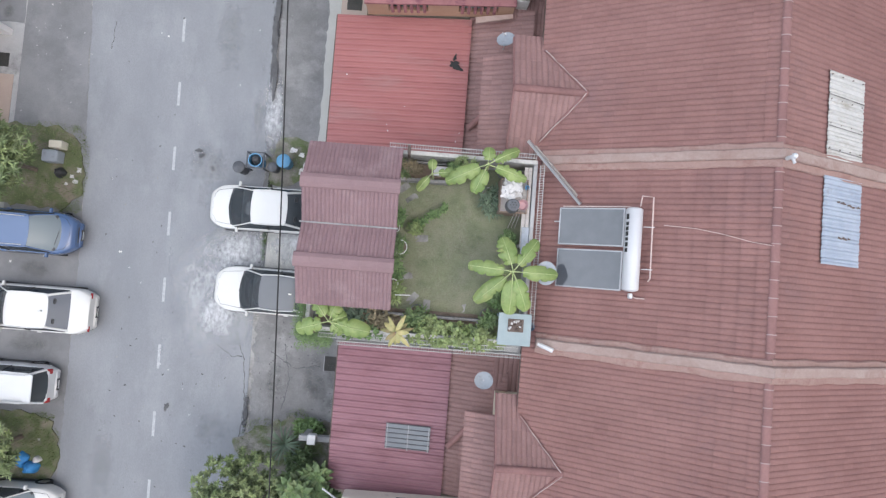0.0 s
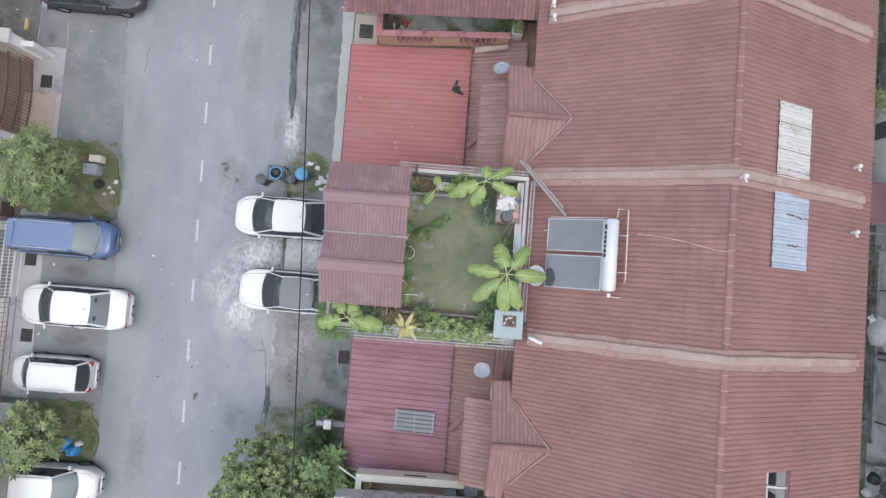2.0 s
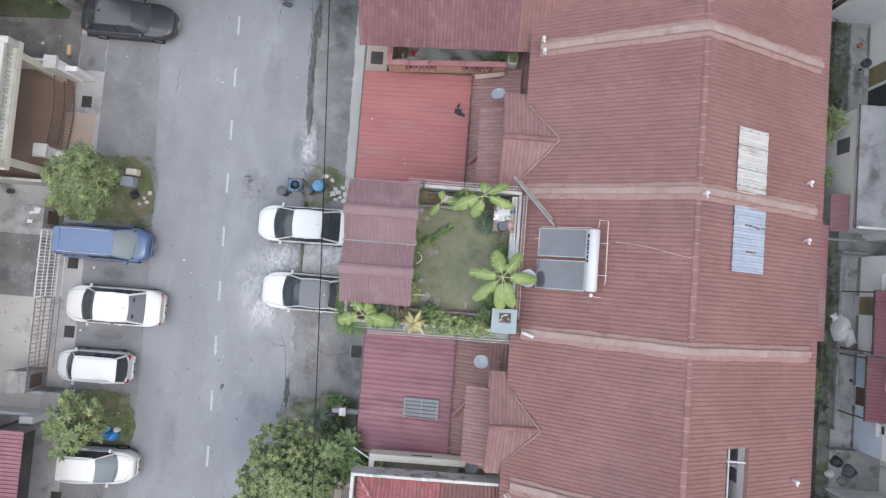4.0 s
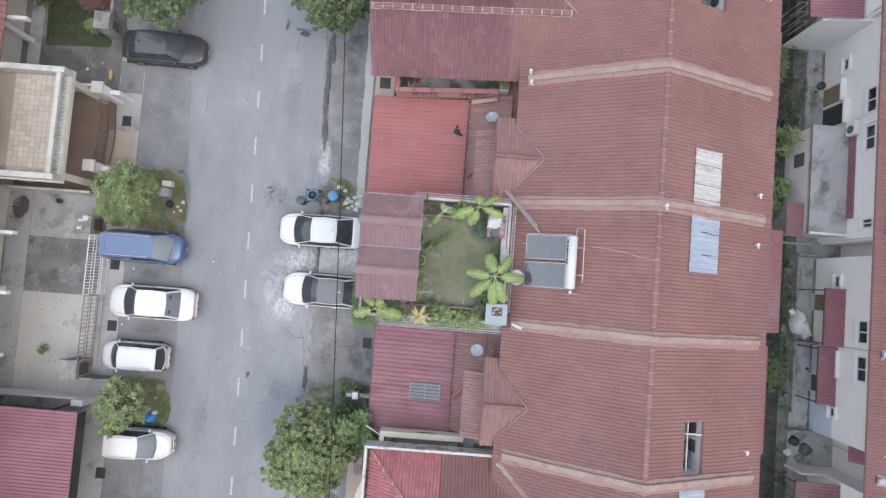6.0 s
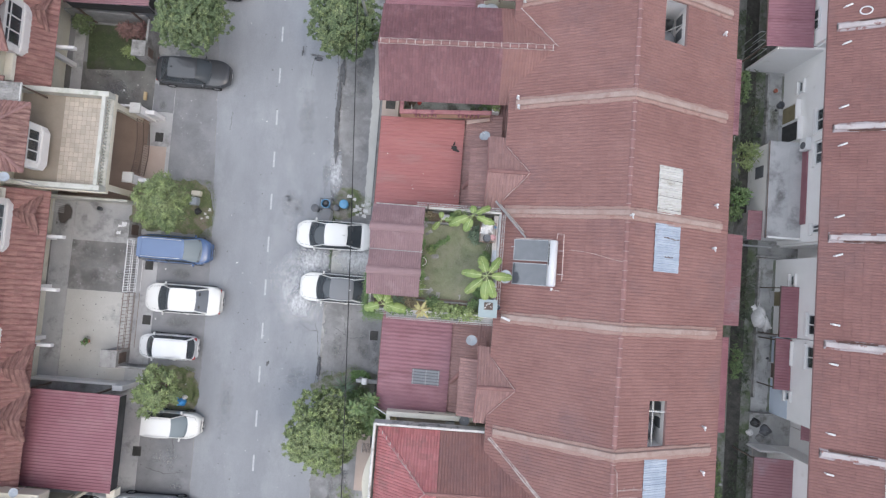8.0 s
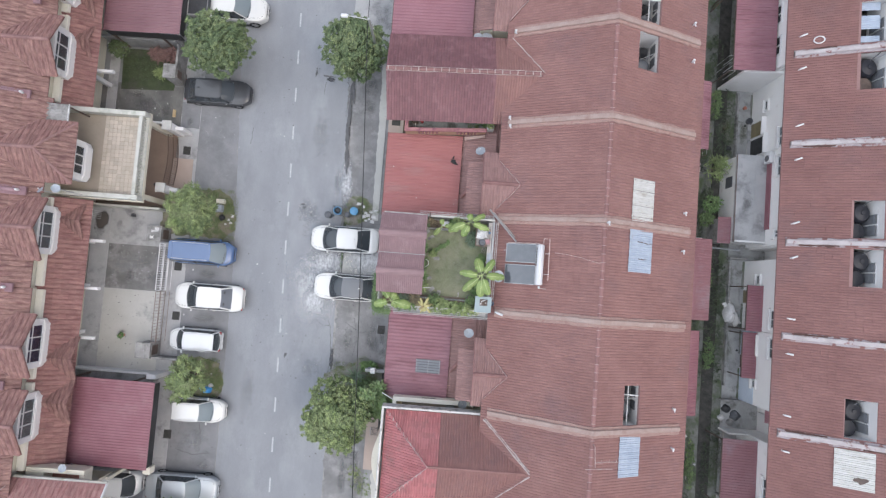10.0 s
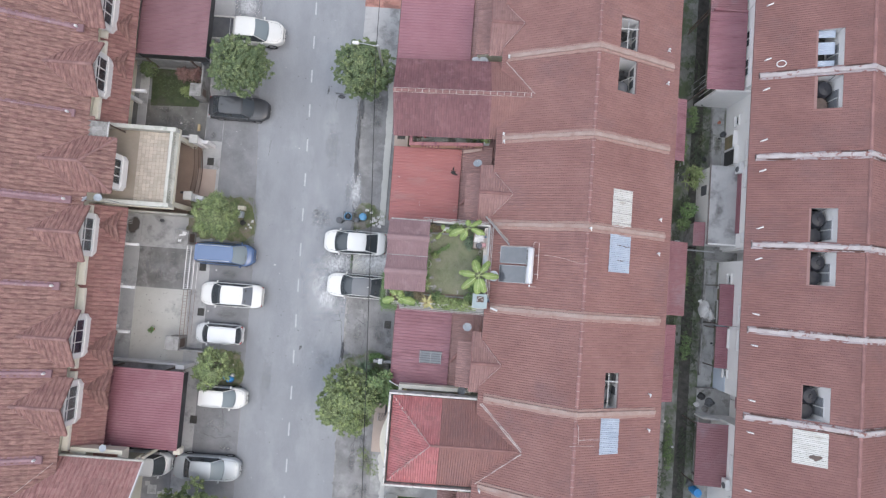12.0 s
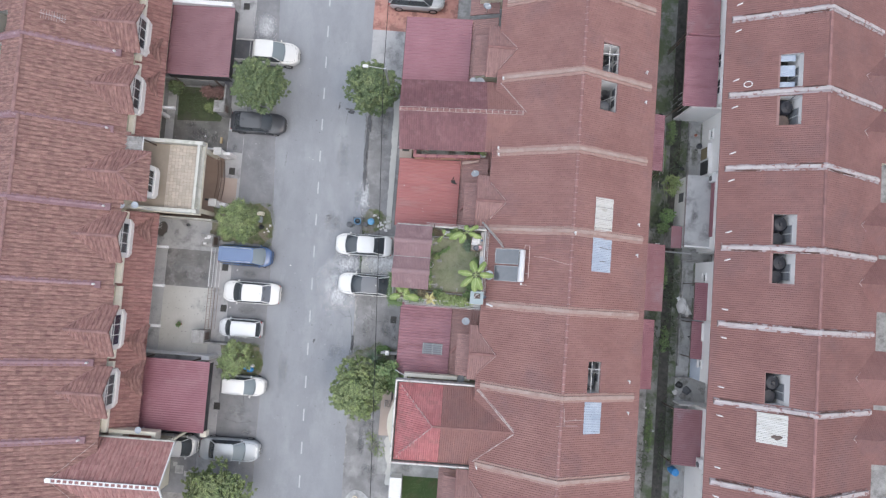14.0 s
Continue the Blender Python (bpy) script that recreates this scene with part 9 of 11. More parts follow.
su, sn = Vector((MXR - MX0, 0, MZR - MZ0)).normalized(), Vector((-(MZR - MZ0), 0, MXR - MX0)).normalized()


def on_roof(x, y, lift):
    p = Vector((x, y, m_front(x))) + sn * lift
    return p


for y0, y1 in ((0.55, 1.58), (-0.62, 0.44)):
    a, b = on_roof(3.34, y0, 0.16), on_roof(4.9, y0, 0.16)
    c, d = on_roof(4.9, y1, 0.16), on_roof(3.34, y1, 0.16)
    col = part("collector_case", Geo().slab([tuple(a), tuple(b), tuple(c), tuple(d)], 0.09, tuple(sn)), M_ABSORB, sh, "aluminium collector case")
    k = 0.035
    a, b = on_roof(3.34 + k, y0 + k, 0.166), on_roof(4.9 - k, y0 + k, 0.166)
    c, d = on_roof(4.9 - k, y1 - k, 0.166), on_roof(3.34 + k, y1 - k, 0.166)
    part("collector_glass", Geo().slab([tuple(a), tuple(b), tuple(c), tuple(d)], 0.005, tuple(sn)), M_COLLECTOR, col, "dark reflecting collector glass")
tz = m_front(5.0) + 0.42
tk = part("tank", Geo().tube([(4.95, y, tz) for y in (-0.62, -0.59, -0.56, 1.50, 1.53, 1.56)], [0.10, 0.19, 0.215, 0.215, 0.19, 0.10], 28), M_TANK, sh, "white horizontal storage tank", 50)
for i, (o, wd) in enumerate(((1.30, 0.14), (1.12, 0.09), (0.99, 0.10), (0.86, 0.11), (0.72, 0.08), (0.58, 0.11), (0.44, 0.10))):
    g = Geo().grid(1, 6, lambda u, v: (4.95 - 0.218 * math.cos(radians(12 + 24 * v)), o - wd / 2 + wd * u, tz + 0.218 * math.sin(radians(12 + 24 * v))))
    part("marking_bar", g, M_LETTER, tk, "black maker's mark bar")
for y in (-0.3, 1.2):
    part("tank_cradle", Geo().box(4.86, y - 0.03, m_front(4.9) + 0.05, 5.2, y + 0.03, tz - 0.19), M_STEEL, sh)
    part("panel_rail", Geo().tube([tuple(on_roof(3.2, y, 0.055)), tuple(on_roof(5.0, y, 0.055))], 0.018, 6), M_STEEL, sh)
part("pipe_loop", Geo().tube([(5.10, 1.60, tz), (5.10, 1.86, tz + 0.1), (5.42, 1.86, m_front(5.42) + 0.25), (5.45, -0.25, m_front(5.45) + 0.22), (5.45, -0.32, m_front(5.45) + 0.1)], 0.018, 7), M_COPPER, sh, "pale insulated pipe loop", 40)
for y in (1.08, -0.02):
    part("pipe_bracket", Geo().tube([(5.22, y, tz - 0.05), (5.48, y, m_front(5.48) + 0.24)], 0.012, 6), M_WHITEMETAL, sh)
part("feed_pipe", Geo().tube([(3.35, 1.62, m_front(3.35) + 0.16), (4.95, 1.62, m_front(4.95) + 0.17)], 0.014, 6), M_COPPER, sh)
part("valve", Geo().box(4.98, -0.80, tz - 0.20, 5.08, -0.66, tz - 0.1, 0.02), M_WHITEMETAL, sh, "white relief valve")
part("drain_pipe", Geo().tube([(5.03, -0.72, tz - 0.15), (5.2, -0.78, m_front(5.2) + 0.12), (5.4, -0.78, m_front(5.4) + 0.1)], 0.012, 6), M_COPPER, sh)


# ---- satellite dishes ----
def dish(at, mount_z, r, tilt, az, label, arm=True, paint_m=M_DISH):
    t = thing("satellite_dish", (at[0], at[1], mount_z), label, "satellite dish", "satellite dishes")
    m = Matrix.Translation(at) @ Matrix.Rotation(radians(az), 4, "Z") @ Matrix.Rotation(radians(tilt), 4, "Y")
    g = Geo().grid(24, 5, lambda u, v: ((0.08 + 0.92 * v) * r * math.cos(u * math.tau), (0.08 + 0.92 * v) * r * 1.08 * math.sin(u * math.tau), 0.16 * r * (v ** 2)))
    n = len(g.v)
    g.add([(x, y, z - 0.015) for x, y, z in g.v], [tuple(reversed(f)) for f in list(g.f)])
    part("reflector", g.moved(m), paint_m, t, "", 50)
    foot = (at[0], at[1], mount_z)
    part("mast", Geo().tube([foot, (at[0], at[1], at[2] - 0.02)], 0.022, 8), M_STEEL, t)
    if arm:
        tip = m @ Vector((0.12 * r, 0, 0.75 * r))
        part("feed_arm", Geo().tube([tuple(m @ Vector((r * 0.95, 0, 0.1))), tuple(tip)], 0.012, 6), M_STEEL, t)
        part("receiver", Geo().box(tip.x - 0.03, tip.y - 0.03, tip.z - 0.03, tip.x + 0.03, tip.y + 0.03, tip.z + 0.04, 0.01), M_WHITEMETAL, t)
    return t


dish((1.57, 7.0, 4.15), 3.5, 0.27, 22, 120, "grey satellite dish above the low brown roof")
dish((1.66, -3.66, 4.2), 3.35, 0.265, 5, 90, "grey satellite dish lying almost flat, above the low roof", False)
dish((2.9, -0.3, 6.1), 5.3, 0.30, 8, 0, "grey satellite dish at the eave beside the banana plant", False)
dish((0.95, 13.75, 4.3), 3.2, 0.27, 15, 80, "grey satellite dish by the party wall", False)
dish((1.45, 13.75, 4.3), 3.3, 0.30, 10, 60, "larger grey satellite dish beside its twin", False)
dish((1.55, 19.4, 4.3), 3.4, 0.28, 15, 60, "pale satellite dish over a low roof", False)
dish((1.60, -7.78, 4.05), 3.6, 0.26, 8, 0, "dark grey satellite dish on the balcony parapet", False, M_DISH_DARK)
dish((-22.5, 2.5, 5.8), 4.95, 0.18, 38, 130, "white satellite dish on the party wall end")
dish((-21.72, 2.66, 5.75), 3.75, 0.23, 18, 40, "grey satellite dish beside a white one", False)
dish((-20.85, -13.05, 4.1), 3.35, 0.22, 8, 0, "grey satellite dish on the cream balcony", False)

# ---- things on the roofs ----
gr = thing("skylight_grille", (-0.55, -6.0, 2.7), "weathered grey skylight panel with bars in the canopy", "skylight")
zc = lambda x: 2.5 + (x + 3.15) / 3.7 * 0.45 + 0.035
part("panel", Geo().slab([(-1.3, -6.4, zc(-1.3)), (0.18, -6.32, zc(0.18)), (0.18, -5.56, zc(0.18)), (-1.3, -5.6, zc(-1.3))], 0.015), M_SKYPANEL, gr)
for i in range(6):
    y = -6.36 + 0.155 * i
    part("rib", Geo().tube([(-1.3, y, zc(-1.3) + 0.012), (0.18, y + 0.01, zc(0.18) + 0.012)], 0.02, 6), M_GREYPLASTIC, gr)
for x in (-1.25, -0.55, 0.13):
    part("cross_bar", Geo().box(x - 0.012, -6.4, zc(x) + 0.02, x + 0.012, -5.58, zc(x) + 0.035), M_ABSORB, gr)
hole = ragged("sheet_tear", [(0.0, 6.55, 0.13, 0.10, 91), (0.12, 6.42, 0.14, 0.11, 92), (0.02, 6.75, 0.06, 0.09, 93)], 3.155, M_RUBBER, "dark torn patch in the red sheet", "tear")
r = random.Random(21)


def scraps(name, spots, label, category="litter", size=0.05, m=M_LITTER):
    """Each scrap of paper or plastic as a crumpled little piece of its own."""
    for i, (x, y, z) in enumerate(spots):
        s = size * r.uniform(0.6, 1.5)
        g = Geo().grid(3, 3, lambda u, v: (x + (u - 0.5) * s * 2 + r.uniform(-.3, .3) * s, y + (v - 0.5) * s * 1.6 + r.uniform(-.3, .3) * s, z + 0.01 + r.uniform(0, 0.5) * s))
        n = len(g.v)
        g.add([(a, b, c - 0.006) for a, b, c in g.v], [tuple(reversed(f)) for f in list(g.f)])
        solo(name, g, m, label, category, "scattered litter")


zr_ = lambda x: 2.80 + (x + 4.1) / 4.6 * 0.35 + 0.032
scraps("leaf_scrap", [(x, y, zr_(x)) for x, y in ((-2.1, 4.35), (-2.05, 4.15), (-1.55, 5.0), (-3.6, 6.0), (0.25, 3.9), (-0.4, 3.35), (-0.7, 3.3), (0.35, 4.2), (-3.3, 3.1))], "small pale scrap lying on the red sheet", size=0.022)
scraps("litter_scrap", [(-5.6, 3.1, 0.04), (-5.45, 2.85, 0.04), (-5.35, 3.2, 0.04), (-5.25, 2.95, 0.04), (-5.15, 3.45, 0.04), (-5.5, 3.35, 0.04), (-4.95, 3.1, 0.06), (-5.05, 2.8, 0.06), (-6.0, 3.9, 0.06), (-5.7, 3.75, 0.06), (-4.85, 3.5, 0.06)], "crumpled white litter among weeds", size=0.10)
scraps("litter_scrap", [(-14.55, 2.2, 0.06), (-14.4, 2.0, 0.06), (-14.75, 1.9, 0.06), (-14.3, 2.45, 0.06), (-14.7, -8.0, 0.06)], "crumpled white litter on the verge", size=0.07)
scraps("road_scrap", [(-16.9, -4.3, 0.035), (-16.6, -1.3, 0.015), (-16.1, 9.0, 0.015), (-12.4, -0.6, 0.013), (-11.4, 8.1, 0.013), (-20.2, 9.3, 0.05), (-19.4, 9.7, 0.05)], "small white scrap on the ground", size=0.045)

bd = thing("loose_gutter", (3.0, 2.5, 5.6), "two grey metal lengths lying over the roof corner", "gutter")
part("length", Geo().tube([(2.2, 3.32, 5.95), (3.78, 1.68, m_front(3.78) + 0.13)], 0.05, 4), M_STEEL, bd)
part("length", Geo().tube([(2.42, 3.2, 5.9), (3.70, 1.92, m_front(3.7) + 0.11)], 0.035, 4), M_WOOD, bd)
br = thing("air_terminal", (3.1, -2.38, 5.6), "white plastic canister lying on the cement strip", "canister")
part("canister", Geo().tube([(2.98, -2.28, 5.72), (3.32, -2.40, 5.80)], [0.06, 0.065], 10), M_WHITEMETAL, br)
part("cap", Geo().tube([(2.90, -2.25, 5.70), (2.98, -2.28, 5.72)], [0.05, 0.05], 10), M_WHITEMETAL, br)


def vent(x, y, zf, label="white plastic roof vent", group="roof vents"):
    t = thing("roof_vent", (x, y, zf(x)), label, "vent", group)
    part("pipe", Geo().tube([(x, y, zf(x) - 0.02), (x, y, zf(x) + 0.24)], 0.05, 9), M_WHITEMETAL, t)
    part("cowl", Geo().lathe(x, y, [(0.045, zf(x) + 0.20), (0.075, zf(x) + 0.22), (0.055, zf(x) + 0.27), (0.01, zf(x) + 0.29)], 10), M_WHITEMETAL, t)
    part("elbow", Geo().tube([(x, y, zf(x) + 0.14), (x + 0.05, y - 0.16, zf(x) + 0.18)], 0.035, 7), M_WHITEMETAL, t)


for x, y in ((12.9, 3.95), (12.9, 1.85), (12.85, -6.7), (12.9, -8.8), (12.85, 14.6), (12.9, 12.5), (8.05, 2.82), (2.95, 8.62), (3.0, 8.15), (3.0, -13.25), (2.95, 13.55), (2.95, 19.3)):
    vent(x, y, lambda a: m_height(a) + (0.2 if a < 8.2 else 0.05))
an = thing("roof_antenna", (8.4, -8.75, m_height(8.4)), "thin metal television antenna on the ridge", "antenna")
part("mast", Geo().tube([(8.05, -8.35, MZR), (8.05, -8.4, MZR + 0.35), (8.1, -9.4, MZR + 0.4)], 0.016, 6), M_MORTAR, an)
part("boom", Geo().tube([(7.6, -9.5, MZR + 0.42), (8.2, -9.44, MZR + 0.42), (8.95, -9.38, MZR + 0.42)], 0.016, 6), M_MORTAR, an)
part("boom", Geo().tube([(8.08, -9.15, MZR + 0.42), (8.7, -9.05, MZR + 0.42), (9.3, -9.02, MZR + 0.42)], 0.016, 6), M_MORTAR, an)
for x, y in ((8.35, -9.1), (8.75, -9.05), (9.1, -9.03)):
    part("element", Geo().tube([(x, y - 0.05, MZR + 0.42), (x + 0.03, y + 0.12, MZR + 0.45)], 0.009, 5), M_MORTAR, an)

an2 = thing("roof_antenna", (-27.2, 14.6, l_height(-27.2)), "thin metal television antenna on the tile roof", "antenna")
part("mast", Geo().tube([(-27.2, 14.6, l_height(-27.2)), (-27.2, 14.6, 7.6)], 0.015, 6), M_STEEL, an2)
part("boom", Geo().tube([(-28.2, 14.75, 7.55), (-26.4, 14.4, 7.55)], 0.012, 6), M_STEEL, an2)
for i in range(10):
    part("element", Geo().tube([(-28.1 + 0.18 * i, 14.4 - 0.03 * i, 7.56), (-28.1 + 0.18 * i, 15.0 - 0.03 * i, 7.56)], 0.007, 5), M_STEEL, an2)

# ---- things in the roof garden ----
stone_mesh = mesh_of("stepping_stone", Geo().box(-0.11, -0.2, 0, 0.11, 0.2, 0.035, 0.02), M_CONC_OLD)
for i, (x, y, a) in enumerate(((-1.19, 1.92, -50), (-0.93, 1.62, -50), (-0.55, 0.46, 95), (-0.95, -0.3, 95), (-0.92, -0.66, 100), (-0.68, -1.3, -40), (-0.25, -1.5, 0), (0.30, -1.5, -5), (0.78, -1.5, -8), (1.2, -1.6, -12))):
    ob = new("stepping_stone", stone_mesh)
    ob.matrix_world = Matrix.Translation((x, y, GZ * UP - 0.035)) @ Matrix.Rotation(radians(a), 4, "Z")
    tagged(ob, "pale concrete stepping stone sunk in the lawn", "stepping stone", "stepping stones round the lawn")


def pot(x, y, z, r_, h, m, label, soil=True):
    t = thing("plant_pot", (x, y, z), label, "pot", "plant pots")
    part("pot_body", Geo().lathe(x, y, [(r_ * 0.72, z), (r_ * 0.95, z + h * 0.92), (r_, z + h * 0.92), (r_, z + h), (r_ * 0.9, z + h), (r_ * 0.86, z + h * 0.85)], 20, False), m, t, "", 40)
    if soil:
        part("soil", Geo().lathe(x, y, [(r_ * 0.87, z + h * 0.80), (r_ * 0.85, z + h * 0.85)], 20), M_SOIL, t)


pot(-1.15, 0.15, GZ - 0.05, 0.22, 0.36, M_WHITEMETAL, "white round pot with a fern beside the awning")
pot(-1.32, 0.7, GZ - 0.05, 0.14, 0.4, M_WHITEMETAL, "small white pot at the awning edge")
pot(-1.25, -0.92, GZ - 0.05, 0.15, 0.4, M_WHITEMETAL, "white pot at the awning corner")
pot(-1.42, 2.35, GZ - 0.05, 0.14, 0.5, M_WHITEMETAL, "white rimmed pot behind the awning")
pot(-0.5, -1.7, GZ - 0.05, 0.25, 0.28, M_GREYPLASTIC, "wide dark pot at the lawn edge")
pot(1.5, -1.62, GZ - 0.05, 0.2, 0.3, M_GREYPLASTIC, "dark pot beside the teal table")
pot(1.35, 1.85, GZ - 0.05, 0.26, 0.26, M_CONC, "grey ring-rimmed pot below the banana")
pot(1.65, 2.5, 5.2, 0.2, 0.32, M_GREYPLASTIC, "stacked dark plastic pot by the parapet", False)
pot(2.02, 2.35, 5.3, 0.13, 0.25, M_TERRACOTTA, "pinkish terracotta pot by the parapet", False)
pb = thing("planter_box", (-0.7, 2.4, GZ), "grey concrete planter box along the parapet", "planter")
for a, b, c, d in ((-1.55, 2.08, 0.15, 2.18), (-1.55, 2.62, 0.15, 2.68), (-1.55, 2.18, -1.47, 2.62), (0.07, 2.18, 0.15, 2.62)):
    part("side", Geo().box(a, b, GZ - 0.06, c, d, GZ + 0.28, 0.012), M_CONC_OLD, pb)
part("soil", Geo().box(-1.47, 2.18, GZ - 0.05, 0.07, 2.62, GZ + 0.16), M_SOIL, pb)
part("white_tray", Geo().box(-0.35, 2.3, GZ + 0.17, 0.12, 2.58, GZ + 0.27, 0.02), M_WHITEMETAL, pb, "white plastic tray")
pb2 = thing("planter_box", (-0.2, -2.0, GZ), "grey concrete planter along the far parapet", "planter")
for a, b, c, d in ((-1.5, -1.82, 1.3, -1.74), (-1.5, -2.2, -1.42, -1.82), (1.22, -2.2, 1.3, -1.82)):
    part("side", Geo().box(a, b, GZ - 0.06, c, d, GZ + 0.25, 0.012), M_CONC_OLD, pb2)
part("soil", Geo().box(-1.42, -2.2, GZ - 0.05, 1.22, -1.82, GZ + 0.15), M_SOIL, pb2)
tb = thing("garden_table", (2.2, -1.88, GZ), "pale teal square table with a tray of shells", "table")
part("tabletop", Geo().box(1.74, -2.32, 5.96, 2.64, -1.45, 6.0, 0.012), M_TEAL, tb)
part("apron", Geo().box(1.80, -2.26, 5.84, 2.58, -1.51, 5.96), M_TEAL, tb)
for x in (1.82, 2.52):
    for y in (-2.24, -1.56):
        part("leg", Geo().box(x - 0.03, y - 0.03, GZ - 0.06, x + 0.03, y + 0.03, 5.86), M_TEAL, tb)
tray = thing("shell_tray", (2.2, -1.78, 6.0), "small tray of white shells and dark stones", "tray")
part("tray_base", Geo().box(2.0, -1.95, 6.0, 2.42, -1.6, 6.03, 0.01), M_BROWNMETAL, tray)
for i in range(26):
    x, y = 2.03 + r.random() * 0.36, -1.92 + r.random() * 0.28
    s = r.uniform(0.018, 0.04)
    part("shell", Geo().lathe(x, y, [(s * 0.6, 6.028), (s, 6.04), (s * 0.7, 6.03 + s), (s * 0.1, 6.035 + s * 1.3)], 7), M_LITTER if r.random() < 0.6 else M_BROWNMETAL, tray)
cr = thing("storage_crate", (1.95, 1.8, GZ), "pinkish open crate heaped with white plastic", "crate")
part("crate_body", Geo().box(1.6, 1.35, GZ - 0.06, 2.32, 2.25, 5.62, 0.01), M_WOOD, cr)
for a, b, c, d in ((1.57, 1.32, 1.6, 2.28), (2.32, 1.32, 2.35, 2.28), (1.6, 1.32, 2.32, 1.35), (1.6, 2.25, 2.32, 2.28)):
    part("rim", Geo().box(a, b, 5.0, c, d, 5.7), M_BROWNPAVE, cr)
wp = thing("plastic_sheet", (1.9, 1.95, 5.62), "crumpled white plastic sheets heaped in the crate", "plastic sheet")
for k in range(6):
    cx, cy = 1.9 + r.uniform(-.14, .2), 1.95 + r.uniform(-.2, .2)
    g = Geo().grid(6, 6, lambda u, v: (cx + (u - 0.5) * 0.34 + r.uniform(-.05, .05), cy + (v - 0.5) * 0.36 + r.uniform(-.05, .05), 5.66 + 0.03 * k + r.uniform(0, 0.06)))
    n = len(g.v)
    g.add([(a, b, c - 0.008) for a, b, c in g.v], [tuple(reversed(f)) for f in list(g.f)])
    part("sheet_fold", g, M_LITTER, wp)
np_ = thing("nursery_pot", (1.92, 1.5, 5.7), "upturned dark grey nursery pot with drain holes", "pot", "plant pots")
part("pot_body", Geo().lathe(1.92, 1.5, [(0.20, 5.7), (0.17, 5.98), (0.15, 5.99)], 20), M_GREYPLASTIC, np_, "", 40)
for i in range(7):
    a = i * math.tau / 6
    q = (0.08 if i < 6 else 0)
    part("drain_hole", Geo().lathe(1.92 + q * math.cos(a), 1.5 + q * math.sin(a), [(0.016, 5.988), (0.016, 5.993)], 8), M_RUBBER, np_)
solo("pink_basin", Geo().lathe(2.2, 1.55, [(0.10, 5.7), (0.15, 5.8), (0.155, 5.8), (0.10, 5.72)], 16), mat("pink_plastic", (0.50, 0.30, 0.31), (0.54, 0.34, 0.35), 4, 0.5), "pink plastic basin in the crate", "basin", smooth=40)
solo("blue_cup", Geo().lathe(2.3, 2.05, [(0.05, 5.66), (0.065, 5.78), (0.06, 5.78), (0.045, 5.68)], 12), M_BLUEPLASTIC, "small blue plastic cup beside the crate", "cup", smooth=40)
for k in range(3):
    solo("garden_stake", Geo().tube([(2.05 + 0.07 * k, 1.45, 5.75), (1.95 + 0.1 * k, 0.98, GZ)], 0.014, 6), M_WOOD, "pale wooden stake leaning on the crate", "stake", "garden stakes")
wpk = thing("plank_shelf", (2.38, 1.9, GZ), "weathered grey plank shelf along the parapet", "shelf")
for k in range(2):
    part("plank", Geo().box(2.22 + 0.11 * k, 0.35, 5.60 + 0.01 * k, 2.32 + 0.11 * k, 2.65, 5.635 + 0.01 * k), M_WOOD, wpk)
for y in (0.45, 1.5, 2.55):
    part("bracket", Geo().box(2.22, y - 0.03, GZ - 0.05, 2.42, y + 0.03, 5.6), M_WOOD, wpk)
solo("metal_sheet", Geo().box(2.25, 0.2, 5.63, 2.45, 0.95, 5.66, 0.01), M_DISH, "pale blue-grey metal sheet on the plank shelf", "sheet")
solo("blue_bucket", Geo().lathe(2.72, -1.82, [(0.09, m_front(2.72) + 0.04), (0.12, m_front(2.72) + 0.26), (0.11, m_front(2.72) + 0.26), (0.08, m_front(2.72) + 0.06)], 14), mat("faded_blue_bucket", (0.16, 0.22, 0.33), (0.2, 0.27, 0.38), 4, 0.5), "dull blue bucket on the roof edge", "bucket", smooth=40)
solo("tap_rail", Geo().tube([(-1.15, -1.22, 5.5), (-0.72, -1.2, 5.5)], 0.014, 6), M_WHITEMETAL, "thin white rail over the lawn corner", "rail")
tp = thing("fence_post", (-1.05, 2.66, GZ), "short dark post at the parapet", "post")
part("post_body", Geo().box(-1.08, 2.62, 5.7, -1.02, 2.9, 6.1, 0.01), M_BROWNMETAL, tp)

# ---- street furniture ----
lp = thing("street_lamp", (-5.32, 13.45, 0), "street lamp on a tall pole with a long arm", "street lamp")
part("pole", Geo().tube([(-5.32, 13.45, 0), (-5.32, 13.45, 6.0)], [0.10, 0.07], 12), M_STEEL, lp, "", 50)
part("arm", Geo().tube([(-5.32, 13.45, 5.86), (-5.9, 13.5, 5.94), (-6.6, 13.55, 5.95)], 0.024, 8), M_STEEL, lp)
hdp = part("lamp_head", Geo().box(-6.9, 13.46, 5.86, -6.5, 13.66, 5.98, 0.04), M_WHITEMETAL, lp, "white lamp head")
part("lens", Geo().box(-6.85, 13.49, 5.83, -6.55, 13.63, 5.86), M_HEADLAMP, hdp)
cb = thing("overhead_cable", (-4.8, 0, 4.5), "black overhead cable along the house fronts", "cable")
part("cable_line", Geo().tube([(-4.91 - 0.0508 * y, y, 4.62 - 0.42 * math.sin(math.pi * (13.45 - y) / 32.4)) for y in np.linspace(13.45, -18.95, 33)], 0.022, 6), M_RUBBER, cb)
part("cable_line", Geo().tube([(-5.59 - 0.02 * (y - 13.45), y, 4.62 - 0.42 * math.sin(math.pi * (y - 13.45) / 32.0)) for y in np.linspace(13.45, 45, 33)], 0.022, 6), M_RUBBER, cb)
ep = thing("utility_pole", (-3.95, -19.0, 0), "grey concrete pole that holds the cable", "pole")
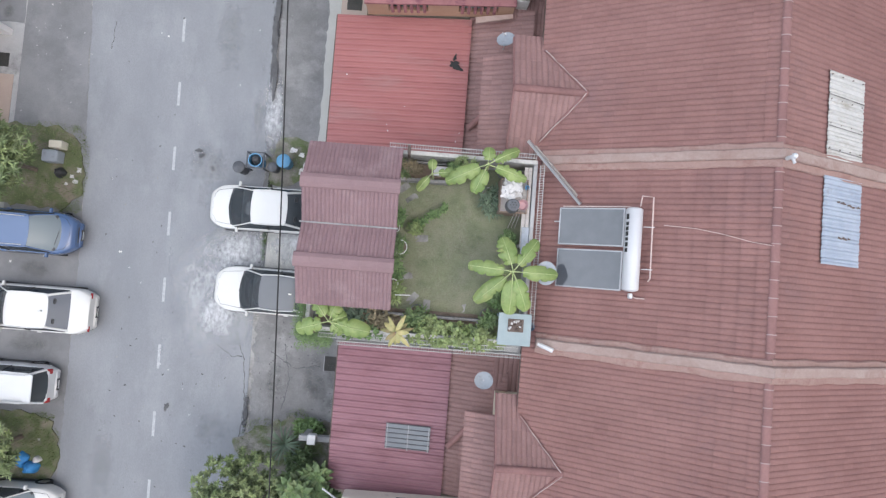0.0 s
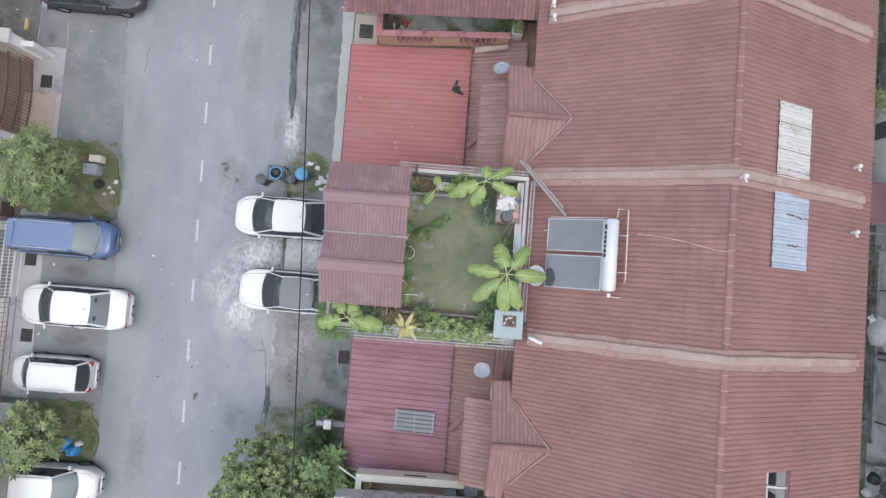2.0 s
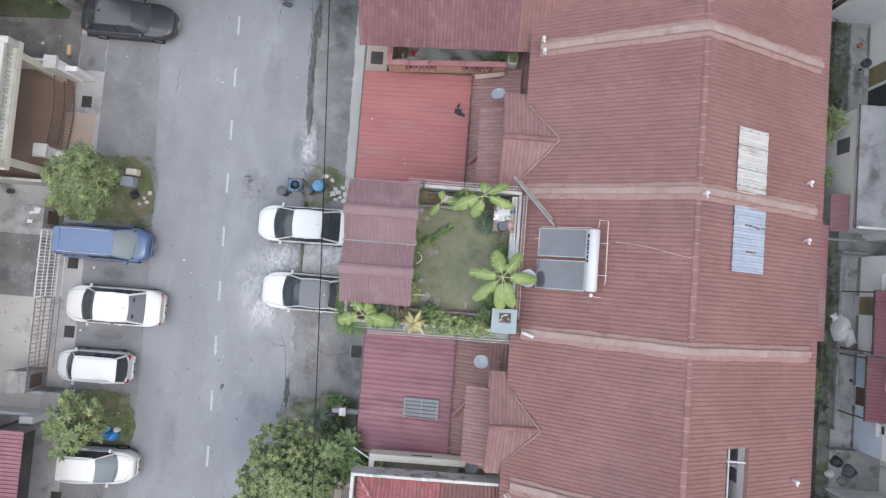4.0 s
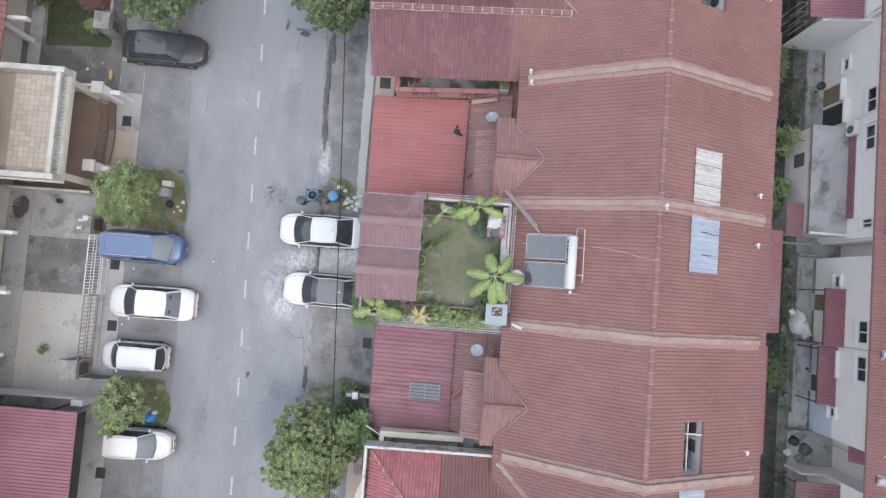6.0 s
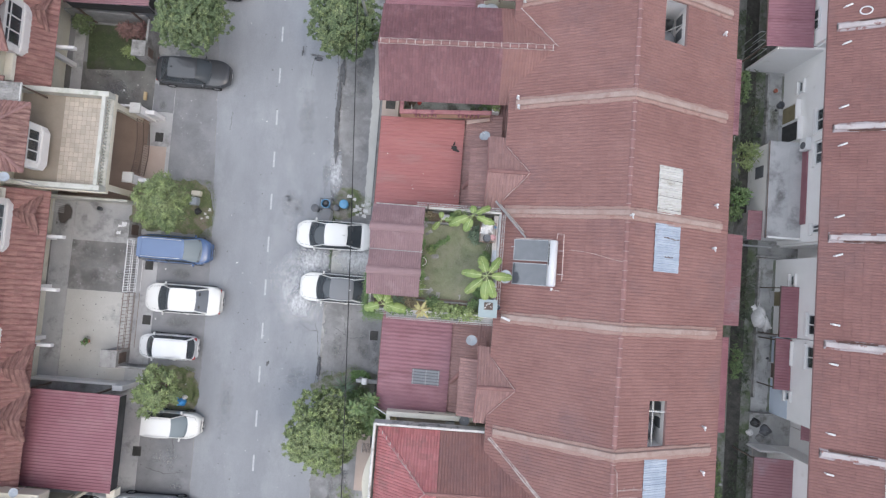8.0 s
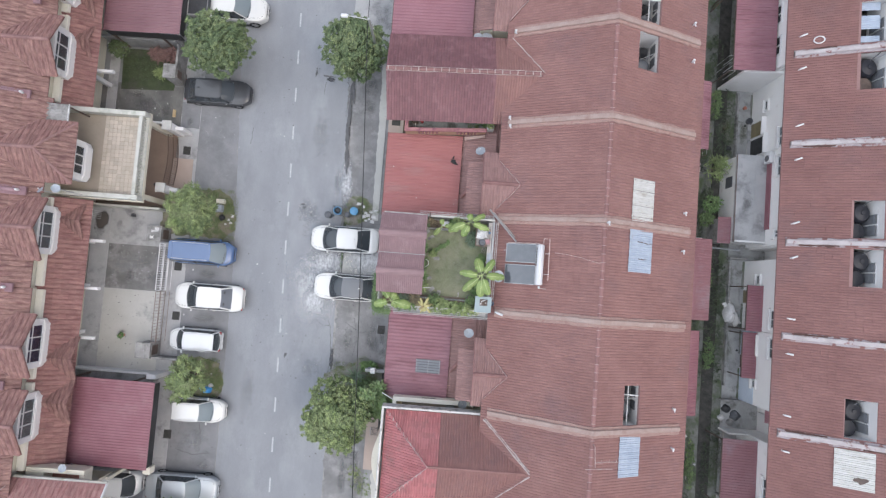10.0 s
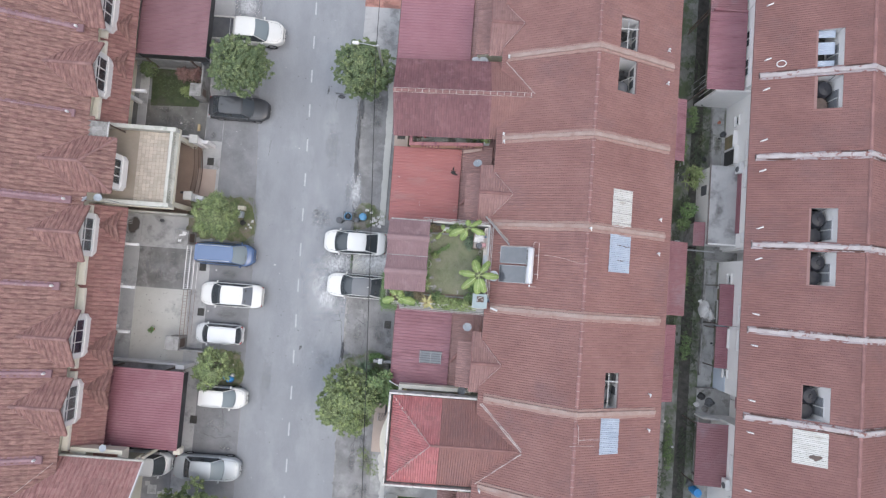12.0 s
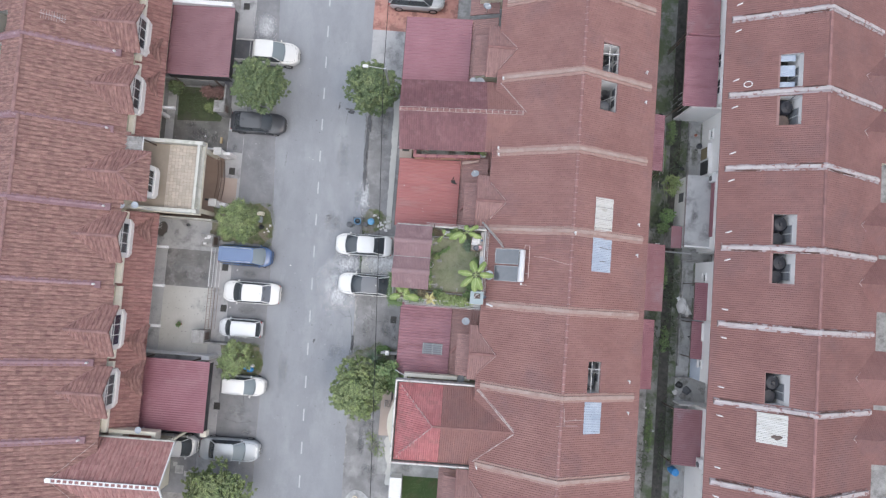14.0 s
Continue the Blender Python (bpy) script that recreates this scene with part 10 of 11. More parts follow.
part("pole", Geo().tube([(-3.95, -19.0, 0), (-3.95, -19.0, 7.0)], [0.13, 0.09], 12), M_CONC, ep, "", 50)


def bin_(x, y, r_, h, m, label, lid=None, crate=False):
    t = thing("waste_bin", (x, y, 0.03), label, "bin", "waste bins")
    part("bin_body", Geo().lathe(x, y, [(r_ * 0.8, 0.03), (r_ * 0.95, h * 0.95), (r_, h * 0.95), (r_, h), (r_ * 0.92, h), (r_ * 0.85, h * 0.5), (r_ * 0.75, 0.1)], 20), m, t, "", 40)
    if lid:
        part("lid", Geo().lathe(x, y, [(r_ * 1.04, h + 0.002), (r_ * 1.04, h + 0.04), (r_ * 0.8, h + 0.08), (r_ * 0.2, h + 0.10)], 20), lid, t, "", 40)
        part("knob", Geo().box(x - 0.05, y - 0.02, h + 0.1, x + 0.05, y + 0.02, h + 0.14, 0.01), lid, t)
    return t


bin_(-7.88, 2.98, 0.22, 0.62, M_GREYPLASTIC, "black lidded bin at the kerb", M_GREYPLASTIC)
bin_(-6.64, 3.1, 0.18, 0.5, M_GREYPLASTIC, "small dark bin beside a crate", M_GREYPLASTIC)
bin_(-6.2, 3.35, 0.26, 0.6, M_BLUEPLASTIC, "blue round drum with a bright lid", M_BLUEPLASTIC)
ct = thing("bin_cage", (-7.28, 3.3, 0.03), "blue-rimmed tub in a square metal cage", "bin")
part("tub", Geo().lathe(-7.28, 3.3, [(0.22, 0.05), (0.25, 0.62), (0.27, 0.62), (0.27, 0.66), (0.23, 0.66), (0.2, 0.2)], 20), M_BLUEPLASTIC, ct, "", 40)
part("bag", Geo().lathe(-7.26, 3.34, [(0.2, 0.3), (0.19, 0.58), (0.1, 0.68), (0.02, 0.70)], 12), M_BLACKPLASTIC, ct, "black rubbish bag")
for x in (-7.6, -6.96):
    for y in (3.0, 3.6):
        part("cage_post", Geo().box(x - 0.02, y - 0.02, 0.02, x + 0.02, y + 0.02, 0.66), M_GREYPLASTIC, ct)
    part("cage_bar", Geo().box(x - 0.02, 3.0, 0.6, x + 0.02, 3.6, 0.64), M_GREYPLASTIC, ct)
for y in (3.0, 3.6):
    part("cage_bar", Geo().box(-7.6, y - 0.02, 0.6, -6.96, y + 0.02, 0.64), M_GREYPLASTIC, ct)


def lump(name, x, y, z, rx, ry, h, m, label, category, seed):
    rr = random.Random(seed)
    ph = [rr.uniform(0, 6.28) for _ in range(4)]
    g = Geo().grid(20, 7, lambda u, v: (x + rx * math.cos(u * math.tau) * math.cos(v * 1.5) * (1 + 0.12 * math.sin(u * 19 + ph[0]) + 0.1 * math.sin(u * 31 + v * 4 + ph[1])),
                                        y + ry * math.sin(u * math.tau) * math.cos(v * 1.5) * (1 + 0.12 * math.sin(u * 25 + ph[2])), z + h * math.sin(v * 1.5) * (1 + 0.1 * math.sin(u * 25 + v * 5 + ph[3]))))
    return solo(name, g, m, label, category, smooth=70)


lump("rubbish_bag", -14.85, -9.05, 0.05, 0.28, 0.24, 0.35, M_BLUETARP, "full bright blue rubbish bag on the verge", "rubbish bag", 1)
lump("rubbish_bag", -15.25, -8.8, 0.05, 0.24, 0.3, 0.25, M_BLUETARP, "slack blue rubbish bag under a tree", "rubbish bag", 2)
lump("rubbish_bag", -14.68, -8.75, 0.05, 0.16, 0.13, 0.2, M_LITTER, "small white knotted bag on the verge", "rubbish bag", 3)
lump("rubbish_bag", -15.0, 2.3, 0.05, 0.2, 0.2, 0.3, M_BLACKPLASTIC, "black rubbish bag beside foam boxes", "rubbish bag", 4)
solo("foam_box", Geo().box(-15.35, 3.2, 0.05, -14.85, 3.5, 0.42, 0.03), M_CREAMWALL, "cream foam box on the verge", "box")
solo("foam_box", Geo().box(-15.55, 2.65, 0.05, -14.95, 3.12, 0.45, 0.04), M_DISH, "pale grey plastic box on the verge", "box")
lump("tarpaulin", 19.05, -1.4, 0.06, 0.35, 0.75, 0.6, M_LITTER, "crumpled white tarpaulin heaped in a rear yard", "tarpaulin", 5)
for i, (x, y, s) in enumerate(((19.2, -7.7, 0.3), (19.8, -8.1, 0.35), (18.9, -8.3, 0.22), (19.5, -8.6, 0.25), (18.5, 9.6, 0.2), (18.7, -13.9, 0.3), (15.0, 15.5, 0.25))):
    lump("junk_bundle", x, y, 0.06 if x > 18 else 0.012, s, s * 0.9, s * 0.8, (M_BLACKPLASTIC, M_GREYPLASTIC, M_LITTER, M_CONC_OLD)[i % 4], "heap of discarded things in a rear yard", "junk", 40 + i)
solo("blue_drum", Geo().lathe(18.9, -14.3, [(0.28, 0.06), (0.3, 0.5), (0.28, 0.85), (0.1, 0.88)], 18), M_BLUETARP, "dark blue drum in a rear yard", "drum", smooth=40)


def manhole(x, y, w, d, z, label):
    t = thing("drain_grate", (x, y, z), label, "drain cover", "drain covers")
    part("pit", Geo().box(x - w / 2, y - d / 2, z - 0.02, x + w / 2, y + d / 2, z + 0.006), M_DRAIN_RECESS, t)
    for k in range(6):
        xx = x - w / 2 + w * (k + 0.5) / 6
        part("bar", Geo().box(xx - 0.014, y - d / 2, z + 0.006, xx + 0.014, y + d / 2, z + 0.02), M_BLACKMETAL, t)
    part("frame", Geo().box(x - w / 2 - 0.03, y - d / 2 - 0.03, z - 0.02, x - w / 2, y + d / 2 + 0.03, z + 0.02), M_CONC, t)


for x, y in ((-17.8, 6.62), (-17.42, -4.4), (-17.6, -1.15), (-17.2, -12.1), (-17.9, 10.1), (-17.9, 20.3), (-3.75, -10.9), (-3.85, -4.3)):
    manhole(x, y, 0.48, 0.55, 0.034, "dark square drain grate in the concrete apron")

# ---- yard walls, gates and pillars on the left ----
def wall_run(name, x0, y0, x1, y1, h, m, label, t=0.14):
    w = thing(name, ((x0 + x1) / 2, (y0 + y1) / 2, 0), label, "wall", "yard walls")
    if abs(x1 - x0) > abs(y1 - y0):
        part("wall_body", Geo().box(x0, y0 - t / 2, 0, x1, y0 + t / 2, h, 0.02), m, w)
    else:
        part("wall_body", Geo().box(x0 - t / 2, y0, 0, x0 + t / 2, y1, h, 0.02), m, w)


wall_run("yard_wall", -23.4, 2.45, -18.5, 2.45, 1.3, M_TERRWALL, "low white mouldy wall between front yards")
wall_run("yard_wall", -23.4, -8.15, -18.1, -8.15, 0.75, M_WHITEWALL, "stained white wall between front yards")
wall_run("yard_wall", -23.4, 8.05, -18.5, 8.05, 1.2, M_WHITEWALL, "white wall beside the roof terrace")
# Dark concrete here puts the canopy's shade into the wall colour.
wall_run("yard_wall", -23.4, 13.45, -18.6, 13.45, 1.3, M_CONC_DARK, "wall beside the lawn, dark concrete painted for canopy shade")
wall_run("yard_wall", -18.4, -7.1, -16.3, -7.25, 0.9, M_CONC_OLD, "low concrete wall beside the verge")
wall_run("yard_wall", -18.45, 10.9, -18.45, 13.3, 1.2, M_CONC_OLD, "low wall in front of the lawn")


def gate(x, y0, y1, h, m, label, bars=18, double=True, curve=0.0):
    t = thing("metal_gate", (x, (y0 + y1) / 2, 0), label, "gate", "yard gates")
    xf = lambda k: x - curve * math.sin(math.pi * k)
    for z in (0.15, h * 0.55, h):
        part("rail", Geo().tube([(xf(i / 12), y0 + (y1 - y0) * i / 12, z) for i in range(13)], 0.028, 6), m, t)
        if double:
            part("rail", Geo().tube([(xf(i / 12) + 0.27, y0 + (y1 - y0) * i / 12, z) for i in range(13)], 0.018, 6), m, t)
    for i in range(bars + 1):
        y = y0 + (y1 - y0) * i / bars
        part("bar", Geo().tube([(xf(i / bars), y, 0.12), (xf(i / bars), y, h)], 0.014, 5), m, t)
    if double:
        for i in range(0, bars + 1, 2):
            y = y0 + (y1 - y0) * i / bars
            part("brace", Geo().tube([(xf(i / bars), y, h), (xf(i / bars) + 0.27, y, h)], 0.010, 5), m, t)


gate(-18.2, -2.75, 0.25, 1.35, M_WHITEMETAL, "white steel folding gate", 20)
gate(-18.2, -6.1, -2.85, 1.25, M_RUSTY, "rusty brown steel sliding gate", 16)
gate(-18.42, 4.2, 7.3, 1.35, M_BROWNMETAL, "dark brown curved steel gate", 22, False, -0.14)
for x, y, h, m, words2 in ((-18.7, 0.85, 1.3, M_CONC_OLD, "mouldy concrete refuse box with a white rag"), (-18.65, -6.6, 1.3, M_CONC_OLD, "mouldy concrete refuse box by the gate")):
    t = thing("refuse_box", (x, y, 0), words2, "refuse box", "concrete refuse boxes")
    part("box_body", Geo().box(x - 0.42, y - 0.45, 0, x + 0.42, y + 0.45, h - 0.1), m, t)
    part("top_slab", Geo().box(x - 0.47, y - 0.5, h - 0.1, x + 0.47, y + 0.5, h, 0.02), m, t)
    part("hatch", Geo().box(x + 0.42, y - 0.3, 0.35, x + 0.44, y + 0.3, 1.0), M_BROWNMETAL, t, "rusty metal hatch")
scraps("white_rag", [(-18.75, 1.0, 1.3), (-18.8, 0.6, 1.3), (-18.5, 1.1, 1.3)], "white rag on the refuse box", "rag", 0.10)
for x, y in ((-18.3, 7.75), (-18.3, 3.75)):
    t = thing("gate_pillar", (x, y, 0), "white gate pillar with a pale green cap", "gate pillar", "gate pillars")
    part("pillar", Geo().box(x - 0.22, y - 0.22, 0, x + 0.22, y + 0.22, 1.75), M_WHITEWALL, t)
    part("cap", Geo().box(x - 0.30, y - 0.30, 1.75, x + 0.30, y + 0.30, 1.86, 0.02), M_POLY_W, t)
    part("wing_wall", Geo().box(x + 0.2, y - 0.12, 0, x + 0.75, y + 0.12, 1.2, 0.02), M_WHITEWALL, t)
t = thing("gate_pillar", (-18.55, 11.4, 0), "grey stained gate pillar with brick-red side", "gate pillar", "gate pillars")
part("pillar", Geo().box(-18.98, 10.95, 0, -18.3, 11.75, 1.5), M_CONC_OLD, t)
part("cap", Geo().box(-19.05, 10.88, 1.5, -18.23, 11.82, 1.58, 0.02), M_CONC_OLD, t)
part("letter_panel", Geo().box(-18.3, 11.1, 0.7, -18.28, 11.6, 1.2), M_BROWNMETAL, t)
for y in (0.05, -2.85, -5.85, 10.6):
    t = thing("porch_beam", (-22.3, y, 0), "white concrete porch beam jutting from the house front", "beam", "porch beams")
    part("beam", Geo().box(-23.5, y - 0.09, 2.45, -21.45 if y > 5 else -20.9, y + 0.09, 2.7, 0.02), M_WHITEWALL, t)
    part("post", Geo().box(-23.48, y - 0.12, 0.08, -23.2, y + 0.12, 2.45), M_WHITEWALL, t)
t = thing("ladder_rack", (-22.95, 1.85, 0), "white metal rack leaning in the yard corner", "rack")
for k in range(5):
    part("rung", Geo().tube([(-22.95, 1.6 + 0.12 * k, 0.1), (-22.95, 1.6 + 0.12 * k, 1.0)], 0.014, 5), M_WHITEMETAL, t)
part("rail", Geo().tube([(-22.95, 1.55, 1.0), (-22.95, 2.15, 1.0)], 0.018, 6), M_WHITEMETAL, t)
pot(-20.7, -5.9, 0.05, 0.14, 0.25, M_TERRACOTTA, "small clay pot with a weed in the pale yard")
shrub((-20.7, -5.9, 0.26), 0.2, 0.2, 0.25, M_HEDGE, 20, 0.12, 0.05, "small green weed in a clay pot", 91, group="ground plants")
solo("yellow_box", Geo().box(-18.95, 8.8, 0.05, -18.78, 9.3, 0.16, 0.02), mat("yellow_plastic", (0.50, 0.38, 0.20), (0.54, 0.42, 0.24), 4, 0.5), "yellow plastic tray on the yard floor", "tray")
solo("yard_bucket", Geo().lathe(-20.8, 2.0, [(0.1, 0.05), (0.13, 0.28), (0.12, 0.28), (0.09, 0.08)], 14), M_GREYPLASTIC, "small dark bucket in the yard", "bucket", smooth=40)
solo("driveway_shoes", Geo().box(-19.75, 4.1, 0.05, -19.35, 4.25, 0.14, 0.03), M_BLACKPLASTIC, "pair of dark shoes on the brown paving", "shoes")
lg = thing("ledge_beam", (-3.75, -6.75, 0), "grey concrete gate beam with a white box on it", "beam")
part("beam", Geo().box(-4.5, -6.85, 1.2, -3.2, -6.65, 1.4, 0.02), M_CONC, lg)
part("post", Geo().box(-4.4, -6.83, 0, -4.2, -6.67, 1.2), M_CONC, lg)
part("post", Geo().box(-3.4, -6.83, 0, -3.2, -6.67, 1.2), M_CONC, lg)
part("letter_box", Geo().box(-4.15, -6.9, 1.4, -3.85, -6.55, 1.62, 0.02), M_WHITEMETAL, lg, "white letter box")
gate(-3.4, -10.5, -6.9, 1.2, M_BLACKMETAL, "dark steel gate below the mauve canopy", 14, False)
wl_ = thing("lane_fence", (16.6, 10.5, 0), "rusty wire fence along the back lane", "fence")
for k in range(8):
    part("post", Geo().box(16.58, 8.8 + 0.6 * k, 0, 16.62, 8.84 + 0.6 * k, 1.0), M_BROWNMETAL, wl_)
for z in (0.4, 0.95):
    part("wire", Geo().tube([(16.6, 8.8, z), (16.6, 13.1, z)], 0.01, 5), M_STEEL, wl_)
for k in range(3):
    solo("drying_rack", Geo().tube([(17.5, 14.3 + 0.5 * k, 0.0), (17.5, 14.3 + 0.5 * k, 1.5), (17.9, 14.3 + 0.5 * k, 1.5), (17.9, 14.3 + 0.5 * k, 0.06)], 0.02, 6), M_WHITEMETAL, "white metal drying frame in a rear yard", "drying rack", "drying racks")
for i, (y, z) in enumerate(((8.5, 2.15), (-12.9, 2.35))):
    ac = thing("air_conditioner", (19.75, y, z), "white outdoor air conditioner unit on the rear wall", "air conditioner", "air conditioners")
    part("case", Geo().box(19.62, y - 0.36, z, 19.92, y + 0.36, z + 0.5, 0.02), M_WHITEMETAL, ac)
    part("fan_grille", Geo().tube([(19.62, y - 0.08, z + 0.25), (19.6, y - 0.08, z + 0.25)], 0.2, 16), M_GREYPLASTIC, ac)
    part("bracket", Geo().box(19.65, y - 0.3, z - 0.05, 19.999, y + 0.3, z), M_STEEL, ac)


# ---- small marks on the roofs ----
for x, y, w, d in ((10.02, 2.06, 0.05, 0.03), (10.2, 2.05, 0.09, 0.035), (10.42, 2.03, 0.06, 0.03), (10.55, 2.0, 0.10, 0.03), (10.78, 2.01, 0.07, 0.03), (10.12, 1.15, 0.07, 0.03), (10.3, 1.15, 0.09, 0.035), (10.47, 1.16, 0.05, 0.03)):
    part("rust_hole", Geo().slab([(a, b, m_rear(a) + 0.094) for a, b in blob(x, y, w, d, int(x * 100 + y * 10), 0.4, 18)], 0.004), M_BROWNMETAL, houses[4], "rust hole in the sheet")
for k, (xx, yy) in enumerate([(9.6 + 0.13 * i, 3.4 + 0.63 * j) for j in range(4) for i in range(0, 10, 3)]):
    part("screw", Geo().lathe(xx, yy, [(0.014, m_rear(xx) + 0.06), (0.014, m_rear(xx) + 0.10)], 6), M_BROWNMETAL, houses[3])
wire = thing("loose_wire", (6.9, 1.0, m_front(5.74)), "thin pale wire lying loose on the tile roof", "wire")
part("wire_line", Geo().tube([(5.74, 1.16, m_front(5.74) + 0.06), (6.4, 1.10, m_front(6.4) + 0.06), (6.98, 0.97, m_front(6.98) + 0.06), (7.5, 0.81, m_front(7.5) + 0.06), (7.94, 0.73, m_front(7.94) + 0.06)], 0.008, 5), M_COPPER, wire)
scraps("litter_scrap", [(-3.32, -0.85, 6.86), (-3.43, -1.19, 6.76)], "small white scrap on the awning tiles", size=0.03)
rg_ = thing("tyre_ring", (20.05, 14.2, r_height(20.05)), "white ring lying on the rear tile roof", "ring")
part("ring", Geo().tube([(20.2 + 0.23 * math.cos(i * math.tau / 20), 14.5 + 0.20 * math.sin(i * math.tau / 20), r_height(20.2 + 0.23 * math.cos(i * math.tau / 20)) + 0.08) for i in range(21)], 0.035, 6), M_WHITEMETAL, rg_, "", 40)

# ---- weeds and rubbish in the back lane ----
def lane_growth(name, spots, n, ln, w, m, label, seed):
    r_ = random.Random(seed)
    g = Geo()
    for i in range(n):
        cx, cy, rx, ry, h = spots[r_.randrange(len(spots))]
        a, d = r_.uniform(0, 6.28), math.sqrt(r_.random())
        x, y = cx + rx * d * math.cos(a), cy + ry * d * math.sin(a)
        z = 0.03 + h * r_.random() * (1 - d * d * 0.6)
        for j in range(5):
            leaf(g, (x, y, z), r_.uniform(0, 6.28), ln * r_.uniform(0.5, 1.2), w, r_.uniform(-0.1, 0.9), 0.9, 0.2, 2)
    return solo(name, g, m, label, "weeds", "", "stuff")


lane_growth("lane_weeds", [(18.1, 11.4, 0.7, 2.2, 0.6), (17.7, 9.6, 0.6, 1.2, 0.8), (18.2, 0.6, 0.5, 1.6, 0.5), (18.3, -3.0, 0.4, 2.6, 0.35), (17.3, 15.5, 0.5, 2.0, 0.5), (17.4, 0.8, 0.6, 2.3, 0.7), (17.8, -1.5, 0.4, 1.5, 0.5), (17.3, -4.5, 0.5, 2.0, 0.5), (16.6, -13.5, 0.4, 2.5, 0.4), (17.2, 6.2, 0.3, 0.8, 0.6)], 480, 0.18, 0.05, M_LANEWEED, "dark green weeds along the back lane drain", 5)
lane_growth("lane_grass", [(16.7, 10.5, 0.6, 3.0, 0.3), (18.2, 11.0, 0.6, 2.3, 0.3), (18.3, 0.2, 0.45, 1.8, 0.2), (18.4, -4.5, 0.3, 2.0, 0.2), (16.6, 4.5, 0.5, 2.0, 0.3), (16.7, -3.5, 0.4, 3.5, 0.3), (18.4, -10.0, 0.4, 2.0, 0.3), (17.9, -12.5, 0.25, 2.5, 0.3)], 420, 0.24, 0.035, M_LANEWEED, "rough grass growing in the back lane", 6)
for x, y, rx, ry, turn in ((16.2, 9.0, 1.4, 4.5, 0), (16.0, 1.0, 1.5, 4.0, 0), (16.2, -5.5, 1.3, 3.5, 0), (19.4, 10.8, 0.5, 2.4, 0), (18.3, 10.8, 0.8, 2.6, 0), (18.3, 0, 0.7, 2.4, 0), (18.9, -11.0, 0.9, 2.4, 0), (19.0, -3.5, 0.9, 3.0, 0), (18.9, 1.0, 0.8, 2.2, 0)):
    film("moss_patch", x, y, rx, ry, 0.066 if x > 18.6 else 0.016, D_MOSS, "dark moss on the back lane concrete", "moss")
film("moss_patch", 18.75, 5.8, 0.75, 2.6, 2.015, D_DARK, "dark mould on the flat kitchen roof", "stain")
film("moss_patch", 15.2, -12.5, 1.6, 4.5, 0.104, D_DARK, "dark mould on the raised lane strip", "stain")
r3 = random.Random(77)
for i in range(26):
    y = r3.uniform(-15, 14)
    x = r3.uniform(19.05, 19.8) if i % 3 else r3.uniform(16.3, 17.4)
    s = r3.uniform(0.08, 0.26)
    if 2.6 < y < 9.0 and x > 17.0:
        continue
    k = i % 4
    if k == 0:
        solo("discarded_plank", Geo().box(x - s * 0.2, y - s * 2.5, 0.065, x + s * 0.2, y + s * 2.5, 0.10), M_WOOD, "grey plank dropped in the rear yard", "plank", "rubbish in the rear yards")
    elif k == 1:
        solo("discarded_tub", Geo().lathe(x, y, [(s * 0.8, 0.065), (s, 0.065 + s), (s * 0.92, 0.065 + s), (s * 0.7, 0.1)], 14), (M_BLACKPLASTIC, M_GREYPLASTIC, M_TERRACOTTA, M_WHITEMETAL)[i % 3], "old plastic tub in the rear yard", "tub", "rubbish in the rear yards", smooth=40)
    else:
        lump("rubbish_bag", x, y, 0.06, s, s * 0.8, s * 0.8, (M_LITTER, M_BLACKPLASTIC, M_CONC_OLD)[i % 3], "bundle of rubbish in the rear yard", "rubbish bag", 400 + i)
part("sheet_hole", Geo().slab([(a, b, r_height(a) + 0.094) for a, b in blob(22.55, -9.55, 0.22, 0.2, 8, 0.4, 18)], 0.004), M_BROWNMETAL, rhouses[6], "dark torn hole in the sheet")
tufts("verge_rim_grass", [(-14.2, 2.4, 0.25, 1.4), (-14.6, 0.95, 0.6, 0.2), (-15.5, 4.05, 1.2, 0.2), (-14.1, -8.4, 0.2, 0.9), (-14.7, -7.15, 0.5, 0.2), (-14.9, -9.5, 0.8, 0.15), (-6.9, -8.0, 0.3, 1.2), (-6.2, -6.8, 0.7, 0.25), (-4.9, -6.4, 0.5, 0.3), (-6.3, -10.6, 0.4, 0.9)], 1500, "ragged grass along the rims of the verges", "grass", 0.12, M_GRASS, 0.03, 31)
film("bare_patch", 0.75, 0.35, 1.1, 1.2, GZ, D_SPECK, "dark speckled patch in the roof lawn", "stain")
for i, (x, y) in enumerate(((-0.35, -2.38), (0.25, -2.42), (0.85, -2.40), (1.35, -2.44), (-1.7, -2.32), (-2.3, -2.36))):
    shrub((x, y, 5.18), 0.34, 0.16, 0.45, M_LIGHTLEAF if i < 4 else M_HEDGE, 26, 0.13, 0.09, "loose creeper hanging over the white parapet", 140 + i, name="creeper")
for y in (3.35, 3.95, 4.75):
    part("lap_edge", Geo().slab([(9.54, y, m_rear(9.54) + 0.094), (10.85, y - 0.02, m_rear(10.85) + 0.094), (10.85, y + 0.01, m_rear(10.85) + 0.094), (9.54, y + 0.025, m_rear(9.54) + 0.094)], 0.004), M_CONC_OLD, houses[3], "grimy lap of the sheet")
solo("soil_bed", Geo().grid(30, 6, lambda u, v: (-3.4 + 4.9 * u, -2.25 + 0.62 * v, GZ + 0.025 + 0.02 * noise.noise((u * 23, v * 5, 2)))), M_SOIL, "dark soil bed along the white parapet", "flower bed", smooth=60)
shrub((0.55, 2.62, GZ + 0.2), 0.36, 0.16, 1.0, M_LIGHTLEAF, 60, 0.11, 0.025, "wispy fine-leaved bush by the north parapet", 171, name="bamboo_bush")
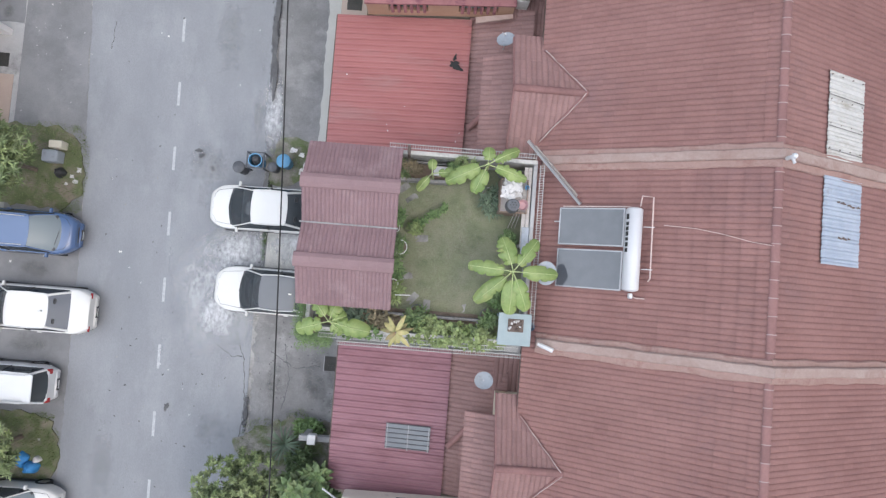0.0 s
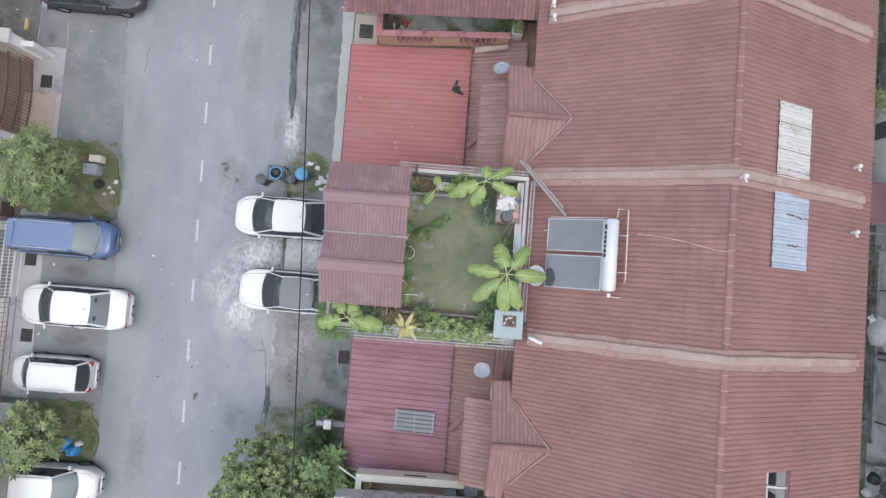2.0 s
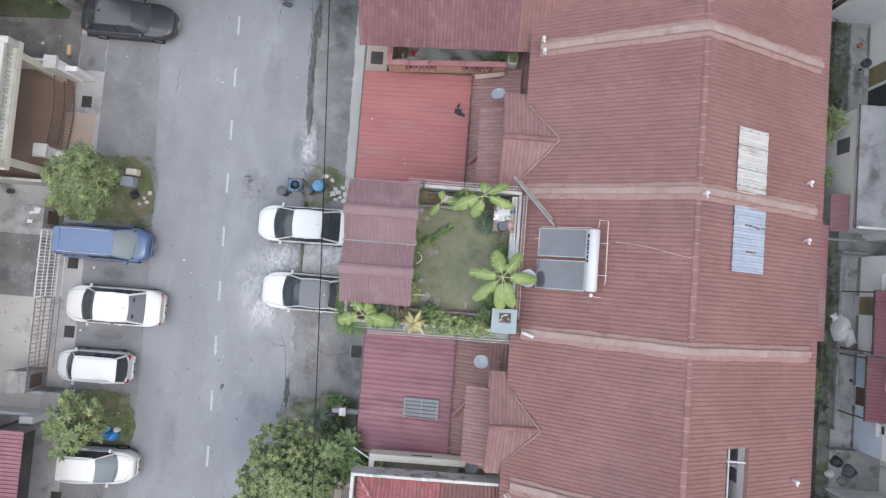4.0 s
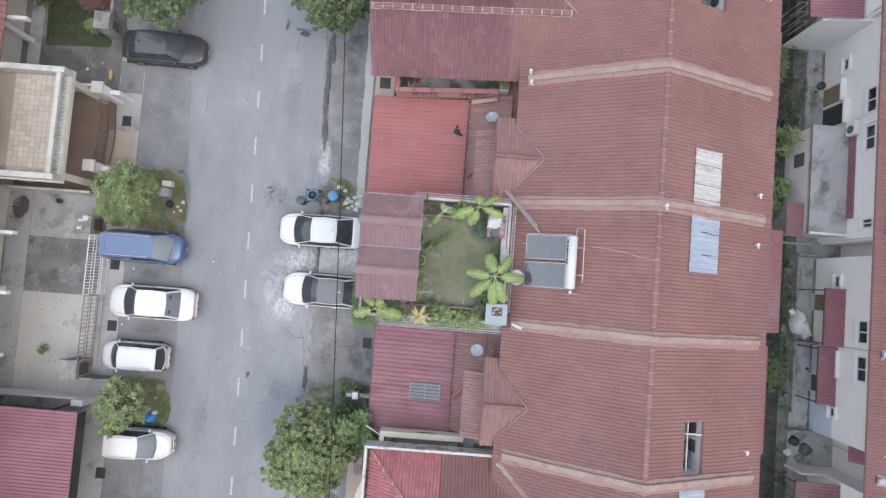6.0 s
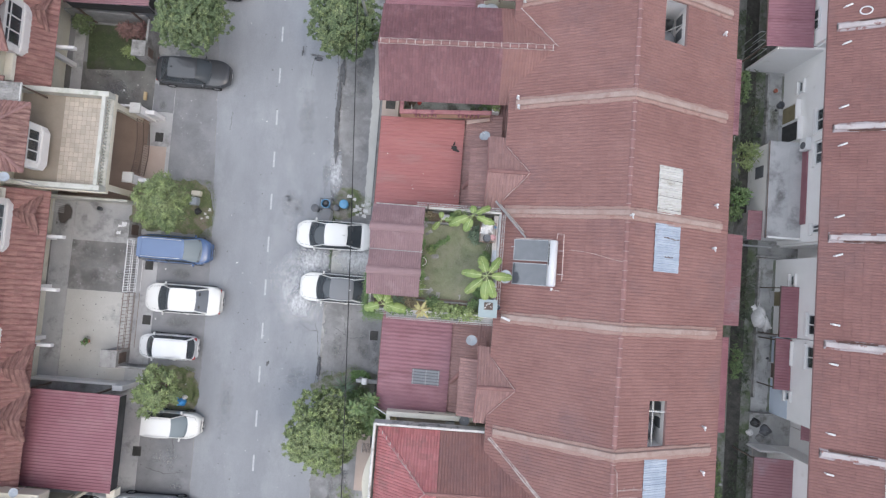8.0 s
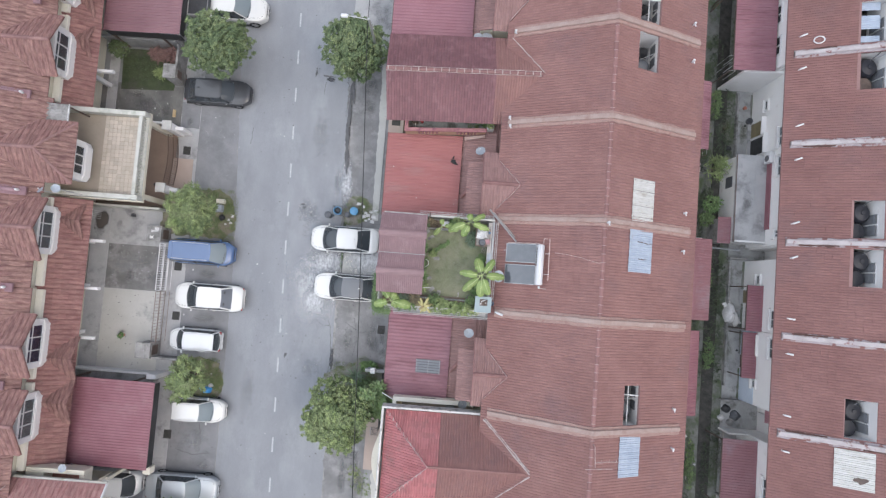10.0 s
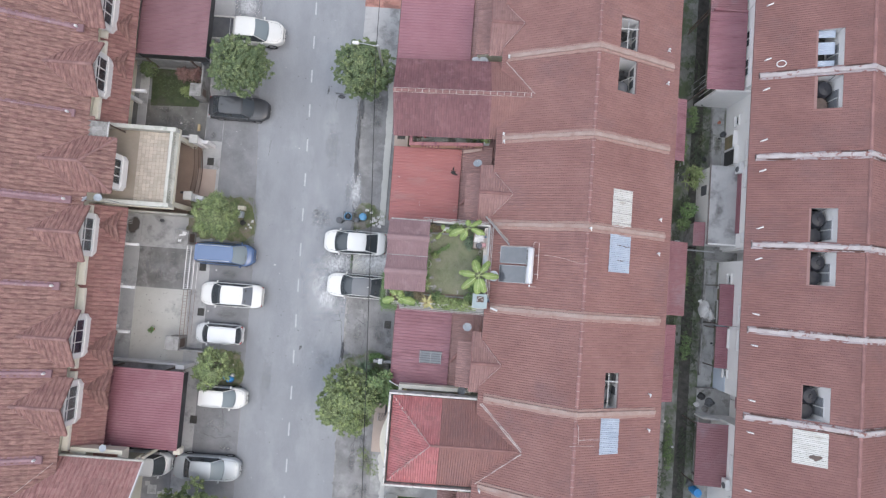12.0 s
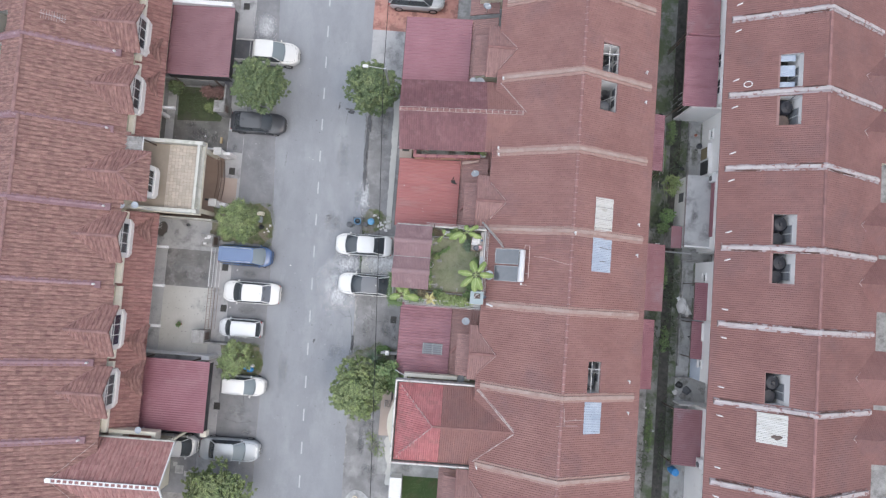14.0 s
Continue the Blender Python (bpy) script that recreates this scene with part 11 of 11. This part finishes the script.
shrub((-1.0, 2.42, GZ + 0.16), 0.30, 0.18, 0.4, M_DRYLEAF, 30, 0.2, 0.04, "dry twigs and weeds in the planter box", 172)
solo("tarpaulin", Geo().grid(26, 16, lambda u, v: (18.6 + 0.9 * u + 0.45 * v, -0.7 - 1.5 * u + 0.3 * (v - 0.5), 0.07 + 0.42 * (1 - (2 * u - 1) ** 2) * (1 - (2 * v - 1) ** 2) + 0.10 * abs(noise.noise((u * 6, v * 4, 9))))), M_WHITEWALL, "crumpled white tarpaulin heaped in a rear yard", "tarpaulin", smooth=50)
for a, b in ((8.8, 13.4), (-2.4, 2.05), (-7.0, -2.5)):
    flat("wall_drain", worn_line([(19.86, a), (19.86, b)], int(a * 10) + 200, 0.15, 0.03) + [(19.999, b), (19.999, a)], 0.068, M_LANE, "dark mouldy gutter at the foot of the rear wall", "drain", t=0.006)
film("yard_stain", -22.85, 1.55, 0.5, 0.7, 0.094, D_BROWN, "dark damp stain on the yard walkway", "stain")
gl = thing("wall_gutter", (-20.7, -8.45, 0), "grey mouldy concrete gutter behind the white yard wall", "gutter")
part("gutter_bed", Geo().box(-23.4, -8.72, 0, -18.12, -8.225, 0.66, 0.02), M_CONC_OLD, gl)
# worn ground around the lower houses
flat("apron_patch", worn(rect(-18.38, 8.15, -17.12, 9.9), 310, 0.3, 0.03), 0.036, M_LOT, "dark stained patch of the concrete apron", "pavement", t=0.006)
flat("broken_kerb", worn_line([(-3.75, -13.5), (-3.6, -15.0), (-3.45, -17.2)], 311, 0.18, 0.1) + [(-3.1, -17.2), (-3.2, -13.5)], 0.055, M_CONC_PALE, "pale broken concrete strip beside the yard", "kerb", t=0.03)
lane_growth("roadside_weeds", [(-4.5, -14.1, 0.75, 0.8, 0.15), (-4.1, -14.7, 0.5, 0.4, 0.1), (-4.9, -13.5, 0.4, 0.4, 0.1)], 130, 0.10, 0.03, M_GRASS, "low weeds in the broken roadside", 315)
for x, y, rx, ry in ((-4.5, -14.2, 1.1, 1.2), (-5.3, -12.4, 0.8, 1.6), (-5.2, -16.0, 0.9, 1.5), (-5.6, -14.0, 0.9, 2.6), (-4.6, -16.4, 0.9, 1.6), (-5.0, -12.9, 0.9, 1.4)):
    film("moss_patch", x, y, rx, ry, 0.019, D_MOSS if y == -14.2 else D_DARK, "dark moss on the broken roadside", "moss")
for x, y in ((-1.2, -14.9), (0.4, -15.3), (-1.9, -15.8)):
    film("yard_stain", x, y, 1.3, 0.9, 0.0445, D_DARK, "dark damp stain on the lower yard", "stain")
flat("drain_cover", blob(-5.6, -18.8, 1.1, 0.95, 77, 0.1), 0.06, M_CONC, "pale concrete slab round a roadside drain", "drain", t=0.05)
solo("drain_ring", Geo().tube([(-5.75 + 0.16 * math.cos(i * math.tau / 16), -18.4 + 0.16 * math.sin(i * math.tau / 16), 0.075) for i in range(17)], 0.03, 6), M_YELLOWPLASTIC, "faded yellow ring on the drain slab", "ring", smooth=40)
film("cement_patch", -16.2, 18.6, 1.1, 1.5, 0.019, D_CEMENT, "dried cement spilled on a parking bay", "stain")
film("cement_patch", -15.9, -12.3, 0.9, 0.9, 0.019, D_HAZE, "pale cement haze on a parking bay", "stain")
for x, y, rx, ry in ((-20.8, 9.5, 1.6, 1.2), (-19.4, 9.2, 0.9, 1.1), (-21.4, 10.2, 1.1, 0.7)):
    film("yard_stain", x, y, rx, ry, 0.0495, D_DARK, "dark damp stain on the yard floor", "stain")
for x, y, rx, ry in ((-20.0, -1.0, 0.9, 0.8), (-19.2, -2.0, 0.8, 0.7)):
    film("pale_patch", x, y, rx, ry, 0.0495, D_CLOUD, "pale cloudy patch on the damp yard", "stain")
for x, y, rx, ry in ((-20.6, -1.9, 0.8, 1.0), (-20.9, -0.5, 0.6, 0.5), (-19.0, -0.6, 0.5, 0.4)):
    film("yard_stain", x, y, rx, ry, 0.0492, D_DARK, "dark blotch on the damp yard", "stain")
for x, y, rx, ry in ((-3.75, -4.6, 0.55, 1.5), (-3.6, -5.9, 0.45, 0.9)):
    film("damp_patch", x, y, rx, ry, 0.019, D_DARK, "dark damp mould beside the mauve canopy", "stain")
